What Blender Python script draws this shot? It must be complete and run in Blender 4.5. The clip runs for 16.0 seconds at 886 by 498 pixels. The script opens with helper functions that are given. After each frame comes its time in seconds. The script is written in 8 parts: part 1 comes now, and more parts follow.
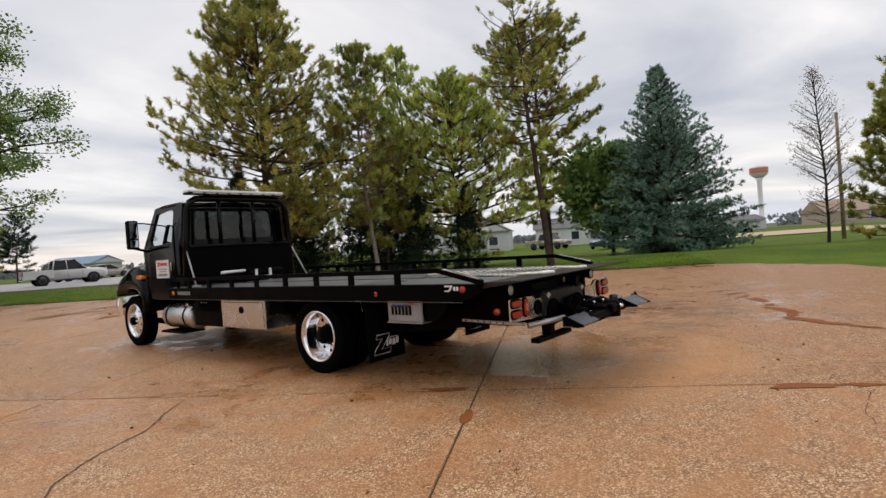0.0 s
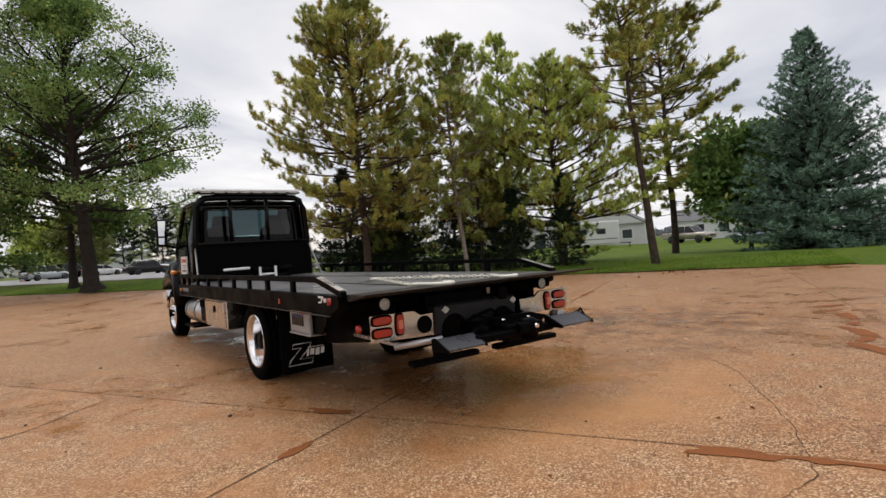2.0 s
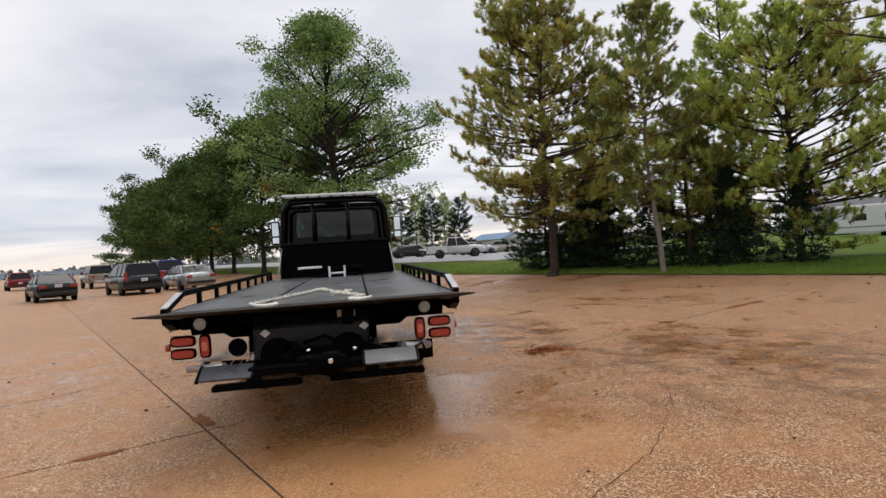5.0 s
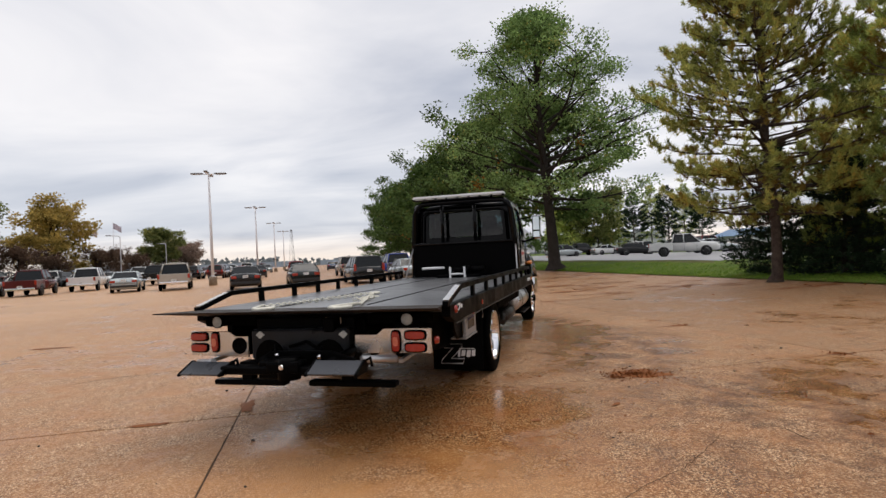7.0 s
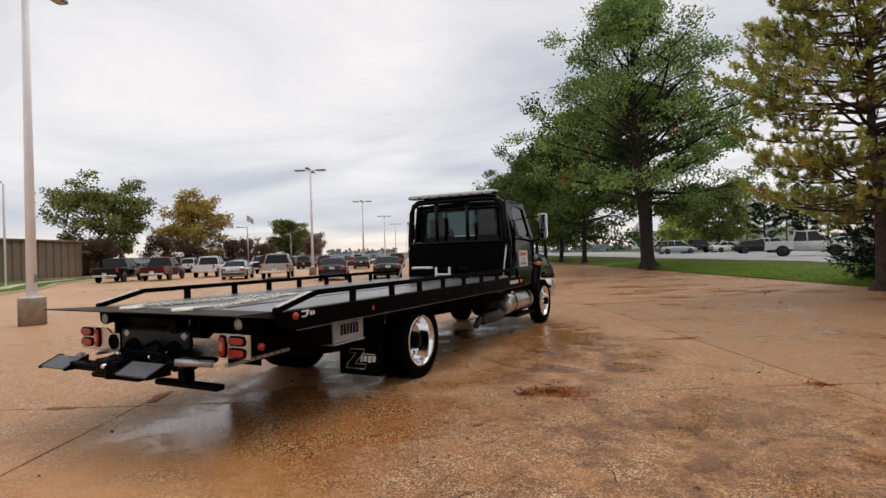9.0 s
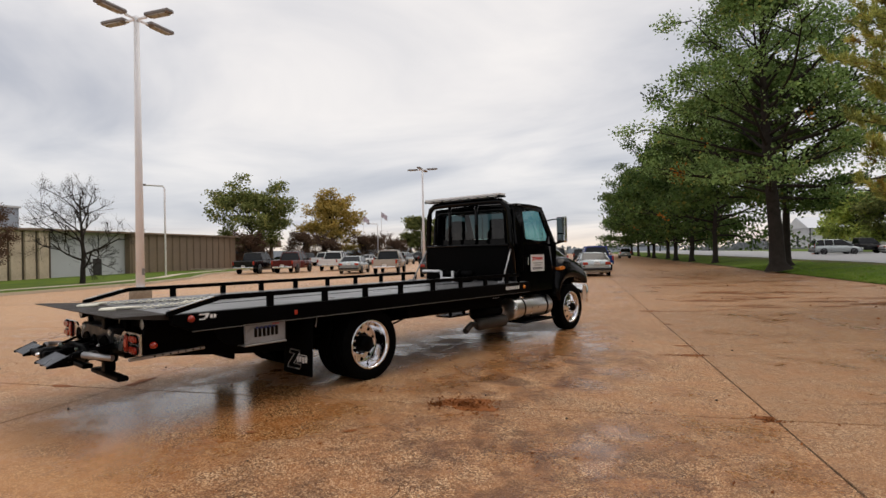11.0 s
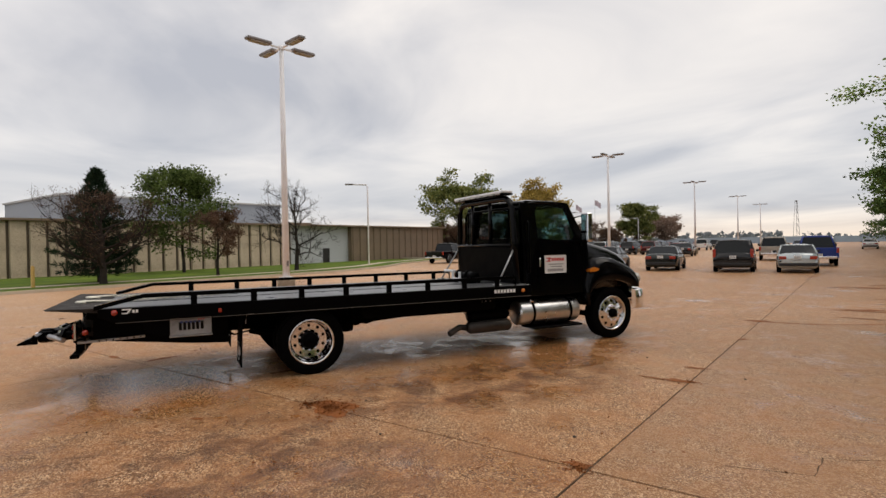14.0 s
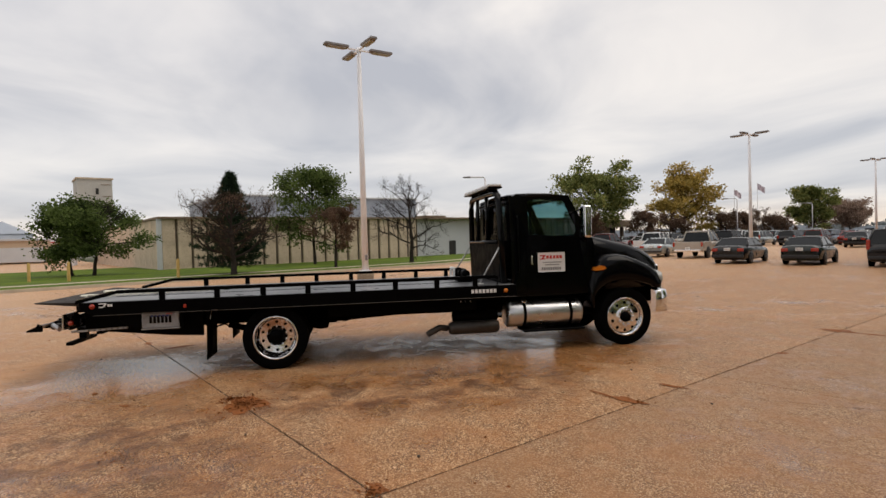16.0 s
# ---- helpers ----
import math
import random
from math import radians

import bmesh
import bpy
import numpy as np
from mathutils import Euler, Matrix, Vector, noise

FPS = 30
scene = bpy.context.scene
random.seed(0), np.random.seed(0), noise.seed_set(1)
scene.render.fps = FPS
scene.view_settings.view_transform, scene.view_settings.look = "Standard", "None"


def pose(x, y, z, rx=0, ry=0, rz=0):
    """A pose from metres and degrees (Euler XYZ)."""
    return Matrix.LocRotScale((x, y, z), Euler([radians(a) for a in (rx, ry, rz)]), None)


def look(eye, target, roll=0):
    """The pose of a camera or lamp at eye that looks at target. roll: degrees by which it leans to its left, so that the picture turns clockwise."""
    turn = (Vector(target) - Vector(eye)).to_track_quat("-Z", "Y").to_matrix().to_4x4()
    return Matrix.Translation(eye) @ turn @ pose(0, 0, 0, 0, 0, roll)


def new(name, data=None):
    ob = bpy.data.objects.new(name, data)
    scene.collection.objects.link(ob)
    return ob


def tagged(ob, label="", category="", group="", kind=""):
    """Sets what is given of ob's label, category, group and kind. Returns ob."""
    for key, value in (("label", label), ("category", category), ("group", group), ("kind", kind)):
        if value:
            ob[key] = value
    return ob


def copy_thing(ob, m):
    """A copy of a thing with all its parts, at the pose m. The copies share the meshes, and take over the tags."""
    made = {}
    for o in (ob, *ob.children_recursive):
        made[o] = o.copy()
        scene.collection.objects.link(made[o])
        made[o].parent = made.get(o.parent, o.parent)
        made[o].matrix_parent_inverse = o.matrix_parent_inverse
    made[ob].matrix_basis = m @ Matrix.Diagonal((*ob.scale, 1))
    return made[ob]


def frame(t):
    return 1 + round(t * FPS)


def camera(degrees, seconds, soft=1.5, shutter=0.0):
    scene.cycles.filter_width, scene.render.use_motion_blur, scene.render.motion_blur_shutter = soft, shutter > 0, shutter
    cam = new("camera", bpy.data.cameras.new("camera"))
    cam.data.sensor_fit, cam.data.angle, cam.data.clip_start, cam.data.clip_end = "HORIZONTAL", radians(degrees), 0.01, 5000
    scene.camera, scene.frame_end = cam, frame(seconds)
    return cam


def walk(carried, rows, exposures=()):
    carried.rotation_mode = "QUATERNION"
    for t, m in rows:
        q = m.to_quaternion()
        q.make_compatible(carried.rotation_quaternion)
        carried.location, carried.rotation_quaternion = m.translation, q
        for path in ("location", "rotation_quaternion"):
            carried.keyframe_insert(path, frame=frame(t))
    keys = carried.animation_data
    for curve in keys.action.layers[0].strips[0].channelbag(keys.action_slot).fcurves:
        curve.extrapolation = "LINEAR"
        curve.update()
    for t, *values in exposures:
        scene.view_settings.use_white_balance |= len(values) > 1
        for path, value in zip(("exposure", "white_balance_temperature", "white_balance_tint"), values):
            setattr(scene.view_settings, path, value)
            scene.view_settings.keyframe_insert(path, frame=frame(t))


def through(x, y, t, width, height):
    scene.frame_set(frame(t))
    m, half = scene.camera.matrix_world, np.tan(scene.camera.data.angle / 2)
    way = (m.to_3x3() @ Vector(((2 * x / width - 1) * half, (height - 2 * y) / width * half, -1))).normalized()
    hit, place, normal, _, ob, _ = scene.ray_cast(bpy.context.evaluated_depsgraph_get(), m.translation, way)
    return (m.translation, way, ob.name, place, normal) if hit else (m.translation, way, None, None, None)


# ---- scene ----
cam = camera(77.2, 16.0)
PATH = [
    (0, (-5.478, -5.515, 1.467), (-3.917, -4.265, 1.452), -4.1),
    (0.5, (-5.0, -5.896, 1.457), (-3.504, -4.569, 1.438), -4.1),
    (1, (-4.41, -6.182, 1.454), (-3.009, -4.755, 1.433), -4.0),
    (1.5, (-3.826, -6.494, 1.438), (-2.535, -4.966, 1.425), -4.0),
    (2, (-3.236, -6.645, 1.429), (-2.047, -5.036, 1.419), -3.8),
    (2.5, (-2.651, -6.912, 1.438), (-1.567, -5.231, 1.43), -3.7),
    (3, (-2.089, -7.078, 1.427), (-1.095, -5.343, 1.424), -3.7),
    (5.5, (0.936, -7.504, 1.49), (1.001, -5.505, 1.495), -3.1),
    (6, (1.454, -7.407, 1.487), (1.271, -5.415, 1.505), -2.5),
    (6.5, (1.999, -7.225, 1.484), (1.611, -5.263, 1.507), -2.7),
    (7, (2.489, -7.064, 1.502), (1.956, -5.136, 1.526), -2.7),
    (7.5, (3.013, -6.817, 1.499), (2.38, -4.92, 1.522), -2.2),
    (8, (3.506, -6.568, 1.5), (2.786, -4.702, 1.521), -2.0),
    (8.5, (4.062, -6.275, 1.514), (3.239, -4.452, 1.53), -1.7),
    (9, (4.649, -6.01, 1.537), (3.722, -4.237, 1.552), -1.7),
    (9.5, (5.131, -5.692, 1.547), (4.105, -3.976, 1.562), -1.5),
    (10, (5.662, -5.42, 1.559), (4.528, -3.772, 1.578), -1.4),
    (12.5, (7.888, -3.315, 1.717), (6.298, -2.101, 1.709), -0.8),
    (13, (8.254, -2.784, 1.71), (6.58, -1.689, 1.705), -0.9),
    (13.5, (8.547, -2.193, 1.73), (6.798, -1.223, 1.72), -0.9),
    (14, (8.914, -1.607, 1.769), (7.104, -0.755, 1.753), -1.1),
    (14.5, (9.117, -1.008, 1.782), (7.261, -0.265, 1.76), -1.2),
    (15, (9.335, -0.326, 1.805), (7.431, 0.286, 1.777), -1.4),
    (15.5, (9.393, 0.317, 1.816), (7.453, 0.803, 1.782), -1.4),
    (16, (9.438, 1.021, 1.809), (7.469, 1.369, 1.773), -1.6),
]
walk(cam, [(t, look(eye, target, roll)) for t, eye, target, roll in PATH],
     [(0, 0.08, 6800, 12), (2.5, 0.2, 6850, 12), (5.5, 0.12, 6650, 12), (9.0, 0.06, 6850, 12), (12.5, 0.0, 7050, 12), (16, 0.0, 7150, 12)])

# ---- world and light ----
SUN_ELEV, SUN_ROT = radians(62), radians(200)
world = bpy.data.worlds.new("overcast_sky")
scene.world = world
world.use_nodes = True
wn, wl = world.node_tree.nodes, world.node_tree.links
wn.clear()
w_out = wn.new("ShaderNodeOutputWorld")
w_bg = wn.new("ShaderNodeBackground")
w_sky = wn.new("ShaderNodeTexSky")
w_sky.sky_type = "NISHITA"
w_sky.sun_disc = False
w_sky.sun_elevation, w_sky.sun_rotation = SUN_ELEV, SUN_ROT
w_sky.dust_density, w_sky.air_density = 3.0, 1.0
w_co = wn.new("ShaderNodeTexCoord")
w_sep = wn.new("ShaderNodeSeparateXYZ")
wl.new(w_co.outputs["Generated"], w_sep.inputs[0])


def wmath(op, a, b=None, c=None, clamp=False):
    n = wn.new("ShaderNodeMath")
    n.operation, n.use_clamp = op, clamp
    for i, v in enumerate((a, b, c)):
        if v is None:
            continue
        if isinstance(v, (int, float)):
            n.inputs[i].default_value = v
        else:
            wl.new(v, n.inputs[i])
    return n.outputs[0]


# a flat cloud deck: directions laid onto a plane far overhead
w_h = wmath("MAXIMUM", w_sep.outputs[2], 0.0)
w_div = wmath("ADD", w_h, 0.09)
w_cx = wmath("DIVIDE", w_sep.outputs[0], w_div)
w_cy = wmath("DIVIDE", w_sep.outputs[1], w_div)
w_vec = wn.new("ShaderNodeCombineXYZ")
wl.new(w_cx, w_vec.inputs[0]), wl.new(w_cy, w_vec.inputs[1])
w_map = wn.new("ShaderNodeMapping")
w_map.inputs["Rotation"].default_value = (0, 0, radians(28))
w_map.inputs["Scale"].default_value = (0.42, 0.58, 1)
wl.new(w_vec.outputs[0], w_map.inputs[0])
w_n1 = wn.new("ShaderNodeTexNoise")
w_n1.inputs["Scale"].default_value, w_n1.inputs["Detail"].default_value = 1.25, 6
w_n1.inputs["Roughness"].default_value, w_n1.inputs["Distortion"].default_value = 0.5, 0.5
wl.new(w_map.outputs[0], w_n1.inputs["Vector"])
w_ramp = wn.new("ShaderNodeValToRGB")
w_ramp.color_ramp.elements[0].position, w_ramp.color_ramp.elements[0].color = 0.34, (0.45, 0.485, 0.56, 1)
w_ramp.color_ramp.elements[1].position, w_ramp.color_ramp.elements[1].color = 0.68, (0.93, 0.925, 0.925, 1)
mid = w_ramp.color_ramp.elements.new(0.50)
mid.color = (0.68, 0.70, 0.745, 1)
wl.new(w_n1.outputs["Fac"], w_ramp.inputs[0])
# paler, warmer air low over the horizon
w_low = wn.new("ShaderNodeValToRGB")
w_low.color_ramp.elements[0].position, w_low.color_ramp.elements[0].color = 0.0, (1, 1, 1, 1)
w_low.color_ramp.elements[1].position, w_low.color_ramp.elements[1].color = 0.05, (0, 0, 0, 1)
wl.new(w_h, w_low.inputs[0])
w_mixh = wn.new("ShaderNodeMixRGB")
# peach towards the north-west, cold blue-grey towards the east
w_side = wn.new("ShaderNodeMixRGB")
w_side.inputs[1].default_value, w_side.inputs[2].default_value = (0.70, 0.77, 0.90, 1), (1.0, 0.88, 0.76, 1)
wl.new(wmath("ADD", wmath("MULTIPLY", wmath("SUBTRACT", w_sep.outputs[1], w_sep.outputs[0]), 0.7), 0.45, clamp=True), w_side.inputs[0])
wl.new(w_side.outputs[0], w_mixh.inputs[2])
wl.new(wmath("MULTIPLY", w_low.outputs[0], 0.85), w_mixh.inputs[0])
w_band = wn.new("ShaderNodeValToRGB")
w_band.color_ramp.elements[0].position, w_band.color_ramp.elements[0].color = 0.02, (0, 0, 0, 1)
w_band.color_ramp.elements[1].position, w_band.color_ramp.elements[1].color = 0.24, (0, 0, 0, 1)
band_mid = w_band.color_ramp.elements.new(0.07)
band_mid.color = (1, 1, 1, 1)
wl.new(w_h, w_band.inputs[0])
w_cold = wn.new("ShaderNodeMixRGB")
w_cold.inputs[2].default_value = (0.55, 0.605, 0.70, 1)
wl.new(wmath("MULTIPLY", w_band.outputs[0], wmath("MULTIPLY", wmath("ADD", wmath("MULTIPLY", w_sep.outputs[0], -1.1), 0.35, clamp=True), 0.62)), w_cold.inputs[0])
wl.new(w_ramp.outputs[0], w_cold.inputs[1])
wl.new(w_cold.outputs[0], w_mixh.inputs[1])
# the clear sky's own tint, seen thinly through the cloud
w_add = wn.new("ShaderNodeMixRGB")
w_add.blend_type = "ADD"
w_add.inputs[0].default_value = 0.02
wl.new(w_mixh.outputs[0], w_add.inputs[1]), wl.new(w_sky.outputs[0], w_add.inputs[2])
wl.new(w_add.outputs[0], w_bg.inputs[0])
w_bg.inputs[1].default_value = 0.97
wl.new(w_bg.outputs[0], w_out.inputs[0])

sun = new("sun", bpy.data.lights.new("sun", "SUN"))
sun.data.energy, sun.data.angle, sun.data.color = 1.1, radians(40), (1.0, 0.96, 0.9)
sun.matrix_world = look((0, 0, 60), (0 + 30 * math.sin(SUN_ROT), 0 + 30 * math.cos(SUN_ROT), 60 - 30 * math.tan(SUN_ELEV)))
scene.view_settings.exposure = 0.0


# ---- materials ----
def surf(name, base, rough=0.6, metal=0.0, var=0.2, scale=6.0, fine=60.0, bump=0.1, spec=0.5, coat=0.0, rvar=0.1, tint=None, rnd=0.0, bdist=0.02):
    """A worn surface: base colour with a coarse and a fine variation, uneven gloss and fine relief."""
    m = bpy.data.materials.new(name)
    m.use_nodes = True
    n, l = m.node_tree.nodes, m.node_tree.links
    b = n["Principled BSDF"]
    b.inputs["Metallic"].default_value = metal
    b.inputs["Specular IOR Level"].default_value = spec
    b.inputs["Coat Weight"].default_value = coat
    b.inputs["Coat Roughness"].default_value = 0.05
    co = n.new("ShaderNodeTexCoord")
    n1, n2 = n.new("ShaderNodeTexNoise"), n.new("ShaderNodeTexNoise")
    n1.inputs["Scale"].default_value, n1.inputs["Detail"].default_value = scale, 4
    n2.inputs["Scale"].default_value, n2.inputs["Detail"].default_value = fine, 3
    l.new(co.outputs["Object"], n1.inputs["Vector"]), l.new(co.outputs["Object"], n2.inputs["Vector"])
    mx = n.new("ShaderNodeMixRGB")
    mx.inputs[1].default_value = (*[c * (1 - var) for c in base], 1)
    mx.inputs[2].default_value = (*[min(1, c * (1 + var)) for c in (tint or base)], 1)
    av = n.new("ShaderNodeMath")
    av.operation = "MULTIPLY_ADD"
    av.inputs[1].default_value, av.inputs[2].default_value = 0.4, 0.0
    l.new(n2.outputs["Fac"], av.inputs[0])
    av2 = n.new("ShaderNodeMath")
    av2.operation = "MULTIPLY_ADD"
    av2.inputs[1].default_value = 0.6
    l.new(n1.outputs["Fac"], av2.inputs[0]), l.new(av.outputs[0], av2.inputs[2])
    st = n.new("ShaderNodeMapRange")
    st.inputs["From Min"].default_value, st.inputs["From Max"].default_value = 0.3, 0.7
    l.new(av2.outputs[0], st.inputs[0])
    l.new(st.outputs[0], mx.inputs[0])
    col = mx.outputs[0]
    if rnd:
        oi = n.new("ShaderNodeObjectInfo")
        hs = n.new("ShaderNodeHueSaturation")
        mr = n.new("ShaderNodeMapRange")
        mr.inputs["To Min"].default_value, mr.inputs["To Max"].default_value = 1 - rnd, 1 + rnd
        l.new(oi.outputs["Random"], mr.inputs[0]), l.new(mr.outputs[0], hs.inputs["Value"]), l.new(col, hs.inputs["Color"])
        col = hs.outputs[0]
    l.new(col, b.inputs["Base Color"])
    rr = n.new("ShaderNodeMapRange")
    rr.inputs["From Min"].default_value, rr.inputs["From Max"].default_value = 0.3, 0.7
    rr.inputs["To Min"].default_value, rr.inputs["To Max"].default_value = max(0.02, rough - rvar), min(1, rough + rvar)
    l.new(n1.outputs["Fac"], rr.inputs[0]), l.new(rr.outputs[0], b.inputs["Roughness"])
    if bump:
        bp = n.new("ShaderNodeBump")
        bp.inputs["Strength"].default_value, bp.inputs["Distance"].default_value = bump, bdist
        l.new(n2.outputs["Fac"], bp.inputs["Height"]), l.new(bp.outputs[0], b.inputs["Normal"])
    return m


def glass(name, tint, rough=0.02, alpha=0.55):
    """A window pane: clear, tinted, with a real reflection."""
    m = bpy.data.materials.new(name)
    m.use_nodes = True
    n, l = m.node_tree.nodes, m.node_tree.links
    n.remove(n["Principled BSDF"])
    tr, gl, mx, fr = n.new("ShaderNodeBsdfTransparent"), n.new("ShaderNodeBsdfGlossy"), n.new("ShaderNodeMixShader"), n.new("ShaderNodeFresnel")
    tr.inputs[0].default_value = (*tint, 1)
    gl.inputs["Roughness"].default_value = rough
    fr.inputs[0].default_value = 1.5
    l.new(fr.outputs[0], mx.inputs[0]), l.new(tr.outputs[0], mx.inputs[1]), l.new(gl.outputs[0], mx.inputs[2])
    l.new(mx.outputs[0], n["Material Output"].inputs[0])
    return m


# ---- mesh building ----
def box(bm, x0, x1, y0, y1, z0, z1, bevel=0.0, seg=1, m=None):
    vs = [bm.verts.new((x, y, z)) for x in (x0, x1) for y in (y0, y1) for z in (z0, z1)]
    fs = [bm.faces.new([vs[i] for i in q]) for q in ((0, 1, 3, 2), (4, 6, 7, 5), (0, 4, 5, 1), (2, 3, 7, 6), (0, 2, 6, 4), (1, 5, 7, 3))]
    bmesh.ops.recalc_face_normals(bm, faces=fs)
    if bevel:
        es = list({e for f in fs for e in f.edges})
        out = bmesh.ops.bevel(bm, geom=es, offset=bevel, segments=seg, profile=0.6, affect="EDGES")
        vs = list({v for f in out["faces"] for v in f.verts} | {v for v in vs if v.is_valid})
    if m is not None:
        bmesh.ops.transform(bm, matrix=m, verts=vs)
    return vs


def prism(bm, pts, axis, a, b, bevel=0.0, seg=1, inset=None):
    """A closed outline drawn across an axis and drawn out from a to b; inset(b) may scale the far end."""
    def put(p, q):
        return {"x": (q, p[0], p[1]), "y": (p[0], q, p[1]), "z": (p[0], p[1], q)}[axis]
    va = [bm.verts.new(put(p, a)) for p in pts]
    vb = [bm.verts.new(put(p, b)) for p in (inset or pts)]
    fs = [bm.faces.new(va), bm.faces.new(vb[::-1])]
    for i in range(len(pts)):
        j = (i + 1) % len(pts)
        fs.append(bm.faces.new((va[i], vb[i], vb[j], va[j])))
    bmesh.ops.recalc_face_normals(bm, faces=fs)
    if bevel:
        es = list({e for f in fs for e in f.edges})
        bmesh.ops.bevel(bm, geom=es, offset=bevel, segments=seg, profile=0.6, affect="EDGES")


def tube(bm, pts, r, seg=8, cap=True, r1=None):
    """A round bar through points; r to r1 along its length."""
    pts = [Vector(p) for p in pts]
    rings = []
    up = Vector((0, 0, 1))
    for i, p in enumerate(pts):
        d = (pts[min(i + 1, len(pts) - 1)] - pts[max(i - 1, 0)]).normalized()
        s = d.cross(up if abs(d.z) < 0.95 else Vector((0, 1, 0))).normalized()
        w = s.cross(d)
        k = r if r1 is None else r + (r1 - r) * i / (len(pts) - 1)
        rings.append([bm.verts.new(p + k * (math.cos(2 * math.pi * j / seg) * s + math.sin(2 * math.pi * j / seg) * w)) for j in range(seg)])
    fs = []
    for a, b in zip(rings, rings[1:]):
        for j in range(seg):
            f = bm.faces.new((a[j], a[(j + 1) % seg], b[(j + 1) % seg], b[j]))
            f.smooth = True
            fs.append(f)
    if cap:
        fs += [bm.faces.new(rings[0][::-1]), bm.faces.new(rings[-1])]
    bmesh.ops.recalc_face_normals(bm, faces=fs)


def lathe(bm, prof, centre, axis="x", seg=32, close=True):
    """A turned form: prof is a list of (along the axis, radius)."""
    c = Vector(centre)
    rings = []
    for a, r in prof:
        ring = []
        for j in range(seg):
            t = 2 * math.pi * j / seg
            q = {"x": (a, r * math.cos(t), r * math.sin(t)), "y": (r * math.cos(t), a, r * math.sin(t)), "z": (r * math.cos(t), r * math.sin(t), a)}[axis]
            ring.append(bm.verts.new(c + Vector(q)))
        rings.append(ring)
    fs = []
    for a, b in zip(rings, rings[1:]):
        for j in range(seg):
            f = bm.faces.new((a[j], a[(j + 1) % seg], b[(j + 1) % seg], b[j]))
            f.smooth = True
            fs.append(f)
    if close:
        for ring in (rings[0], rings[-1]):
            fs.append(bm.faces.new(ring))
    bmesh.ops.recalc_face_normals(bm, faces=fs)


def obj(name, bm, material, smooth=False):
    me = bpy.data.meshes.new(name)
    if smooth:
        for f in bm.faces:
            f.smooth = True
    bm.to_mesh(me)
    bm.free()
    for m in material if isinstance(material, (list, tuple)) else [material]:
        me.materials.append(m)
    return new(name, me)


def part(name, bm, material, parent, label="", smooth=False):
    ob = obj(name, bm, material, smooth)
    ob.parent = parent
    return tagged(ob, label=label) if label else ob


def thing(name, label, category, m=None, group="", kind=""):
    e = new(name)
    e.empty_display_size = 0.2
    if m is not None:
        e.matrix_world = m
    return tagged(e, label=label, category=category, group=group, kind=kind)


def made(f, *a, **k):
    bm = bmesh.new()
    f(bm, *a, **k)
    return bm


# the site's own grid: slab joints, kerbs and buildings run along it
SITE = pose(5.5, 1.2, 0, 0, 0, 27.97)


def site(u, v, z=0.0):
    return SITE @ Vector((u, v, z))


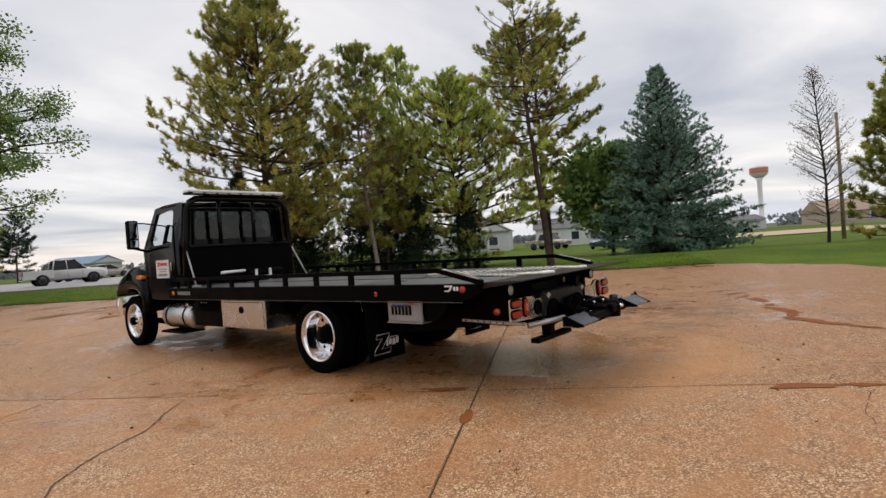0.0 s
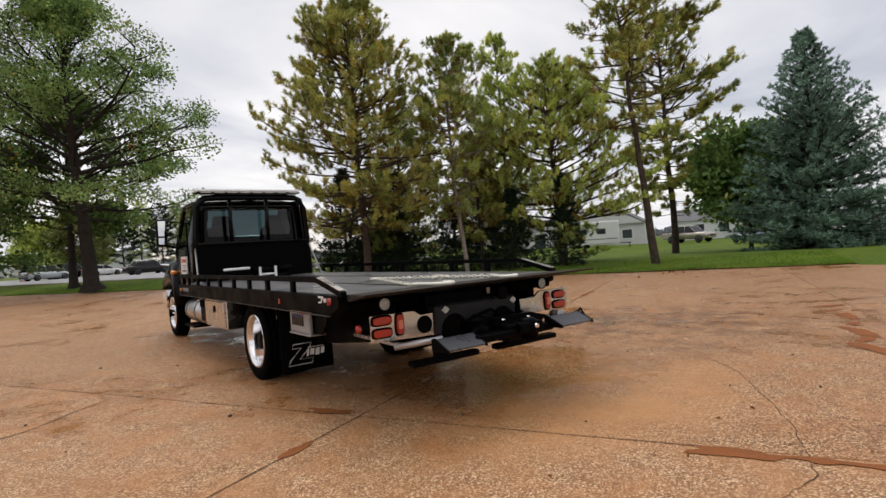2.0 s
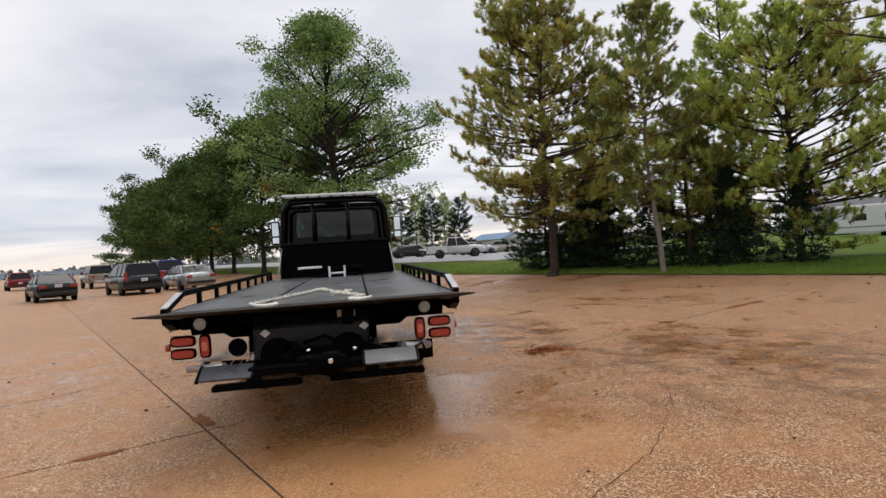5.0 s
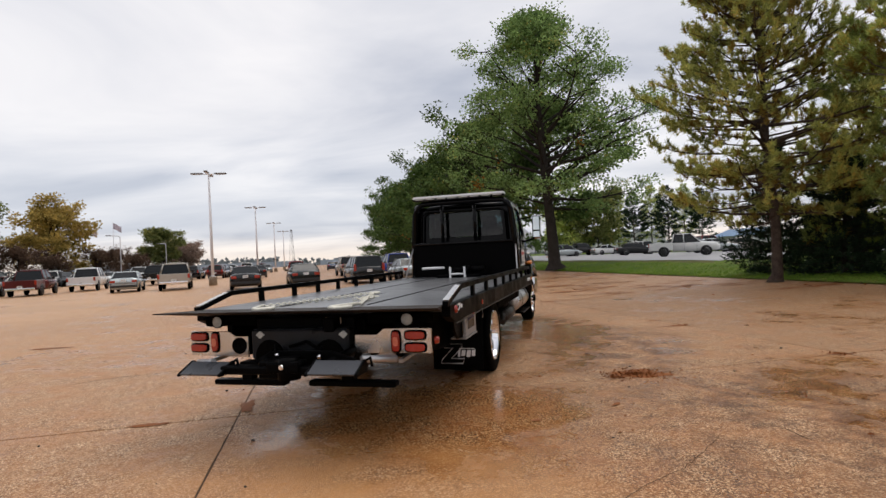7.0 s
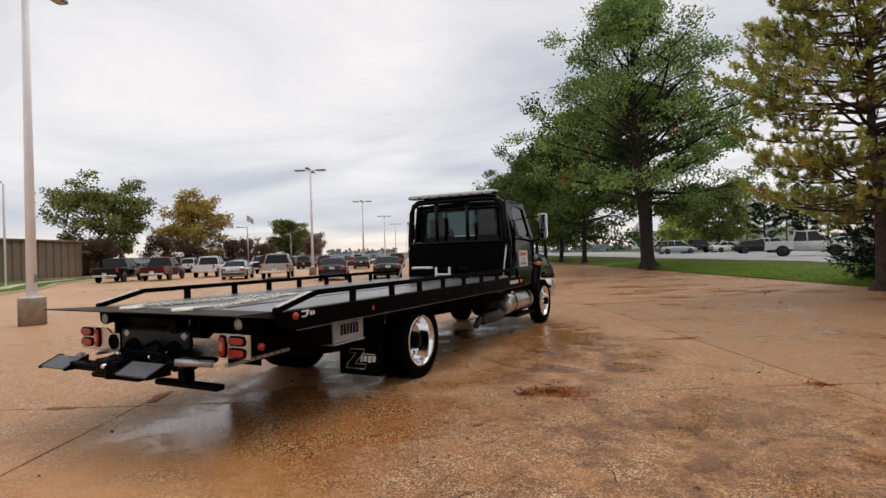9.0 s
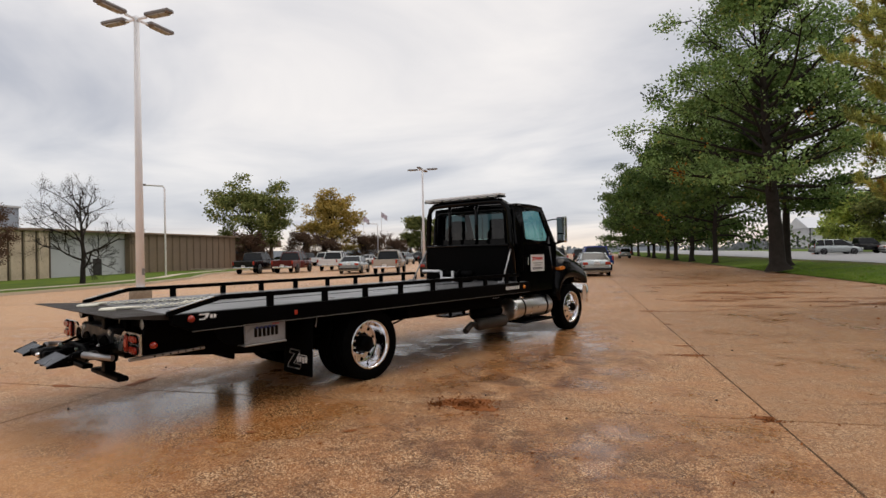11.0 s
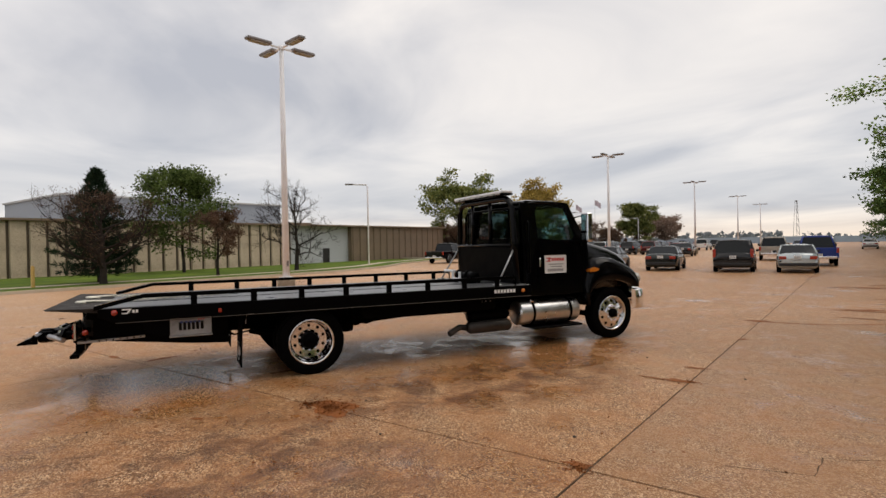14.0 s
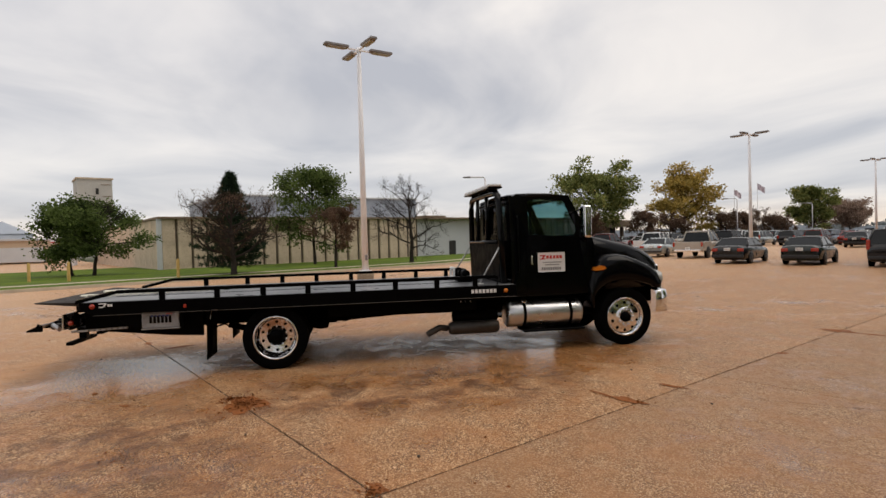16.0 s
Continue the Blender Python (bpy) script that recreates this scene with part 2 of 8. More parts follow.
# ---- ground materials ----
def concrete_mat(name, base, wet=1.0, rnd=0.06, seam=False):
    """Old wet exposed-aggregate concrete: pebbles, tan silt film, damp and dry patches."""
    m = bpy.data.materials.new(name)
    m.use_nodes = True
    n, l = m.node_tree.nodes, m.node_tree.links
    b = n["Principled BSDF"]
    geo = n.new("ShaderNodeNewGeometry")
    pos = geo.outputs["Position"]

    def noise_node(scale, detail=4, rough=0.55, dist=0.0):
        q = n.new("ShaderNodeTexNoise")
        q.inputs["Scale"].default_value, q.inputs["Detail"].default_value = scale, detail
        q.inputs["Roughness"].default_value, q.inputs["Distortion"].default_value = rough, dist
        l.new(pos, q.inputs["Vector"])
        return q.outputs["Fac"]

    def ramp(x, a, c, lo=0.0, hi=1.0):
        q = n.new("ShaderNodeMapRange")
        q.inputs["From Min"].default_value, q.inputs["From Max"].default_value = a, c
        q.inputs["To Min"].default_value, q.inputs["To Max"].default_value = lo, hi
        l.new(x, q.inputs[0])
        return q.outputs[0]

    def mix(f, a, c, blend="MIX"):
        q = n.new("ShaderNodeMixRGB")
        q.blend_type = blend
        for i, v in enumerate((f, a, c)):
            if isinstance(v, (int, float)):
                q.inputs[i].default_value = v
            elif isinstance(v, tuple):
                q.inputs[i].default_value = (*v, 1)
            else:
                l.new(v, q.inputs[i])
        return q.outputs[0]

    def calc(op, a, c=None):
        q = n.new("ShaderNodeMath")
        q.operation = op
        for i, v in enumerate((a, c)):
            if isinstance(v, (int, float)):
                q.inputs[i].default_value = v
            elif v is not None:
                l.new(v, q.inputs[i])
        return q.outputs[0]

    sx = n.new("ShaderNodeSeparateXYZ")
    l.new(pos, sx.inputs[0])

    def spot(cx, cy, rx, ry, inner, outer, k):
        """A soft oval on the lot: k inside, nothing outside."""
        ex, ey = calc("DIVIDE", calc("SUBTRACT", sx.outputs[0], cx), rx), calc("DIVIDE", calc("SUBTRACT", sx.outputs[1], cy), ry)
        return ramp(calc("ADD", calc("MULTIPLY", ex, ex), calc("MULTIPLY", ey, ey)), inner, outer, k, 0.0)

    big, mid_, small = noise_node(0.22, 4, 0.6, 0.6), noise_node(1.3, 5, 0.6, 0.3), noise_node(9, 4)
    patchy, mottle = noise_node(1.9, 6, 0.66, 0.5), noise_node(5.5, 5, 0.7, 0.4)
    damp = calc("ADD", calc("MULTIPLY", noise_node(0.33, 5, 0.62, 0.9), 0.75), calc("MULTIPLY", patchy, 0.65))
    damp = calc("SUBTRACT", damp, 0.20)
    vor = n.new("ShaderNodeTexVoronoi")
    vor.inputs["Scale"].default_value = 95
    l.new(pos, vor.inputs["Vector"])
    grit = noise_node(160, 2)
    # the strip of slabs that the truck stands on has lost its skin: darker, with its pebbles bare
    su = calc("ADD", calc("MULTIPLY", calc("SUBTRACT", sx.outputs[0], 5.5), 0.883), calc("MULTIPLY", calc("SUBTRACT", sx.outputs[1], 1.2), 0.469))
    strip = calc("MULTIPLY", ramp(su, -7.42, -7.38, 0, 1), ramp(su, -0.02, 0.02, 1, 0))
    bare = calc("MULTIPLY", strip, ramp(noise_node(0.8, 5, 0.6, 0.5), 0.34, 0.56, 0.25, 1.0))
    c = mix(ramp(big, 0.35, 0.65), base, tuple(x * k for x, k in zip(base, (1.12, 1.0, 0.88))))
    c = mix(ramp(mid_, 0.4, 0.75, 0, 0.55), c, (0.44, 0.25, 0.125))
    c = mix(ramp(small, 0.35, 0.7, 0, 0.35), c, (0.30, 0.155, 0.072))
    # pebbles of mixed colour
    peb = n.new("ShaderNodeValToRGB")
    cr = peb.color_ramp
    cr.elements[0].color, cr.elements[1].color = (0.07, 0.035, 0.017, 1), (0.92, 0.70, 0.46, 1)
    k = cr.elements.new(0.58)
    k.color = (0.38, 0.185, 0.074, 1)
    sepc = n.new("ShaderNodeSeparateColor")
    l.new(vor.outputs["Color"], sepc.inputs[0]), l.new(sepc.outputs[0], peb.inputs[0])
    c = mix(calc("ADD", ramp(noise_node(2.4, 4), 0.36, 0.62, 0.28, 0.78), calc("MULTIPLY", bare, 0.2)), c, peb.outputs[0])
    c = mix(bare, c, (0.89, 0.815, 0.73), "MULTIPLY")
    c = mix(ramp(su, -0.01, 0.03, 0.0, 0.85), c, (0.80, 0.77, 0.735), "MULTIPLY")
    c = mix(calc("ADD", ramp(su, 0.0, 0.04, 0, 0.06), ramp(su, -9.0, -18.0, 0.0, 0.45)), c, (0.64, 0.41, 0.245))
    # small dark mottles, and old stains beside the truck's place
    c = mix(ramp(mottle, 0.54, 0.70, 0, 0.42), c, (0.58, 0.50, 0.44), "MULTIPLY")
    stain = calc("MULTIPLY", calc("ADD", spot(2.7, 1.9, 1.2, 2.4, 0.25, 1.2, 1.0), spot(4.5, -1.6, 2.3, 2.1, 0.2, 1.3, 0.9)), ramp(noise_node(2.6, 6, 0.68, 0.6), 0.43, 0.60, 0, 1))
    c = mix(stain, c, (0.42, 0.36, 0.31), "MULTIPLY")
    # wet patches under and round the truck; the last three ovals just darken and smooth
    for cx_, cy_, rx_, ry_, k_ in ((0.6, 1.7, 2.1, 4.7, 0.13), (1.0, -2.0, 1.5, 1.1, 0.17), (2.7, 1.9, 1.2, 2.2, 0.10), (1.6, 4.2, 1.2, 1.5, 0.13), (4.2, -2.8, 3.6, 3.0, 0.06), (-4.8, -1.4, 3.0, 3.4, 0.06), (7.2, 4.0, 3.2, 3.8, 0.05)):
        damp = calc("ADD", damp, spot(cx_, cy_, rx_, ry_, 0.3, 1.4, k_))
    dampf = ramp(damp, 0.50, 0.64, 0, 1)
    c = mix(dampf, c, (0.86, 0.76, 0.64), "MULTIPLY")
    # a fan of fine orange silt washed out behind the truck
    film = calc("MULTIPLY", spot(0.8, -3.6, 1.7, 0.9, 0.25, 1.3, 0.8), ramp(noise_node(1.1, 5, 0.6, 0.4), 0.36, 0.58, 0.2, 1))
    c = mix(film, c, (0.52, 0.25, 0.092))
    oi = n.new("ShaderNodeObjectInfo")
    hs = n.new("ShaderNodeHueSaturation")
    l.new(ramp(oi.outputs["Random"], 0, 1, 1 - rnd, 1 + rnd), hs.inputs["Value"]), l.new(c, hs.inputs["Color"])
    l.new(hs.outputs[0], b.inputs["Base Color"])
    rgh = n.new("ShaderNodeMath")
    rgh.operation, rgh.use_clamp = "SUBTRACT", True
    l.new(ramp(small, 0.3, 0.7, 0.46, 0.64), rgh.inputs[0]), l.new(ramp(damp, 0.53, 0.74, 0.0, 0.50 * wet), rgh.inputs[1])
    l.new(rgh.outputs[0], b.inputs["Roughness"])
    b.inputs["Specular IOR Level"].default_value = 0.42
    bp = n.new("ShaderNodeBump")
    bp.inputs["Distance"].default_value = 0.006
    l.new(ramp(damp, 0.50, 0.74, 0.8, 0.10), bp.inputs["Strength"])
    hgt = n.new("ShaderNodeMath")
    hgt.operation = "MULTIPLY_ADD"
    hgt.inputs[1].default_value = -0.8
    l.new(vor.outputs["Distance"], hgt.inputs[0]), l.new(grit, hgt.inputs[2])
    l.new(hgt.outputs[0], bp.inputs["Height"]), l.new(bp.outputs[0], b.inputs["Normal"])
    return m


CONCRETE = concrete_mat("wet_concrete", (0.45, 0.202, 0.068))
JOINT = surf("joint_dirt", (0.075, 0.044, 0.024), 0.85, var=0.4, scale=3, fine=40, bump=0.3)
SILT = surf("red_silt", (0.25, 0.082, 0.022), 0.7, var=0.35, scale=2.5, fine=50, bump=0.3, rvar=0.12, spec=0.2)
GRASS = surf("lawn_soil", (0.050, 0.112, 0.012), 0.9, var=0.35, scale=0.35, fine=9, bump=0.6, tint=(0.11, 0.15, 0.02), spec=0.1, bdist=0.05)
FIELD = surf("far_ground", (0.09, 0.10, 0.05), 0.95, var=0.4, scale=0.02, fine=0.6, bump=0.2)
ASPHALT = surf("pale_asphalt", (0.30, 0.30, 0.31), 0.55, var=0.15, scale=0.4, fine=30, bump=0.15)
KERB = surf("kerb_concrete", (0.5, 0.43, 0.33), 0.8, var=0.2, scale=2, fine=40, bump=0.2)
GRAVEL = surf("tan_gravel", (0.50, 0.38, 0.26), 0.9, var=0.2, scale=0.6, fine=20, bump=0.4)


def sheet(name, pts, z, material, label, category, depth=0.0):
    """A level sheet with a site outline."""
    bm = bmesh.new()
    vs = [bm.verts.new(site(u, v, z)) for u, v in pts]
    f = bm.faces.new(vs)
    if f.normal.z < 0:
        f.normal_flip()
    return tagged(obj(name, bm, material), label=label, category=category, kind="structure")


def slope(name, us, vs, height, material, label, category):
    """A sheet over the site grid whose height varies."""
    bm = bmesh.new()
    grid = [[bm.verts.new(site(u, v, height(u, v))) for v in vs] for u in us]
    for i in range(len(us) - 1):
        for j in range(len(vs) - 1):
            f = bm.faces.new((grid[i][j], grid[i + 1][j], grid[i + 1][j + 1], grid[i][j + 1]))
            f.smooth = True
    return tagged(obj(name, bm, material), label=label, category=category, kind="structure")


def frange(a, b, n):
    return [a + (b - a) * i / (n - 1) for i in range(n)]


EDGE = 10.0      # where the slab lot meets the verge


def verge_height(u, v):
    d = max(0.0, u - EDGE)
    k = min(1.0, max(0.0, (v - 14.0) / 9.0)) * min(1.0, max(0.0, (46.0 - u) / 8.0))
    rise = k * 0.24 * min(1.0, d / 6.0)
    dip = 0.30 * min(1.0, max(0.0, d - 5.0) / 12.0) * min(1.0, max(0.0, (12.0 - v) / 9.0))
    return 0.02 + rise - dip + 0.26 * min(1.0, d / 6.0) ** 0.8 + 0.03 * noise.noise(Vector((u * 0.3, v * 0.3, 0)))


# one sheet to the horizon, with the lot, lawns and roads laid on it
bm = bmesh.new()
rings = []
for r in (0, 60, 150, 400, 1000, 2600):
    rings.append([bm.verts.new((r * math.cos(2 * math.pi * j / 32), r * math.sin(2 * math.pi * j / 32), -0.6 if r < 200 else -0.6 - 0.002 * (r - 150))) for j in range(32)] if r else [bm.verts.new((0, 0, -0.6))])
for j in range(32):
    bm.faces.new((rings[0][0], rings[1][j], rings[1][(j + 1) % 32]))
for a, b in zip(rings[1:], rings[2:]):
    for j in range(32):
        bm.faces.new((a[j], b[j], b[(j + 1) % 32], a[(j + 1) % 32]))
tagged(obj("ground", bm, FIELD), label="flat open country ground reaching the horizon", category="ground", kind="structure")

LOT = [(EDGE, -7.0), (6.5, -9.2), (-4, -13), (-27, -40), (-27, 22), (-29, 29), (-33, 36), (-36.5, 48), (-40, 52), (-48, 53), (-130, 53), (-130, 230), (EDGE, 230)]
lot = sheet("parking_lot", LOT, -0.007, JOINT, "wide tan concrete parking lot, wet, with dark joints", "parking lot")
sheet("side_yard", [(-27, -40), (-60, -40), (-60, 8), (-130, 8), (-130, -90), (-60, -90)], -0.30, CONCRETE, "wet concrete yard beside the long building", "yard")
lawn = slope("verge_lawn", [EDGE + d for d in (-0.0, 0.3, 0.8, 1.5, 2.5, 4, 6, 8, 10.2, 12, 16, 24)], frange(-7.0, 230, 90), verge_height, GRASS, "mown green grass verge beside the lot", "lawn")
slope("south_lawn", frange(EDGE, 48, 20), frange(-60, -7.0, 18), lambda u, v: verge_height(u, v), GRASS, "green lawn with scattered trees beyond the lot", "lawn")
slope("corner_lawn", frange(-40, EDGE, 80), frange(-60, -7.0, 70), lambda u, v: -0.03 if v > (-9.2 + (u - 6.5) * 0.63 if u > 6.5 else -9.2 - (6.5 - u) * 0.36 if u > -4 else -13 - (-4 - u) * 1.15) else 0.03, GRASS, "green lawn at the lot's back corner", "lawn")
slope("access_road", [15.6, 16, 17, 18, 19, 20, 21, 22, 23, 26, 30, 34, 37, 40], frange(21.5, 230, 90), lambda u, v: verge_height(u, v) + 0.03, ASPHALT, "pale wet asphalt road and parking bays beyond the verge", "road")
slope("far_lawn", [34, 36, 38, 40, 42, 44, 46, 70, 100, 140], frange(-60, 230, 60), lambda u, v: verge_height(u, v) - 0.03, GRASS, "grass beyond the access road", "lawn")
sheet("gravel_yard", [(50, -42), (75, -42), (75, -13), (50, -13)], 0.03, GRAVEL, "tan gravel yard beside the houses", "yard")
sheet("house_drive", [(33, -13), (48, -13), (48, -9), (33, -9)], 0.04, ASPHALT, "pale grey driveway", "drive")

SOIL = surf("worn_soil", (0.13, 0.085, 0.045), 0.9, var=0.4, scale=0.8, fine=14, bump=0.5, tint=(0.10, 0.11, 0.035), spec=0.1)
slope("road_edge_soil", [14.5, 14.8, 15.1, 15.4, 15.7], frange(12, 120, 120), lambda u, v: verge_height(u, v) + (0.012 + 0.02 * noise.noise(Vector((u * 2, v * 0.8, 3))) if 14.6 < u < 15.6 else -0.03), SOIL, "worn brown soil between grass and road", "soil")
slope("lot_edge_soil", [10.0, 10.12, 10.3, 10.5], frange(-7, 60, 120), lambda u, v: verge_height(u, v) + (0.014 + 0.02 * noise.noise(Vector((u * 3, v * 0.9, 7))) if u < 10.4 else -0.03), SOIL, "worn brown soil along the lot's edge", "soil")

# lawn before the long building, with its kerb
KERB_LINE = [(-27, -40), (-27, 22), (-29, 29), (-33, 36), (-36.5, 48), (-40, 52), (-48, 53)]


def kerb_u(v):
    for (u0, v0), (u1, v1) in zip(KERB_LINE[:5], KERB_LINE[1:5]):
        if v <= v1:
            return u0 + (u1 - u0) * (v - v0) / (v1 - v0)
    return -36.5


bm = bmesh.new()
rows_ = []
for v in frange(-40, 50, 40):
    k = kerb_u(v) - 0.16
    rows_.append([bm.verts.new(site(k + (-60 - k) * s, v, max(-0.16, 0.12 - 0.42 * max(0.0, s - 0.1)))) for s in (0, 0.08, 0.2, 0.4, 0.65, 1)])
for a, b in zip(rows_, rows_[1:]):
    for i in range(5):
        bm.faces.new((a[i], a[i + 1], b[i + 1], b[i]))
tagged(obj("building_lawn", bm, GRASS), label="strip of green lawn before the long building", category="lawn", kind="structure")

# pale footpath let into the lawn
bm = bmesh.new()
prev = None
for v in frange(-40, 47, 40):
    k = kerb_u(v) - 2.2
    cur = [bm.verts.new(site(k, v, 0.135)), bm.verts.new(site(k - 1.1, v, 0.125))]
    if prev:
        bm.faces.new((prev[0], prev[1], cur[1], cur[0]))
    prev = cur
bmesh.ops.recalc_face_normals(bm, faces=bm.faces)
tagged(obj("footpath", bm, KERB), label="pale concrete footpath through the building lawn", category="footpath", kind="structure")

bm = bmesh.new()
for (u0, v0), (u1, v1) in zip(KERB_LINE, KERB_LINE[1:]):
    d = Vector((u1 - u0, v1 - v0, 0)).normalized()
    s = Vector((-d.y, d.x, 0)) * 0.16
    q = [Vector((u0, v0, 0)), Vector((u1, v1, 0)), Vector((u1, v1, 0)) + s, Vector((u0, v0, 0)) + s]
    lo = [bm.verts.new(site(p.x, p.y, -0.02)) for p in q]
    hi = [bm.verts.new(site(p.x, p.y, 0.14)) for p in q]
    bm.faces.new(hi)
    for i in range(4):
        bm.faces.new((lo[i], lo[(i + 1) % 4], hi[(i + 1) % 4], hi[i]))
bmesh.ops.recalc_face_normals(bm, faces=bm.faces)
tagged(obj("kerb", bm, KERB), label="tan concrete kerb along the building lawn", category="kerb", kind="structure")


# ---- the tow truck ----
BLACK = surf("black_gloss_paint", (0.0015, 0.0015, 0.002), 0.10, var=0.2, scale=3, fine=200, bump=0.0, rvar=0.05, spec=0.14)
SATIN = surf("black_satin_steel", (0.0012, 0.0012, 0.0014), 0.45, var=0.3, scale=5, fine=90, bump=0.08, rvar=0.12, spec=0.035)
FRAME = surf("dirty_black_chassis", (0.002, 0.0018, 0.0016), 0.7, var=0.5, scale=6, fine=60, bump=0.25, tint=(0.003, 0.0026, 0.0023), spec=0.01)
DECKM = surf("wet_dark_deck_plate", (0.13, 0.133, 0.14), 0.34, var=0.14, scale=2.2, fine=45, bump=0.08, rvar=0.08, metal=0.35)
RAMPM = surf("dark_tread_plate", (0.030, 0.024, 0.020), 0.6, var=0.35, scale=6, fine=70, bump=0.25, rvar=0.1, spec=0.12)
RUBBER = surf("tyre_rubber", (0.0025, 0.0025, 0.0025), 0.75, var=0.3, scale=8, fine=90, bump=0.2, spec=0.02)
CHROME = surf("polished_aluminium", (0.86, 0.86, 0.88), 0.10, metal=1.0, var=0.06, scale=9, fine=60, bump=0.02, rvar=0.05)
STEEL = surf("stainless_sheet", (0.62, 0.61, 0.60), 0.24, metal=1.0, var=0.08, scale=4, fine=70, bump=0.05, rvar=0.08)
GALV = surf("worn_bare_steel", (0.42, 0.42, 0.43), 0.42, metal=0.9, var=0.2, scale=8, fine=80, bump=0.1)
BRUSHED = surf("tank_aluminium", (0.60, 0.60, 0.60), 0.33, metal=1.0, var=0.12, scale=5, fine=80, bump=0.05)
DULL = surf("heat_dulled_steel", (0.07, 0.062, 0.055), 0.5, metal=0.7, var=0.3, scale=8, fine=80, bump=0.1)
GREYPL = surf("grey_plate_top", (0.045, 0.048, 0.056), 0.3, metal=0.2, var=0.2, scale=6, fine=60, bump=0.05)
MAST = surf("dark_slate_paint", (0.012, 0.013, 0.015), 0.35, var=0.3, scale=6, fine=60, bump=0.06, spec=0.2)
RED = surf("red_lamp_lens", (0.34, 0.022, 0.009), 0.18, var=0.15, scale=30, fine=140, bump=0.15, coat=0.4)
PALE_RED = surf("pale_red_lens", (0.62, 0.16, 0.09), 0.2, var=0.15, scale=30, fine=140, bump=0.15)
AMBER = surf("amber_lens", (0.65, 0.19, 0.02), 0.2, var=0.1, scale=30, fine=140, bump=0.1)
CLEARL = surf("clear_lamp_lens", (0.45, 0.45, 0.42), 0.15, var=0.2, scale=30, fine=120, bump=0.15)
WHITE = surf("white_vinyl", (0.78, 0.78, 0.77), 0.45, var=0.05, scale=4, fine=60, bump=0.02)
PLATE = surf("scuffed_pale_plate", (0.26, 0.26, 0.265), 0.35, var=0.25, scale=5, fine=60, bump=0.05)
REDV = surf("red_vinyl", (0.55, 0.03, 0.02), 0.45, var=0.1, bump=0.0)
BLUEV = surf("blue_vinyl", (0.02, 0.04, 0.18), 0.45, var=0.1, bump=0.0)
GREYV = surf("grey_print", (0.25, 0.25, 0.25), 0.5, var=0.1, bump=0.0)
INTER = surf("dark_cab_trim", (0.004, 0.004, 0.0045), 0.75, var=0.2, bump=0.1)
SEATM = surf("grey_seat_cloth", (0.012, 0.012, 0.013), 0.85, var=0.2, fine=120, bump=0.2)
BARW = surf("light_bar_white", (0.78, 0.79, 0.80), 0.3, var=0.06, bump=0.02)
CHAINM = surf("plated_chain", (0.80, 0.77, 0.66), 0.4, metal=0.2, var=0.2, scale=20, fine=100, bump=0.1)
GLASS_T = glass("tinted_cab_glass", (0.33, 0.53, 0.55))
GLASS_D = glass("dark_rear_glass", (0.085, 0.11, 0.115))
MIRRORM = surf("mirror_glass", (0.62, 0.66, 0.67), 0.03, metal=1.0, var=0.02, bump=0.0, rvar=0.01)

truck = thing("tow_truck", "black flatbed tow truck with chrome wheels, parked on wet concrete", "tow truck")


def ring_wall(bm, outer, inner, place, thick):
    """A sheet with an opening: two outlines of equal count, laid by place(p, depth) and given thickness."""
    n = len(outer)
    lv = []
    for d in (0, thick):
        lv.append(([bm.verts.new(place(p, d)) for p in outer], [bm.verts.new(place(p, d)) for p in inner]))
    (o0, i0), (o1, i1) = lv
    fs = []
    for k in range(n):
        j = (k + 1) % n
        fs += [bm.faces.new((o0[k], o0[j], i0[j], i0[k])), bm.faces.new((o1[k], i1[k], i1[j], o1[j])),
               bm.faces.new((o0[k], o1[k], o1[j], o0[j])), bm.faces.new((i0[k], i0[j], i1[j], i1[k]))]
    bmesh.ops.recalc_face_normals(bm, faces=fs)


def loft(bm, rings, cap=True, smooth=True):
    vs = [[bm.verts.new(p) for p in r] for r in rings]
    n = len(vs[0])
    fs = []
    for a, b in zip(vs, vs[1:]):
        for j in range(n):
            f = bm.faces.new((a[j], a[(j + 1) % n], b[(j + 1) % n], b[j]))
            f.smooth = smooth
            fs.append(f)
    if cap:
        fs += [bm.faces.new(vs[0]), bm.faces.new(vs[-1])]
    bmesh.ops.recalc_face_normals(bm, faces=fs)


def bars(bm, origin, right, up, rects, depth=0.004):
    """Small flat raised rectangles on a panel: (x0, x1, y0, y1) in the panel's own plane, slanted by a fifth value."""
    o, r, u = Vector(origin), Vector(right).normalized(), Vector(up).normalized()
    w = r.cross(u)
    for x0, x1, y0, y1, *sl in rects:
        s = sl[0] if sl else 0.0
        q = [(x0, y0), (x1, y0), (x1 + s, y1), (x0 + s, y1)]
        lo = [bm.verts.new(o + r * x + u * y) for x, y in q]
        hi = [bm.verts.new(o + r * x + u * y + w * depth) for x, y in q]
        bm.faces.new(hi)
        for k in range(4):
            bm.faces.new((lo[k], lo[(k + 1) % 4], hi[(k + 1) % 4], hi[k]))


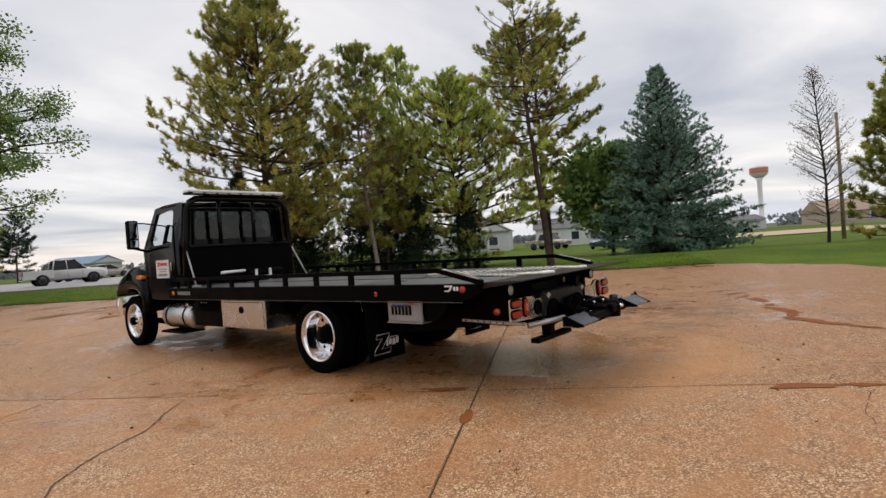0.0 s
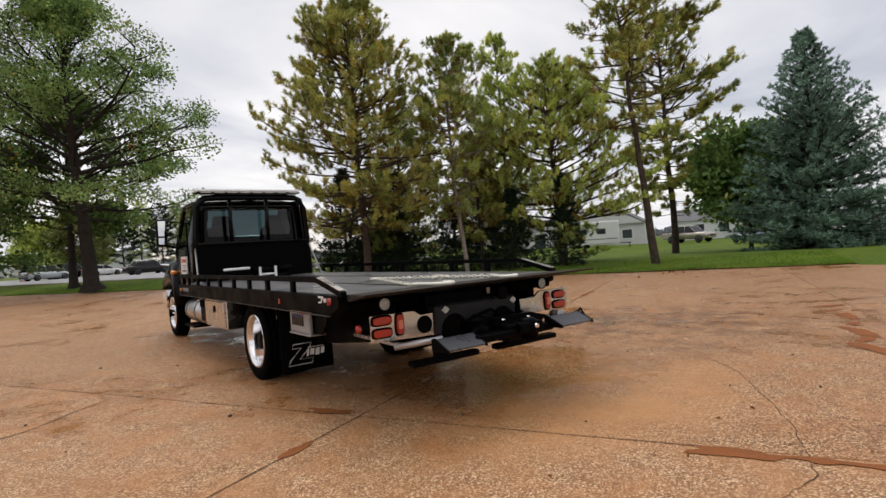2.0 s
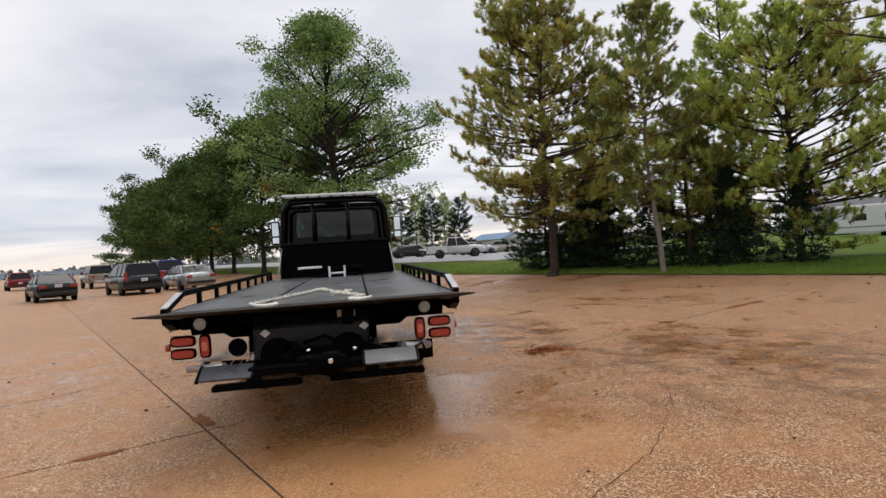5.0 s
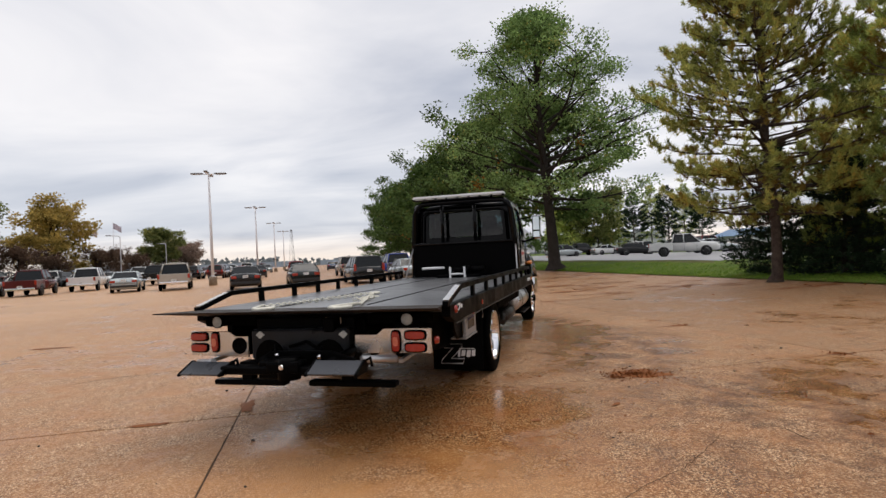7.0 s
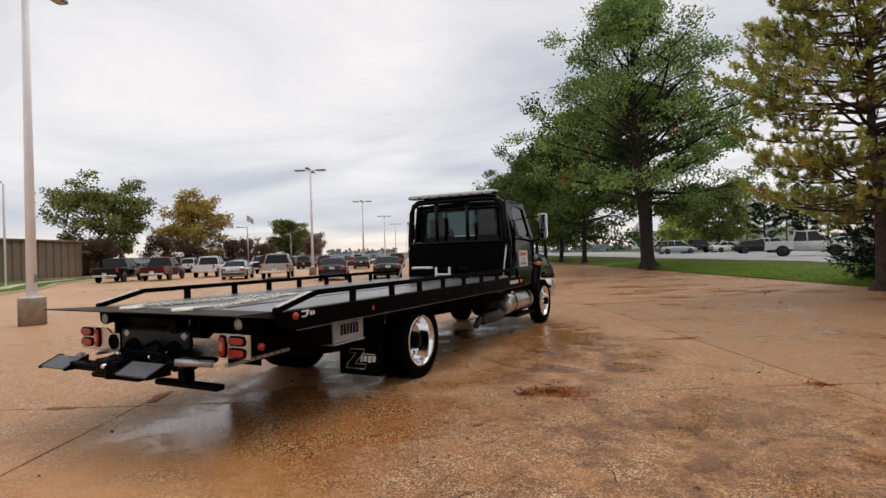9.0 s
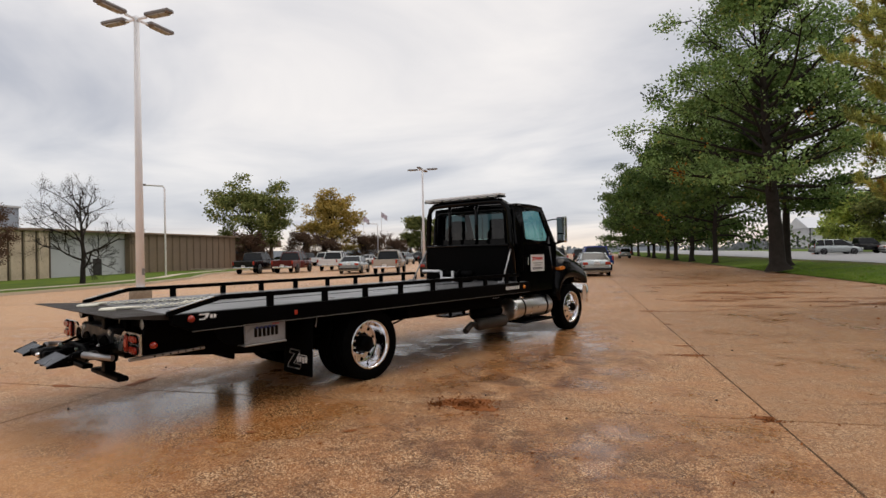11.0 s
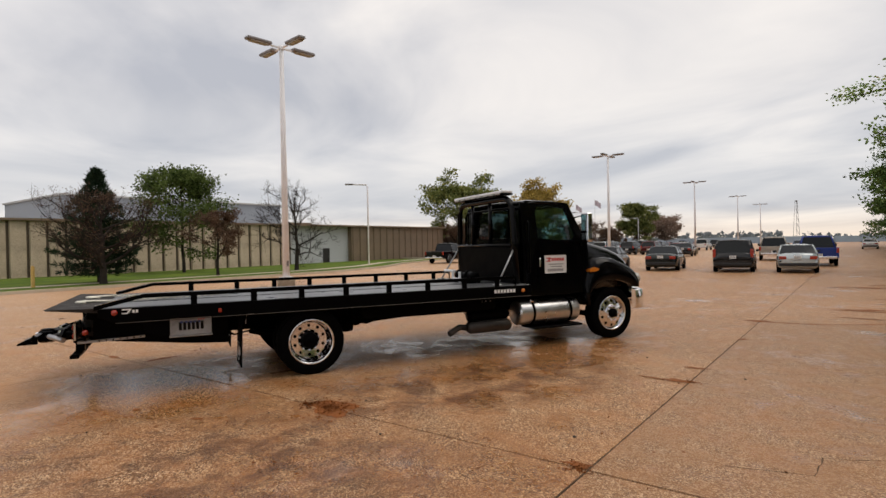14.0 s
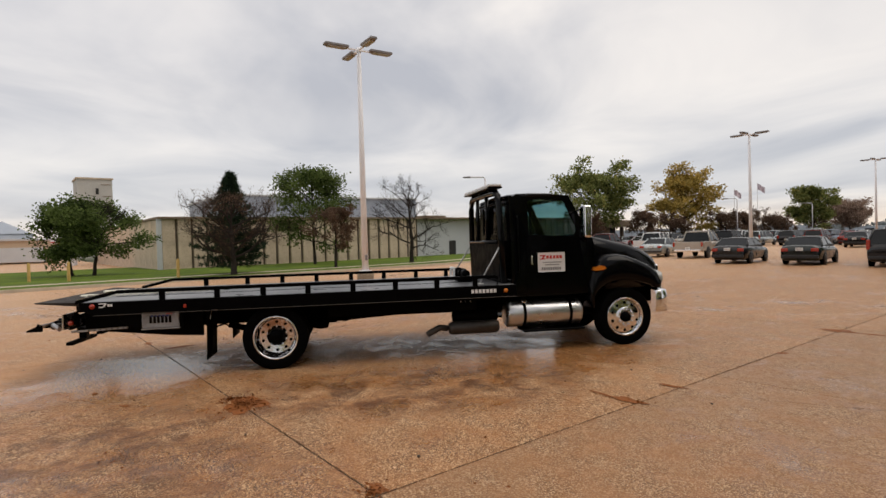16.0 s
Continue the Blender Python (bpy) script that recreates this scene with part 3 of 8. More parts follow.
# -- wheels
def tyre_part(parent, cx, cy, cz, w, r, side):
    bm = bmesh.new()
    h = w / 2
    ri = 0.300
    prof = [(-h * 0.72, ri), (-h * 0.95, ri + 0.03), (-h, r * 0.82), (-h * 0.92, r * 0.95), (-h * 0.80, r), (-h * 0.55, r), (-h * 0.5, r - 0.012), (-h * 0.42, r - 0.012), (-h * 0.37, r),
            (-h * 0.08, r), (-h * 0.04, r - 0.012), (h * 0.04, r - 0.012), (h * 0.08, r), (h * 0.37, r), (h * 0.42, r - 0.012), (h * 0.5, r - 0.012), (h * 0.55, r), (h * 0.80, r), (h * 0.92, r * 0.95), (h, r * 0.82), (h * 0.95, ri + 0.03), (h * 0.72, ri)]
    lathe(bm, prof, (cx, cy, cz), "x", 48, close=False)
    return part("tyre", bm, RUBBER, parent, "black road tyre")


def disc_with_holes(bm, c, xs, r0, r1, rh, n, hr, dish, side):
    """A wheel disc between two radii with n round hand holes; dish is its depth from r0 to r1."""
    def P(r, a, d=0.0):
        return Vector((c[0] + side * (xs + dish * (r - r0) / (r1 - r0) + d), c[1] + r * math.cos(a), c[2] + r * math.sin(a)))
    for k in range(n):
        a0, a1 = 2 * math.pi * k / n, 2 * math.pi * (k + 1) / n
        am = (a0 + a1) / 2
        outer = [P(r0, a0), P((r0 + r1) / 2, a0), P(r1, a0), P(r1, am), P(r1, a1), P((r0 + r1) / 2, a1), P(r0, a1), P(r0, am)]
        hole, back = [], []
        for j in range(8):
            q = {0: (-1, -1), 1: (0, -1), 2: (1, -1), 3: (1, 0), 4: (1, 1), 5: (0, 1), 6: (-1, 1), 7: (-1, 0)}[j]
            ln = math.hypot(*q)
            rr, aa = rh + hr * q[0] / ln, am + hr * q[1] / ln / rh
            hole.append(P(rr, aa))
            back.append(P(rr, aa, -0.03))
        ov, hv, bv = [bm.verts.new(p) for p in outer], [bm.verts.new(p) for p in hole], [bm.verts.new(p) for p in back]
        for j in range(8):
            i = (j + 1) % 8
            bm.faces.new((ov[j], ov[i], hv[i], hv[j]))
            bm.faces.new((hv[j], hv[i], bv[i], bv[j]))


def front_wheel(side):
    cx, cy, cz = side * 0.93, 5.5, 0.462
    w = part("front_wheel", made(lathe, [(-0.10, 0.10), (0.02, 0.10), (0.02, 0.06), (-0.10, 0.06)], (cx, cy, cz), "x", 24), FRAME, truck, "front wheel with polished rim")
    tyre_part(w, cx, cy, cz, 0.25, 0.462, side)
    bm = bmesh.new()
    lathe(bm, [(-side * 0.11, 0.28), (side * 0.03, 0.272), (side * 0.10, 0.285), (side * 0.122, 0.308), (side * 0.105, 0.318), (side * 0.08, 0.305)], (cx, cy, cz), "x", 48, close=False)
    disc_with_holes(bm, (cx, cy, cz), 0.10, 0.155, 0.274, 0.222, 10, 0.027, -0.03, side)
    lathe(bm, [(side * 0.10, 0.155), (side * 0.112, 0.145), (side * 0.112, 0.09)], (cx, cy, cz), "x", 32, close=False)
    bmesh.ops.recalc_face_normals(bm, faces=bm.faces)
    part("rim", bm, CHROME, w, "polished aluminium rim with round hand holes")
    part("inner_drum", made(lathe, [(0.0, 0.02), (0.0, 0.27)], (cx + side * 0.02, cy, cz), "x", 24, close=False), FRAME, w)
    part("hub_cap", made(lathe, [(side * 0.10, 0.085), (side * 0.16, 0.08), (side * 0.185, 0.06), (side * 0.19, 0.0)], (cx, cy, cz), "x", 24, close=False), SATIN, w, "black hub cap")
    for k in range(10):
        a = 2 * math.pi * k / 10
        part("lug_nut", made(lathe, [(side * 0.105, 0.017), (side * 0.145, 0.015), (side * 0.15, 0.0)], (cx, cy + 0.125 * math.cos(a), cz + 0.125 * math.sin(a)), "x", 8, close=False), CHROME, w)


def rear_wheel(side):
    cy, cz = 0.0, 0.455
    co, ci = side * 1.06, side * 0.76
    w = part("rear_wheel", made(lathe, [(-0.2, 0.10), (0.2, 0.10)], (side * 0.9, cy, cz), "x", 24), FRAME, truck, "dual rear wheel with polished rim")
    tyre_part(w, co, cy, cz, 0.25, 0.458, side)
    tyre_part(w, ci, cy, cz, 0.25, 0.458, side)
    bm = bmesh.new()
    lathe(bm, [(side * 0.105, 0.318), (side * 0.122, 0.308), (side * 0.10, 0.288), (side * 0.04, 0.272), (-side * 0.06, 0.262), (-side * 0.075, 0.25)], (co, cy, cz), "x", 48, close=False)
    disc_with_holes(bm, (co, cy, cz), -0.085, 0.15, 0.25, 0.207, 10, 0.024, 0.01, side)
    bmesh.ops.recalc_face_normals(bm, faces=bm.faces)
    part("rim", bm, CHROME, w, "deep polished rim with hand holes")
    part("inner_drum", made(lathe, [(0.0, 0.02), (0.0, 0.26)], (co - side * 0.13, cy, cz), "x", 24, close=False), FRAME, w)
    part("hub", made(lathe, [(-side * 0.09, 0.12), (side * 0.04, 0.105), (side * 0.06, 0.09), (side * 0.065, 0.0)], (co, cy, cz), "x", 24, close=False), SATIN, w, "black rear hub")
    for k in range(10):
        a = 2 * math.pi * (k + 0.5) / 10
        part("lug_nut", made(lathe, [(-side * 0.085, 0.016), (-side * 0.045, 0.014), (-side * 0.04, 0.0)], (co, cy + 0.135 * math.cos(a), cz + 0.135 * math.sin(a)), "x", 8, close=False), CHROME, w)


for sd in (-1, 1):
    front_wheel(sd)
    rear_wheel(sd)

# -- chassis
for sd in (-1, 1):
    bm = bmesh.new()
    prism(bm, [(sd * 0.36, 0.60), (sd * 0.45, 0.60), (sd * 0.45, 0.86), (sd * 0.36, 0.86), (sd * 0.36, 0.845), (sd * 0.435, 0.845), (sd * 0.435, 0.615), (sd * 0.36, 0.615)], "y", -2.3, 6.0)
    part("frame_rail", bm, FRAME, truck)
    part("bed_runner", made(box, sd * 0.34, sd * 0.52, -2.6, 3.4, 0.86, 0.98, 0.01), FRAME, truck)
    part("leaf_spring", made(tube, [(sd * 0.55, -0.75, 0.60), (sd * 0.55, -0.4, 0.50), (sd * 0.55, 0, 0.46), (sd * 0.55, 0.4, 0.50), (sd * 0.55, 0.75, 0.60)], 0.05, 6), FRAME, truck)
    part("spring_hanger", made(box, sd * 0.46, sd * 0.60, 0.72, 0.86, 0.55, 0.86, 0.012), FRAME, truck)
    part("sill_beam", made(box, sd * 0.62, sd * 1.10, 0.75, 3.0, 0.70, 0.90, 0.02), FRAME, truck)
part("rear_axle", made(lathe, [(-0.72, 0.09), (-0.2, 0.10), (-0.15, 0.19), (0.15, 0.19), (0.2, 0.10), (0.72, 0.09)], (0, 0, 0.455), "x", 20), FRAME, truck)
part("front_axle", made(tube, [(-0.85, 5.5, 0.46), (-0.5, 5.5, 0.38), (0.5, 5.5, 0.38), (0.85, 5.5, 0.46)], 0.055, 8), FRAME, truck)
part("drive_shaft", made(tube, [(0, 0.2, 0.5), (0, 2.4, 0.62), (0, 4.2, 0.66)], 0.05, 10), FRAME, truck)
part("gearbox", made(box, -0.3, 0.3, 3.9, 5.3, 0.42, 0.85, 0.08, 2), FRAME, truck)
for y in (1.25, 2.1, 2.9):
    part("cross_member", made(box, -0.36, 0.36, y - 0.05, y + 0.05, 0.64, 0.82, 0.01), FRAME, truck)
part("air_tank", made(lathe, [(-0.38, 0.0), (-0.36, 0.10), (-0.3, 0.13), (0.3, 0.13), (0.36, 0.10), (0.38, 0.0)], (0.72, 3.05, 0.57), "y", 20, close=False), SATIN, truck, "dark ribbed air tank under the bed")
part("silencer", made(lathe, [(-0.42, 0.0), (-0.40, 0.08), (-0.36, 0.105), (0.36, 0.105), (0.40, 0.08), (0.42, 0.0)], (0.86, 3.0, 0.40), "y", 20, close=False), DULL, truck, "dull metal silencer")
part("tail_pipe", made(tube, [(0.86, 2.58, 0.40), (0.86, 2.45, 0.42), (0.90, 2.25, 0.33)], 0.05, 10), DULL, truck)
part("brake_chamber", made(lathe, [(-0.12, 0.0), (-0.11, 0.07), (0.0, 0.085), (0.11, 0.07), (0.13, 0.0)], (0.62, 0.62, 0.55), "y", 14, close=False), FRAME, truck)
for i, (a, b) in enumerate((((0.95, -0.9, 0.80), (0.75, -0.45, 0.60)), ((0.5, -1.2, 0.7), (0.95, -0.75, 0.66)), ((0.4, 0.6, 0.62), (0.62, 1.4, 0.7)))):
    m_ = (Vector(a) + Vector(b)) / 2 - Vector((0, 0, 0.10))
    part("brake_hose", made(tube, [a, m_, b], 0.014, 6), RUBBER, truck)

# -- the bed
DZ = 1.085
bm = bmesh.new()
prism(bm, [(-2.52, DZ), (-2.52, DZ - 0.06), (3.58, DZ - 0.06), (3.58, DZ)], "x", -1.215, 1.215, 0.004)
part("bed_deck", bm, DECKM, truck, "wet dark steel deck plate")
bm = bmesh.new()
loft(bm, [[(-1.20, -2.522, DZ - 0.055), (1.20, -2.522, DZ - 0.055), (1.20, -2.522, DZ + 0.001), (-1.20, -2.522, DZ + 0.001)],
          [(-1.31, -3.02, DZ + 0.012), (1.31, -3.02, DZ + 0.012), (1.31, -3.04, DZ + 0.024), (-1.31, -3.04, DZ + 0.024)]], smooth=False)
part("tail_ramp", bm, RAMPM, truck, "thin tapered dark steel tail ramp")
for x in (-0.45, 0.45):
    part("deck_rub_strip", made(box, x - 0.0125, x + 0.0125, -2.35, 3.4, DZ - 0.001, DZ + 0.005), SATIN, truck)
for sd in (-1, 1):
    # side channel with its bright lower lip
    bm = bmesh.new()
    prism(bm, [(-2.52, 0.985), (-2.35, 0.915), (3.60, 0.905), (3.60, DZ - 0.004), (-2.52, DZ - 0.004)], "x", sd * 1.19, sd * 1.272, 0.006)
    part("bed_side_channel", bm, SATIN, truck, "black bed side channel")
    part("channel_lip", made(box, sd * 1.262, sd * 1.278, -2.34, 3.58, 0.899, 0.908, 0.003), DULL, truck, "bright edge strip")
    # rail
    bm = bmesh.new()
    pts = [(-2.56, DZ + 0.01), (-2.10, 1.205), (-2.04, 1.218), (3.24, 1.218), (3.30, 1.20), (3.30, DZ)]
    for (y0, z0), (y1, z1) in zip(pts, pts[1:]):
        loft(bm, [[(sd * 1.215, y, z - 0.028), (sd * 1.265, y, z - 0.028), (sd * 1.265, y, z + 0.02), (sd * 1.215, y, z + 0.02)] for y, z in ((y0, z0), (y1, z1))], smooth=False)
    part("side_rail", bm, SATIN, truck, "black bed side rail")
    bm = bmesh.new()
    loft(bm, [[(sd * 1.213, y, z + 0.021), (sd * 1.267, y, z + 0.021), (sd * 1.267, y, z + 0.027), (sd * 1.213, y, z + 0.027)] for y, z in ((-2.54, DZ + 0.016), (-2.11, 1.203))], smooth=False)
    part("rail_end_cap", bm, STEEL, truck, "bright steel strip on the rail's sloped end")
    for y in (-1.48, -0.76, -0.14, 0.48, 1.12, 1.74, 2.36, 2.95):
        part("rail_post", made(box, sd * 1.222, sd * 1.258, y - 0.038, y + 0.038, DZ - 0.005, 1.195, 0.004), SATIN, truck)
    part("marker_lamp", made(lathe, [(sd * 1.272, 0.035), (sd * 1.29, 0.032), (sd * 1.295, 0.0)], (0, -2.35, 1.03), "x", 14, close=False), RED, truck, "red side marker lamp")
    part("marker_lamp", made(lathe, [(sd * 1.272, 0.032), (sd * 1.288, 0.03), (sd * 1.292, 0.0)], (0, 3.42, 1.0), "x", 14, close=False), AMBER, truck, "amber side marker lamp")
    part("marker_lamp", made(box, sd * 1.272, sd * 1.282, -1.20, -1.16, 0.96, 1.01, 0.004), RED, truck, "small red side reflector")
    part("channel_lettering", made(bars, (sd * 1.273, 2.88 if sd > 0 else 3.28, 0.975), (0, sd, 0), (0, 0, 1), [(k * 0.058, k * 0.058 + 0.042, 0, 0.055) for k in range(7)], 0.003), GREYV if sd < 0 else WHITE, truck, "row of pale raised bars")
    part("channel_badge", made(bars, (sd * 1.273, -2.27 if sd > 0 else -2.13, 1.01), (0, sd, 0), (0, 0, 1), [(0, 0.10, 0.045, 0.06), (0.05, 0.075, 0.012, 0.045, 0.02), (0.0, 0.06, 0, 0.012), (0.11, 0.135, 0.01, 0.045), (0.145, 0.17, 0.01, 0.045)], 0.003), WHITE, truck, "small white badge")
    for y in (2.75, 2.82, 2.9):
        part("bolt", made(lathe, [(sd * 1.10, 0.012), (sd * 1.112, 0.0)], (0, y, 0.84), "x", 6, close=False), GALV, truck)

# -- rear end
bm = bmesh.new()
box(bm, -0.52, 0.44, -2.66, -2.45, 0.60, 1.02, 0.015)
part("rear_bolster", bm, SATIN, truck, "black steel rear bolster")
for sd in (-1, 1):
    bm = bmesh.new()
    prism(bm, [(-2.62, 0.66), (-2.62, 0.98), (-1.05, 0.98), (-1.05, 0.50), (-1.5, 0.53)], "x", sd * 0.80, sd * 0.86, 0.006)
    part("rear_side_plate", bm, SATIN, truck)
    part("tail_bracket", made(box, sd * 0.55, sd * 1.10, -2.62, -2.45, 0.94, 1.03, 0.012), FRAME, truck)
# stainless lamp panels
def lamp_panel(pts, sd):
    bm = bmesh.new()
    prism(bm, pts, "y", -2.775, -2.755, 0.003)
    p = part("lamp_panel", bm, STEEL, truck, "stainless tail lamp panel")
    return p


def oval(bm, cx, cz, w, h, y0, y1, n=20, k=0.5):
    pts = []
    for j in range(n):
        t = 2 * math.pi * j / n
        c, s = math.cos(t), math.sin(t)
        pts.append((cx + w / 2 * math.copysign(abs(c) ** k, c), cz + h / 2 * math.copysign(abs(s) ** k, s)))
    prism(bm, pts, "y", y0, y1, 0.004)


for sd in (-1, 1):
    if sd < 0:
        pan = lamp_panel([(-1.13, 0.70), (-0.53, 0.68), (-0.53, 0.87), (-0.66, 0.87), (-0.72, 0.91), (-1.13, 0.915)], sd)
    else:
        pan = lamp_panel([(1.17, 0.72), (0.50, 0.72), (0.50, 0.875), (0.70, 0.875), (0.76, 0.925), (1.17, 0.925)], sd)
    for z in (0.868, 0.768):
        part("lamp_gasket", made(oval, sd * 1.035, z, 0.195, 0.088, -2.783, -2.770), RUBBER, pan)
        part("tail_lamp", made(oval, sd * 1.035, z, 0.165, 0.062, -2.800, -2.780), RED, pan, "red oval tail lamp")
    part("lamp_gasket", made(oval, sd * 0.868, 0.818, 0.092, 0.19, -2.783, -2.770), RUBBER, pan)
    part("tail_lamp", made(oval, sd * 0.868, 0.818, 0.066, 0.160, -2.800, -2.780), RED, pan, "red upright tail lamp")
    part("reversing_lens", made(oval, sd * 0.868, 0.818, 0.044, 0.075, -2.806, -2.796), PALE_RED, pan, "pale lens centre")
    part("work_lamp_body", made(lathe, [(-2.60, 0.045), (-2.64, 0.058), (-2.67, 0.058), (-2.67, 0.05)], (sd * 0.93, 0, 0.985), "y", 20, close=False), SATIN, truck, "round black work lamp")
    part("work_lamp_lens", made(lathe, [(-2.665, 0.052), (-2.675, 0.03), (-2.677, 0.0)], (sd * 0.93, 0, 0.985), "y", 20, close=False), CLEARL, truck, "clear round lens")
    part("red_clearance_lamp", made(lathe, [(sd * 0.88, 0.032), (sd * 0.91, 0.03), (sd * 0.918, 0.0)], (sd * 0.29, -2.66, 0.81), "x", 14, close=False), RED, truck, "red clearance lamp")
    # panel with a printed row, hung under the bed
    y0 = -1.74
    part("side_panel", made(box, sd * 1.18, sd * 1.215, y0 - 0.02, y0 + 0.46, 0.69, 0.955, 0.008), PLATE, truck, "pale panel with printed bars")
    for k in range(6):
        part("panel_print", made(bars, (sd * 1.216, y0 + (0.08 if sd > 0 else 0.40), 0.76), (0, sd, 0), (0, 0, 1), [(k * 0.05, k * 0.05 + 0.034, 0, 0.10, 0.0)], 0.004), BLACK, truck)
    for k in range(5):
        part("panel_print", made(bars, (sd * 1.216, y0 + (0.10 if sd > 0 else 0.38), 0.845), (0, sd, 0), (0, 0, 1), [(k * 0.05, k * 0.05 + 0.028, 0, 0.025, 0.0)], 0.006), BLUEV, truck)
    for k in range(3):
        part("panel_print", made(bars, (sd * 1.216, y0 + (0.30 if sd > 0 else 0.16), 0.875), (0, sd, 0), (0, 0, 1), [(k * 0.03, k * 0.03 + 0.015, 0, 0.018, 0.0)], 0.006), REDV, truck)
    part("panel_tray", made(box, sd * 1.06, sd * 1.225, y0 - 0.03, y0 + 0.47, 0.672, 0.688, 0.004), GALV, truck, "bare steel shelf under the panel")
    bm = bmesh.new()
    prism(bm, [(y0 - 0.34, 0.90), (y0 - 0.30, 0.80), (y0 - 0.18, 0.70), (y0 + 0.50, 0.674), (y0 + 0.50, 0.90)], "x", sd * 1.150, sd * 1.176, 0.004)
    part("panel_housing", bm, SATIN, truck, "black housing behind the panel")
    part("flap_bracket", made(tube, [(sd * 1.205, -0.68, 0.935), (sd * 1.205, -0.78, 0.905), (sd * 1.205, -0.85, 0.90), (sd * 1.205, -0.87, 0.78)], 0.007, 6), GALV, truck, "bent bare steel bracket")
    part("panel_hanger", made(box, sd * 1.10, sd * 1.18, y0 + 0.05, y0 + 0.40, 0.70, 0.92, 0.006), FRAME, truck)
    # mud flap with its white device
    bm = bmesh.new()
    rows_ = [[(sd * x, -0.90 - 0.004 * k, 0.88 - 0.136 * k) for x in (0.62, 1.20)] + [(sd * x, -0.915 - 0.004 * k, 0.88 - 0.136 * k) for x in (1.20, 0.62)] for k in range(6)]
    loft(bm, rows_)
    part("mud_flap", bm, RUBBER, truck, "black rubber mud flap with white outlines")
    bm = bmesh.new()
    o = sd * 0.92 - 0.21
    edge_ = [(0.06, 0.22), (0.26, 0.22), (0.245, 0.175), (0.125, 0.055), (0.28, 0.055), (0.255, 0.0), (0.0, 0.0), (0.02, 0.05), (0.145, 0.175), (0.045, 0.175), (0.06, 0.22)]
    tube(bm, [(o + x, -0.934, 0.27 + z) for x, z in edge_], 0.0055, 4)
    bars(bm, (o, -0.936, 0.27), (1, 0, 0), (0, 0.02, 1), [(0.20, 0.225, 0.075, 0.15, 0.01), (0.24, 0.285, 0.085, 0.15, 0.01), (0.30, 0.345, 0.075, 0.15, 0.01), (0.36, 0.40, 0.085, 0.155, 0.01), (0.22, 0.40, 0.165, 0.172, 0.0)])
    part("flap_emblem", bm, WHITE, truck, "white outline emblem in plain bars")
part("round_port", made(lathe, [(-2.774, 0.075), (-2.784, 0.072), (-2.784, 0.062), (-2.779, 0.058), (-2.779, 0.0)], (-0.62, 0, 0.785), "y", 20, close=False), RUBBER, truck, "round black port in the panel")

# wheel lift: boom, cross bar, blades and arms
part("lift_boom", made(box, -0.12, 0.14, -3.25, -1.6, 0.60, 0.74, 0.012), SATIN, truck, "black wheel-lift boom")
part("lift_mast", made(box, -0.50, 0.44, -2.78, -2.64, 0.66, 0.93, 0.02), MAST, truck, "dark plate of the wheel lift")
for x in (-0.31, 0.26):
    part("mast_gusset", made(lathe, [(-2.80, 0.13), (-2.78, 0.14)], (x, 0, 0.70), "y", 16), FRAME, truck)
for x in (-0.40, 0.40):
    m_ = bmesh.new()
    prism(m_, [(x, 0.845), (x + 0.042, 0.88), (x, 0.915), (x - 0.042, 0.88)], "y", -2.79, -2.775, 0.002)
    part("diamond_reflector", m_, CLEARL, truck, "pale diamond reflector")
part("paper_tag", made(box, 0.18, 0.33, -2.672, -2.664, 0.955, 1.015, 0.003), surf("tan_paper_tag", (0.55, 0.44, 0.33), 0.7, var=0.15, bump=0.05), truck, "tan tag under the deck's tail")
part("mast_post", made(box, 0.22, 0.32, -2.80, -2.66, 0.90, 1.02, 0.01), SATIN, truck)
bm = bmesh.new()
box(bm, -0.46, 0.42, -3.27, -3.15, 0.635, 0.70, 0.012)
part("cross_bar", bm, SATIN, truck, "black wheel-lift cross bar")
part("pivot_pin", made(lathe, [(-3.345, 0.016), (-3.33, 0.02), (-3.28, 0.02)], (0.14, 0, 0.71), "y", 14), CHROME, truck, "bright pivot pin")
for x0, x1, dy, dz in ((-0.80, -0.42, 0.0, 0.0), (0.38, 0.78, -0.07, 0.03)):
    bm = bmesh.new()
    prism(bm, [(-3.33 + dy, 0.648 + dz), (-3.17 + dy, 0.722 + dz), (-3.15 + dy, 0.71 + dz), (-3.31 + dy, 0.632 + dz)], "x", x0, x1, 0.004)
    part("lift_blade", bm, GREYPL, truck, "small grey sloped wheel-lift plate")
    for x in (x0, x1):
        part("blade_cheek", made(prism, [(-3.335 + dy, 0.63 + dz), (-3.335 + dy, 0.65 + dz), (-3.16 + dy, 0.728 + dz), (-3.13 + dy, 0.72 + dz), (-3.13 + dy, 0.63 + dz)], "x", x - 0.012, x + 0.012, 0.004), SATIN, truck)
    part("blade_stop", made(tube, [(x1 - 0.02, -3.16 + dy, 0.70 + dz), (x1 + 0.05, -3.16 + dy, 0.74 + dz), (x1 + 0.07, -3.18 + dy, 0.68 + dz)], 0.012, 6), SATIN, truck)
part("pivot_block", made(box, -0.02, 0.26, -3.30, -3.14, 0.655, 0.745, 0.02, 2), SATIN, truck, "black pivot block")
part("pivot_block", made(lathe, [(0.60, 0.09), (0.74, 0.09), (0.77, 0.06)], (0.14, -3.22, 0), "z", 18), SATIN, truck)
for x0, x1, y in ((-0.82, -0.12, -2.83), (0.10, 0.88, -2.82)):
    part("lift_arm", made(box, x0, x1, y - 0.05, y + 0.05, 0.458, 0.505, 0.010), SATIN, truck, "black low wheel-lift arm")
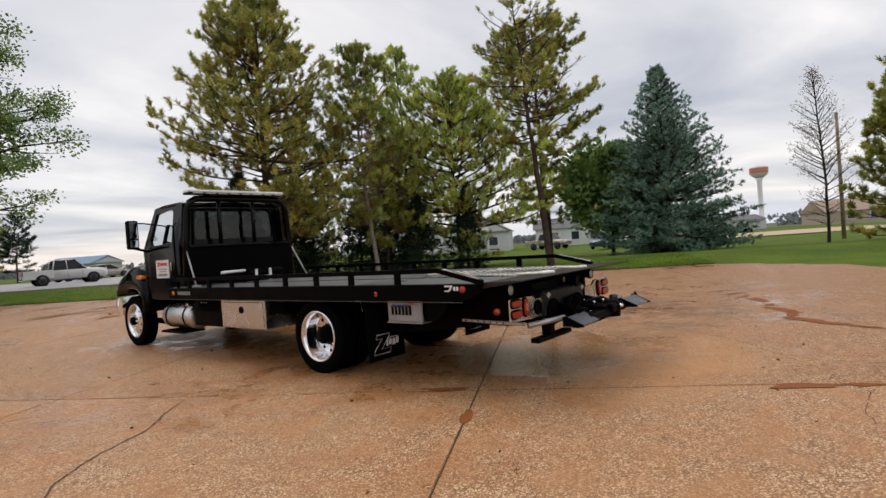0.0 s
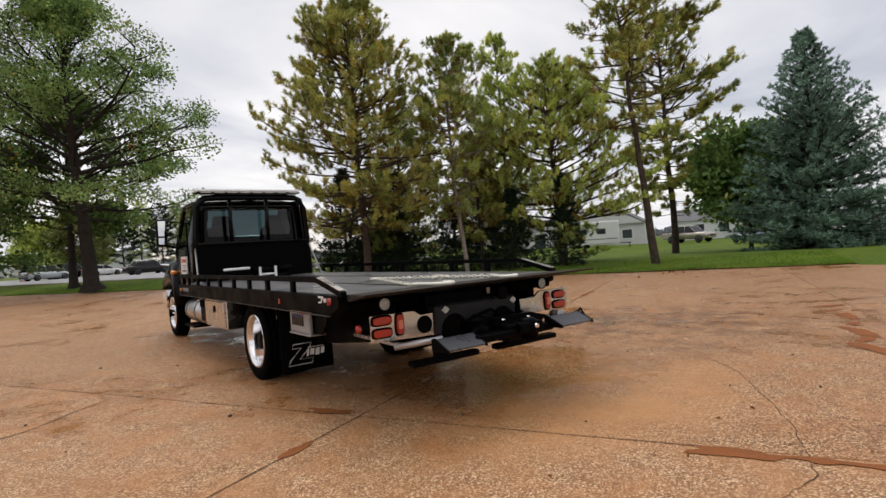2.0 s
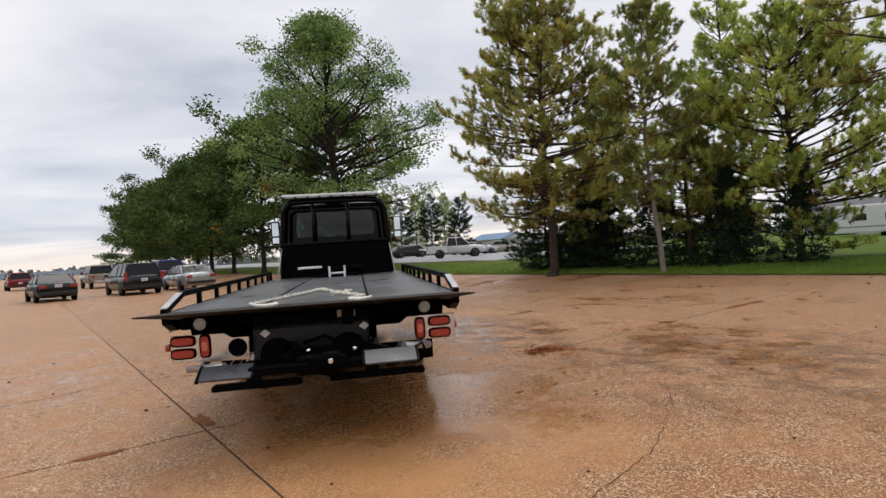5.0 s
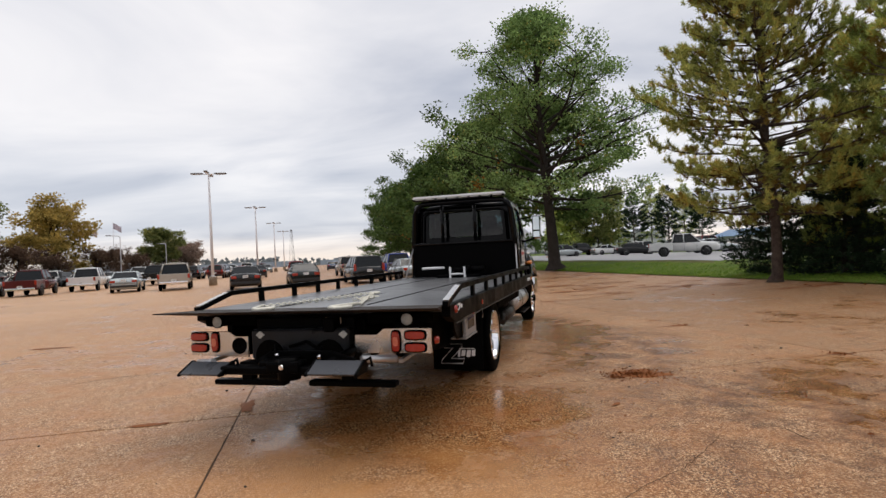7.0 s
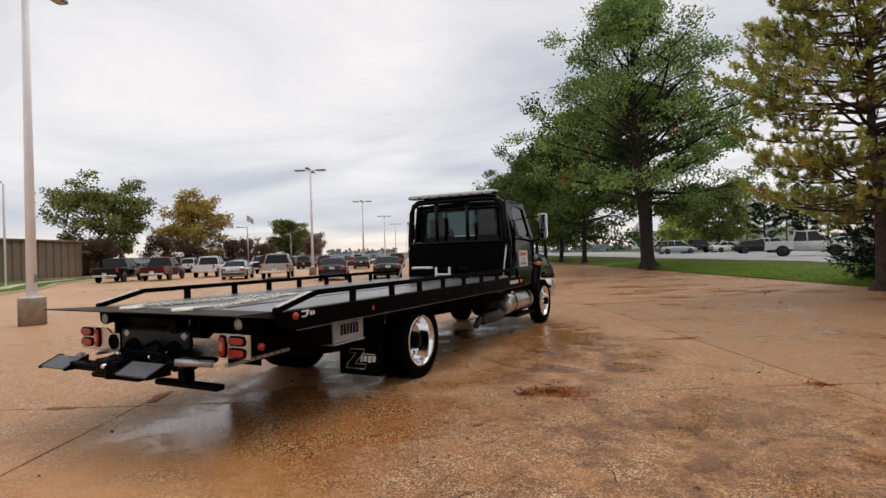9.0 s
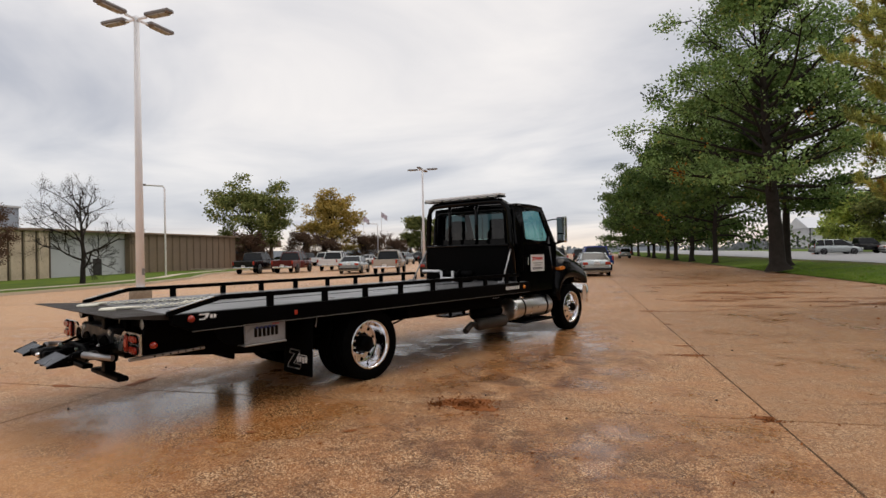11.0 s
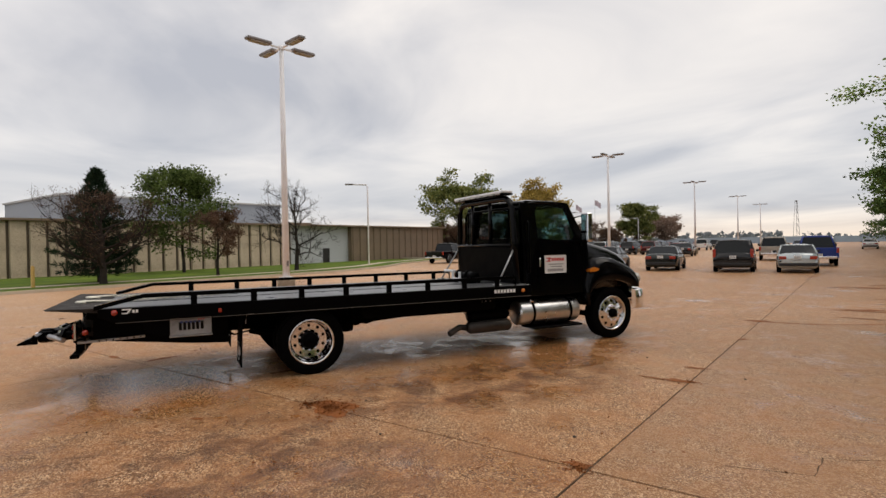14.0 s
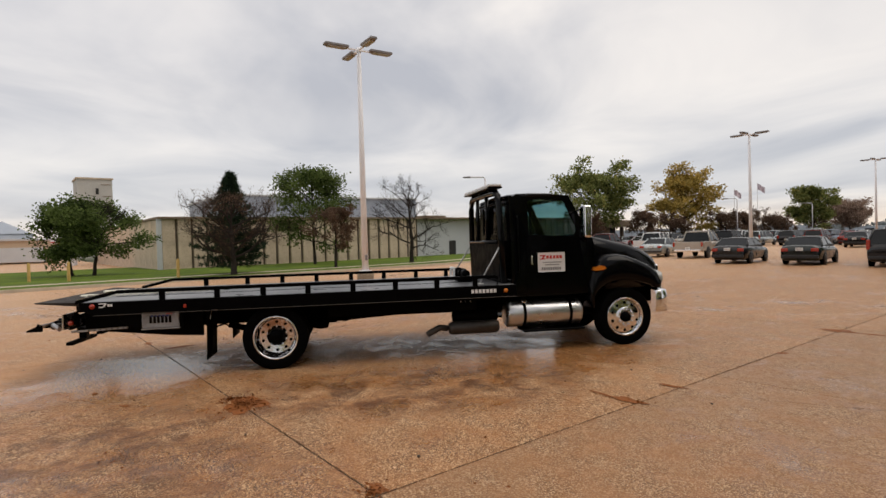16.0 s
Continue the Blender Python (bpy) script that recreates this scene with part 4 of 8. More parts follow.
for x in (-0.5, 0.45):
    part("arm_stem", made(box, x - 0.05, x + 0.05, -2.86, -2.76, 0.50, 0.64, 0.006), SATIN, truck)
part("arm_carrier", made(box, -0.56, 0.52, -2.88, -2.74, 0.60, 0.66, 0.01), SATIN, truck)
part("lift_arm_tube", made(tube, [(0.70, -3.10, 0.735), (0.92, -2.92, 0.70)], 0.030, 12), GALV, truck, "bare steel tube arm")
part("lift_arm_tube", made(tube, [(-0.66, -3.08, 0.70), (-0.98, -2.86, 0.655)], 0.026, 12), GALV, truck, "bare steel tube arm")
part("tube_socket", made(lathe, [(-0.04, 0.045), (0.02, 0.05), (0.04, 0.03)], (0.70, -3.02, 0.72), "z", 12), DULL, truck)
part("link_plate", made(prism, [(-0.30, 0.70), (-0.12, 0.62), (0.44, 0.62), (0.60, 0.72), (0.40, 0.78), (-0.15, 0.78)], "y", -3.02, -2.98, 0.006), SATIN, truck, "black lift link plate")
for x in (-0.24, 0.50):
    part("lift_cylinder", made(tube, [(x, -2.70, 0.76), (x * 0.8, -3.10, 0.69)], 0.035, 10), SATIN, truck)
    part("cylinder_rod", made(tube, [(x * 0.8, -3.08, 0.693), (x * 0.76, -3.2, 0.675)], 0.016, 8), CHROME, truck)
for sd in (-1, 1):
    part("stabiliser_bar", made(prism, [(-2.78, 0.64), (-2.78, 0.672), (-2.05, 0.695), (-2.05, 0.663)], "x", sd * 0.88, sd * 0.92, 0.005), GALV, truck, "perforated bare steel bar")
    for k in range(7):
        y = -2.55 + k * 0.075
        part("bar_hole", made(lathe, [(sd * 0.92, 0.010), (sd * 0.923, 0.0)], (0, y, 0.663 + (y + 2.55) * 0.032), "x", 8, close=False), RUBBER, truck)
for a, b in (((-0.3, -2.7, 0.62), (-0.05, -3.1, 0.76)), ((0.2, -2.72, 0.60), (0.3, -3.05, 0.74)), ((-0.1, -2.8, 0.78), (0.25, -2.85, 0.74))):
    part("hydraulic_hose", made(tube, [a, ((a[0] + b[0]) / 2, (a[1] + b[1]) / 2, max(a[2], b[2]) + 0.05), b], 0.014, 6), RUBBER, truck)
    part("hose_fitting", made(tube, [b, (b[0] + 0.03, b[1], b[2] + 0.005)], 0.018, 8), CHROME, truck)

# -- tool box and tanks
tb = part("tool_box", made(box, -1.21, -0.70, 1.02, 2.12, 0.50, 0.90, 0.012, 2), STEEL, truck, "plain stainless tool box under the bed")
part("box_door", made(box, -1.226, -1.21, 1.06, 2.08, 0.53, 0.87, 0.006), STEEL, tb)
part("box_latch", made(lathe, [(-1.226, 0.05), (-1.236, 0.048), (-1.236, 0.03), (-1.229, 0.0)], (0, 1.57, 0.76), "x", 18, close=False), SATIN, tb, "black paddle latch")
for sd, y0, y1 in ((1, 3.52, 4.78), (-1, 3.42, 4.40)):
    cy = (y0 + y1) / 2
    h = (y1 - y0) / 2
    tk = part("fuel_tank", made(lathe, [(-h, 0.0), (-h, 0.17), (-h + 0.025, 0.205), (-h + 0.04, 0.21), (h - 0.04, 0.21), (h - 0.025, 0.205), (h, 0.17), (h, 0.0)], (sd * 0.84, cy, 0.575), "y", 36, close=False), BRUSHED, truck, "round brushed aluminium fuel tank")
    for k in (-0.28, 0.33):
        part("tank_strap", made(lathe, [(k * 2 * h - 0.025, 0.214), (k * 2 * h + 0.025, 0.214)], (sd * 0.84, cy, 0.575), "y", 36, close=False), RUBBER, tk, "black tank strap")
    part("filler_cap", made(tube, [(sd * 0.93, cy - h * 0.55, 0.76), (sd * 0.97, cy - h * 0.55, 0.80)], 0.04, 12), CHROME, tk)
    part("cab_step", made(box, sd * 0.66, sd * 1.06, y0 + 0.25, y1 + 0.02, 0.30, 0.335, 0.008), SATIN, truck, "black cab step")
    for k in (0.30, 0.72):
        part("step_hanger", made(box, sd * 0.70, sd * 0.74, y0 + k, y0 + k + 0.06, 0.32, 0.62, 0.005), FRAME, truck)
# added box: keeps the space between fuel tank and tool box dark
part("gap_fill_box", made(box, -1.02, -0.60, 2.45, 3.30, 0.45, 0.85, 0.03, 2), SATIN, truck, "black box added to fill the dark gap under the bed")

# -- cab
def cab_x(z):
    return 1.03 - 0.10 * max(0.0, z - 1.75) / 0.75


for sd in (-1, 1):
    bm = bmesh.new()
    ring_wall(bm, [(3.60, 0.88), (4.30, 0.86), (4.90, 0.88), (4.96, 1.74), (4.60, 2.46), (4.2, 2.495), (3.72, 2.495), (3.60, 2.38)],
              [(3.90, 1.84), (4.30, 1.81), (4.66, 1.81), (4.72, 1.90), (4.53, 2.36), (4.2, 2.40), (3.95, 2.40), (3.90, 2.34)],
              lambda p, d, sd=sd: (sd * (cab_x(p[1]) - d), p[0], p[1]), 0.05)
    side_ = part("cab_side", bm, BLACK, truck, "glossy black cab side and door")
    bm = bmesh.new()
    q = [(3.90, 1.84), (4.30, 1.81), (4.66, 1.81), (4.72, 1.90), (4.53, 2.36), (4.2, 2.40), (3.95, 2.40), (3.90, 2.34)]
    bm.faces.new([bm.verts.new((sd * (cab_x(p[1]) - 0.028), p[0], p[1])) for p in q])
    pane = part("door_glass", bm, GLASS_T, side_, "greenish door window glass")
    pane.visible_shadow = False
    for y in (3.84, 4.86):
        part("door_seam", made(box, sd * 1.0302, sd * 1.032, y, y + 0.008, 0.95, 1.76), FRAME, side_)
    hd = part("door_handle", made(box, sd * 1.03, sd * 1.052, 3.915, 3.945, 1.36, 1.50, 0.008), STEEL, side_, "bright upright door handle")
    part("grab_rail", made(tube, [(sd * 1.03, 3.70, 1.25), (sd * 1.07, 3.70, 1.28), (sd * 1.07, 3.70, 2.1), (sd * 1.02, 3.70, 2.14)], 0.014, 8), SATIN, side_)
    sg = part("door_sign", made(box, sd * 1.030, sd * 1.036, 4.03, 4.48, 1.24, 1.55, 0.012), WHITE, side_, "white magnetic door sign with red and grey bars")
    r_, o_ = sd, (4.06 if sd > 0 else 4.45)
    part("sign_print", made(bars, (sd * 1.0365, o_, 1.0), (0, sd, 0), (0, 0, 1), [(0.0, 0.10, 0.49, 0.51), (0.0, 0.09, 0.44, 0.455), (0.03, 0.06, 0.45, 0.50, 0.03), (0.11, 0.15, 0.45, 0.50), (0.165, 0.205, 0.45, 0.50), (0.22, 0.26, 0.45, 0.50), (0.275, 0.315, 0.45, 0.50), (0.33, 0.37, 0.45, 0.50)]), REDV, sg)
    part("sign_print", made(bars, (sd * 1.0365, o_, 1.0), (0, sd, 0), (0, 0, 1), [(0.05, 0.36, 0.385, 0.40), (0.09, 0.32, 0.345, 0.36)] + [(0.03 + k * 0.037, 0.055 + k * 0.037, 0.27, 0.315) for k in range(9)]), GREYV, sg)
    # mirror
    mir = part("side_mirror", made(box, sd * 1.20, sd * 1.38, 4.68, 4.80, 1.77, 2.27, 0.035, 3), CHROME if sd > 0 else SATIN, truck, "tall rectangular side mirror")
    part("mirror_glass", made(box, sd * 1.22, sd * 1.36, 4.672, 4.682, 1.95, 2.24, 0.006), MIRRORM, mir)
    part("mirror_glass", made(box, sd * 1.22, sd * 1.36, 4.672, 4.682, 1.80, 1.93, 0.006), MIRRORM, mir)
    part("mirror_frame", made(box, sd * 1.212, sd * 1.368, 4.676, 4.69, 1.785, 2.255, 0.006), SATIN, mir)
    part("mirror_arm", made(tube, [(sd * 1.0, 4.84, 1.72), (sd * 1.15, 4.78, 1.76), (sd * 1.30, 4.73, 1.79)], 0.022, 8), SATIN, mir)
    part("mirror_arm", made(tube, [(sd * 0.96, 4.72, 2.20), (sd * 1.1, 4.73, 2.22), (sd * 1.24, 4.73, 2.22)], 0.012, 8), SATIN, mir)
# back wall, roof, floor, pillars
bm = bmesh.new()
ring_wall(bm, [(-1.02, 0.88), (0, 0.88), (1.02, 0.88), (1.03, 1.75), (0.94, 2.47), (0, 2.50), (-0.94, 2.47), (-1.03, 1.75)],
          [(-0.74, 1.86), (0, 1.85), (0.74, 1.86), (0.76, 2.0), (0.72, 2.34), (0, 2.36), (-0.72, 2.34), (-0.76, 2.0)], lambda p, d: (p[0] * 0.999, 3.60 + d, p[1]), 0.05)
back = part("cab_back_wall", bm, BLACK, truck, "black cab back wall")
bm = bmesh.new()
bm.faces.new([bm.verts.new((x, 3.625, z)) for x, z in [(-0.74, 1.86), (0.74, 1.86), (0.76, 2.0), (0.72, 2.34), (-0.72, 2.34), (-0.76, 2.0)]])
pane = part("rear_window_glass", bm, GLASS_D, back, "dark rear window glass")
pane.visible_shadow = False
bm = bmesh.new()
rings_ = []
for y, zc, k in ((3.60, 2.46, 0.95), (3.68, 2.515, 0.96), (3.95, 2.545, 0.97), (4.3, 2.54, 0.97), (4.52, 2.505, 0.96), (4.62, 2.455, 0.95)):
    rings_.append([(x * k, y, zc - 0.06 * abs(x) ** 4 if top else 2.44) for top in (1, 0) for x in ((-0.97, -0.9, -0.6, 0, 0.6, 0.9, 0.97) if top else (0.97, 0.6, 0, -0.6, -0.97))])
loft(bm, rings_)
part("cab_roof", bm, BLACK, truck, "glossy black cab roof")
bm = bmesh.new()
bm.faces.new([bm.verts.new(p) for p in ((-0.96, 4.95, 1.76), (0.96, 4.95, 1.76), (0.87, 4.60, 2.45), (-0.87, 4.60, 2.45))])
pane = part("windscreen", bm, GLASS_T, truck, "sloped windscreen glass")
pane.visible_shadow = False
part("cowl", made(prism, [(4.55, 0.88), (4.97, 0.88), (5.02, 1.60), (4.98, 1.77), (4.88, 1.77), (4.55, 1.62)], "x", -1.0, 1.0, 0.02, 2), BLACK, truck)
part("cab_floor", made(box, -1.0, 1.0, 3.62, 4.6, 0.86, 1.02), INTER, truck)
part("dashboard", made(prism, [(4.42, 1.2), (4.8, 1.2), (4.86, 1.74), (4.62, 1.76), (4.45, 1.58)], "x", -0.95, 0.95, 0.03, 2), INTER, truck)
for x in (-0.48, 0.48):
    st = part("seat", made(box, x - 0.26, x + 0.26, 3.85, 4.35, 1.10, 1.36, 0.06, 3), SEATM, truck, "grey cloth cab seat")
    part("seat_back", made(loft, [[(x + sx * w, y + dy, z) for sx, dy in ((-1, 0), (1, 0), (1, 0.13), (-1, 0.13))] for y, z, w in ((3.84, 1.30, 0.25), (3.78, 1.7, 0.25), (3.72, 1.98, 0.22), (3.71, 2.04, 0.14), (3.70, 2.06, 0.14), (3.69, 2.2, 0.13), (3.70, 2.23, 0.10))]), SEATM, st)
bm = bmesh.new()
n_ = 20
for j in range(n_):
    a, b = 2 * math.pi * j / n_, 2 * math.pi * (j + 1) / n_
    tube(bm, [(-0.48 + 0.22 * math.cos(t), 4.36 - 0.09 * math.sin(t), 1.66 + 0.19 * math.sin(t)) for t in (a, b)], 0.014, 6)
part("steering_wheel", bm, INTER, truck, "black steering wheel")

# hood, grille, fenders and bumper
bm = bmesh.new()
secs = [(4.97, 0.84, 1.785), (5.20, 0.80, 1.78), (5.55, 0.74, 1.70), (5.80, 0.69, 1.645), (6.06, 0.64, 1.56), (6.24, 0.60, 1.465), (6.36, 0.57, 1.37), (6.43, 0.56, 1.22), (6.44, 0.56, 0.95)]
rings_ = []
for y, w, zt in secs:
    rings_.append([(-w * 1.06, y - 0.10, 0.90), (-w * 1.06, y - 0.10, zt - 0.28), (-w, y - 0.06, zt - 0.09), (-w * 0.84, y - 0.01, zt - 0.012), (-w * 0.5, y, zt + 0.012), (-w * 0.42, y, zt), (w * 0.42, y, zt), (w * 0.5, y, zt + 0.012), (w * 0.84, y - 0.01, zt - 0.012), (w, y - 0.06, zt - 0.09), (w * 1.06, y - 0.10, zt - 0.28), (w * 1.06, y - 0.10, 0.90)])
loft(bm, rings_)
part("hood", bm, BLACK, truck, "sloped glossy black hood")
gr = part("grille", made(box, -0.46, 0.46, 6.42, 6.465, 0.92, 1.26, 0.02), CHROME, truck, "chrome grille")
for k in range(5):
    part("grille_bar", made(box, -0.42, 0.42, 6.46, 6.475, 0.96 + k * 0.058, 0.985 + k * 0.058, 0.006), SATIN, gr)
CREST = [(4.89, 0.64), (4.87, 0.84), (4.88, 1.04), (4.95, 1.24), (5.10, 1.40), (5.25, 1.45), (5.40, 1.46), (5.55, 1.44), (5.75, 1.37), (5.95, 1.28), (6.08, 1.18), (6.16, 1.02), (6.16, 0.93)]
ARCH = [(4.96, 0.64), (4.95, 0.76), (4.98, 0.84), (5.06, 0.93), (5.16, 1.00), (5.28, 1.04), (5.42, 1.06), (5.56, 1.06), (5.70, 1.04), (5.84, 1.00), (5.93, 0.97), (5.99, 0.95), (6.00, 0.92)]
for sd in (-1, 1):
    bm = bmesh.new()
    rings_ = []
    for (cy_, cz_), (ay, az) in zip(CREST, ARCH):
        def at_(x, k, up=0.0):
            return (sd * x, ay + (cy_ - ay) * k, az + (cz_ - az) * k + up)
        rings_.append([at_(0.60, 0.0), at_(1.06, 0.0), at_(1.10, 0.06), at_(1.115, 0.25), at_(1.11, 0.50), at_(1.085, 0.78), at_(1.04, 0.97), at_(0.96, 1.05), at_(0.82, 1.09), at_(0.60, 1.06)])
    loft(bm, rings_)
    fd = part("fender", bm, BLACK, truck, "bulging glossy black front fender")
    part("turn_lamp", made(loft, [[(sd * x, 5.04 + dy, 1.275 + dz) for dy, dz in ((-0.10, -0.04), (0, -0.04), (0.10, -0.02), (0.10, 0.015), (0.02, 0.036), (-0.08, 0.0))] for x in (1.0, 1.112, 1.118)]), AMBER, fd, "amber side turn lamp")
    part("head_lamp", made(loft, [[(sd * x, y - 0.22 * max(0.0, x - 0.7), z) for x, z in ((0.62, 0.99), (1.0, 0.98), (1.07, 1.05), (1.02, 1.16), (0.64, 1.20))] for y in (6.06, 6.24, 6.25)]), CLEARL, fd, "clear wrap-round headlamp")
bm = bmesh.new()
path = [(-1.11, 6.00), (-1.10, 6.12), (-1.04, 6.24), (-0.6, 6.46), (0, 6.54), (0.6, 6.46), (1.04, 6.24), (1.10, 6.12), (1.11, 6.00)]
loft(bm, [[(x, y, 0.52), (x, y, 0.62), (x * 1.005, y + 0.012, 0.70), (x, y, 0.86), (x * 0.96, y - 0.05, 0.89), (x * 0.96, y - 0.05, 0.52)] for x, y in path])
part("front_bumper", bm, CHROME, truck, "wrap-round chrome front bumper")
for sd in (-1, 1):
    part("bumper_bracket", made(box, sd * 0.36, sd * 0.44, 5.95, 6.44, 0.62, 0.80, 0.01), FRAME, truck)
    part("tow_hook", made(tube, [(sd * 0.3, 6.4, 0.50), (sd * 0.3, 6.56, 0.50), (sd * 0.3, 6.58, 0.55), (sd * 0.3, 6.50, 0.57)], 0.018, 6), SATIN, truck)

# -- headache rack with light bar
rack = part("headache_rack", made(tube, [(-1.03, 3.47, DZ), (-1.0, 3.44, 1.8), (-0.95, 3.43, 2.34), (-0.90, 3.43, 2.47), (-0.80, 3.43, 2.525), (-0.5, 3.43, 2.535), (0, 3.43, 2.535), (0.5, 3.43, 2.535), (0.80, 3.43, 2.525), (0.90, 3.43, 2.47), (0.95, 3.43, 2.34), (1.0, 3.44, 1.8), (1.03, 3.47, DZ)], 0.054, 12), BLACK, truck, "black tubular rack behind the cab")
part("rack_panel", made(prism, [(-1.0, DZ + 0.01), (1.0, DZ + 0.01), (0.975, 1.72), (-0.975, 1.72)], "y", 3.41, 3.43, 0.003), SATIN, rack, "solid black lower rack panel")
part("rack_cross_tube", made(tube, [(-0.98, 3.40, 1.735), (0.98, 3.40, 1.735)], 0.03, 10), BLACK, rack)
for x in (-0.40, 0.25):
    part("rack_upright", made(tube, [(x, 3.42, 1.74), (x, 3.42, 2.52)], 0.034, 10), BLACK, rack)
for sd in (-1, 1):
    part("rack_brace", made(tube, [(sd * 1.015, 3.42, 1.68), (sd * 1.08, 3.05, DZ)], 0.014, 8), GALV, rack, "thin grey diagonal brace")
    part("brace_foot", made(box, sd * 1.03, sd * 1.13, 2.98, 3.12, DZ, DZ + 0.02, 0.005), GALV, rack)
    part("bar_mount", made(box, sd * 0.6 - 0.03, sd * 0.6 + 0.03, 3.36, 3.48, 2.56, 2.60, 0.006), SATIN, rack)
part("inner_hoop", made(tube, [(-0.86, 3.50, 1.74), (-0.83, 3.50, 2.30), (-0.74, 3.50, 2.37), (0.74, 3.50, 2.37), (0.83, 3.50, 2.30), (0.86, 3.50, 1.74)], 0.022, 8), SATIN, rack)
lb = part("light_bar", made(box, -0.96, 0.86, 3.29, 3.53, 2.595, 2.625, 0.012), SATIN, truck, "long flat light bar with pale top")
part("light_bar_cover", made(box, -0.955, 0.855, 3.30, 3.52, 2.625, 2.67, 0.02, 2), BARW, lb, "pale grey lens cover")
for k in range(8):
    part("light_module", made(box, -0.90 + k * 0.22, -0.72 + k * 0.22, 3.285, 3.295, 2.60, 2.62, 0.003), CLEARL, lb)
# winch behind the rack
wn_ = part("winch", made(box, -0.40, 0.40, 2.86, 3.12, DZ, DZ + 0.05, 0.01), SATIN, truck, "deck winch with bright drum cover")
part("winch_drum", made(lathe, [(-0.2, 0.05), (-0.2, 0.085), (-0.18, 0.085), (-0.18, 0.05), (0.18, 0.05), (0.18, 0.085), (0.2, 0.085), (0.2, 0.05)], (0, 2.99, DZ + 0.13), "x", 18), SATIN, wn_)
part("drum_cover", made(tube, [(-0.70, 2.95, DZ + 0.185), (-0.62, 2.95, DZ + 0.19), (-0.27, 2.95, DZ + 0.19)], 0.024, 10), BARW, wn_, "pale cylindrical cover")
for x in (-0.13, 0.14):
    part("winch_upright", made(box, x - 0.018, x + 0.018, 2.82, 2.86, DZ, DZ + 0.20, 0.005), BARW, wn_, "pale upright")
part("winch_roller", made(tube, [(-0.12, 2.84, DZ + 0.07), (0.13, 2.84, DZ + 0.07)], 0.018, 8), BARW, wn_)
part("motor", made(lathe, [(-0.12, 0.0), (-0.12, 0.06), (0.12, 0.06), (0.12, 0.0)], (0.36, 2.99, DZ + 0.14), "x", 14, close=False), SATIN, wn_)


# -- chain and hooks lying on the deck
def chain(name, pts, parent):
    bm = bmesh.new()
    d = 0.0
    pts = [Vector(p) for p in pts]
    total = sum((b - a).length for a, b in zip(pts, pts[1:]))
    n = int(total / 0.042)
    for i in range(n):
        s, k = i / n * total, 0
        while k < len(pts) - 2 and s > (pts[k + 1] - pts[k]).length:
            s -= (pts[k + 1] - pts[k]).length
            k += 1
        dirn = (pts[k + 1] - pts[k]).normalized()
        c = pts[k] + dirn * s + Vector((random.uniform(-1, 1), random.uniform(-1, 1), 0)) * 0.006
        up = Vector((0, 0, 1)) if i % 2 else dirn.cross(Vector((0, 0, 1)))
        sd_ = dirn.cross(up)
        loop = [c + dirn * 0.030 * math.cos(t) + sd_ * 0.015 * math.sin(t) for t in [2 * math.pi * j / 8 for j in range(9)]]
        tube(bm, loop, 0.0055, 4, cap=False)
    return part(name, bm, CHAINM, parent)


rig = thing("bridle_chain", "pale plated V-bridle chain with hooks lying on the deck", "chain")
random.seed(5)
tagged(chain("chain_leg", [(-0.55, -2.50, DZ + 0.02), (-0.45, -2.2, DZ + 0.02), (-0.22, -1.5, DZ + 0.02), (-0.06, -1.02, DZ + 0.02)], rig), kind="stuff")
tagged(chain("chain_leg", [(0.42, -2.45, DZ + 0.02), (0.30, -2.1, DZ + 0.02), (0.10, -1.5, DZ + 0.02), (-0.05, -1.02, DZ + 0.02)], rig), kind="stuff")
tagged(chain("chain_tail", [(0.12, -1.9, DZ + 0.02), (0.28, -1.75, DZ + 0.03), (0.22, -2.05, DZ + 0.02)], rig), kind="stuff")
for x, y, a in ((-0.55, -2.52, 20), (0.42, -2.48, -25)):
    c, s = math.cos(radians(a)), math.sin(radians(a))
    q = [(0, 0), (0.0, -0.30), (0.04, -0.36), (0.12, -0.36), (0.16, -0.30), (0.16, -0.22)]
    part("hook", made(tube, [(x + c * u - s * v, y + s * u + c * v, DZ + 0.025) for u, v in q], 0.016, 8), CHAINM, rig, "bent J hook")
part("master_ring", made(tube, [(-0.05 + 0.05 * math.cos(t), -0.98 + 0.06 * math.sin(t), DZ + 0.02) for t in [2 * math.pi * j / 12 for j in range(13)]], 0.012, 6, cap=False), CHAINM, rig)


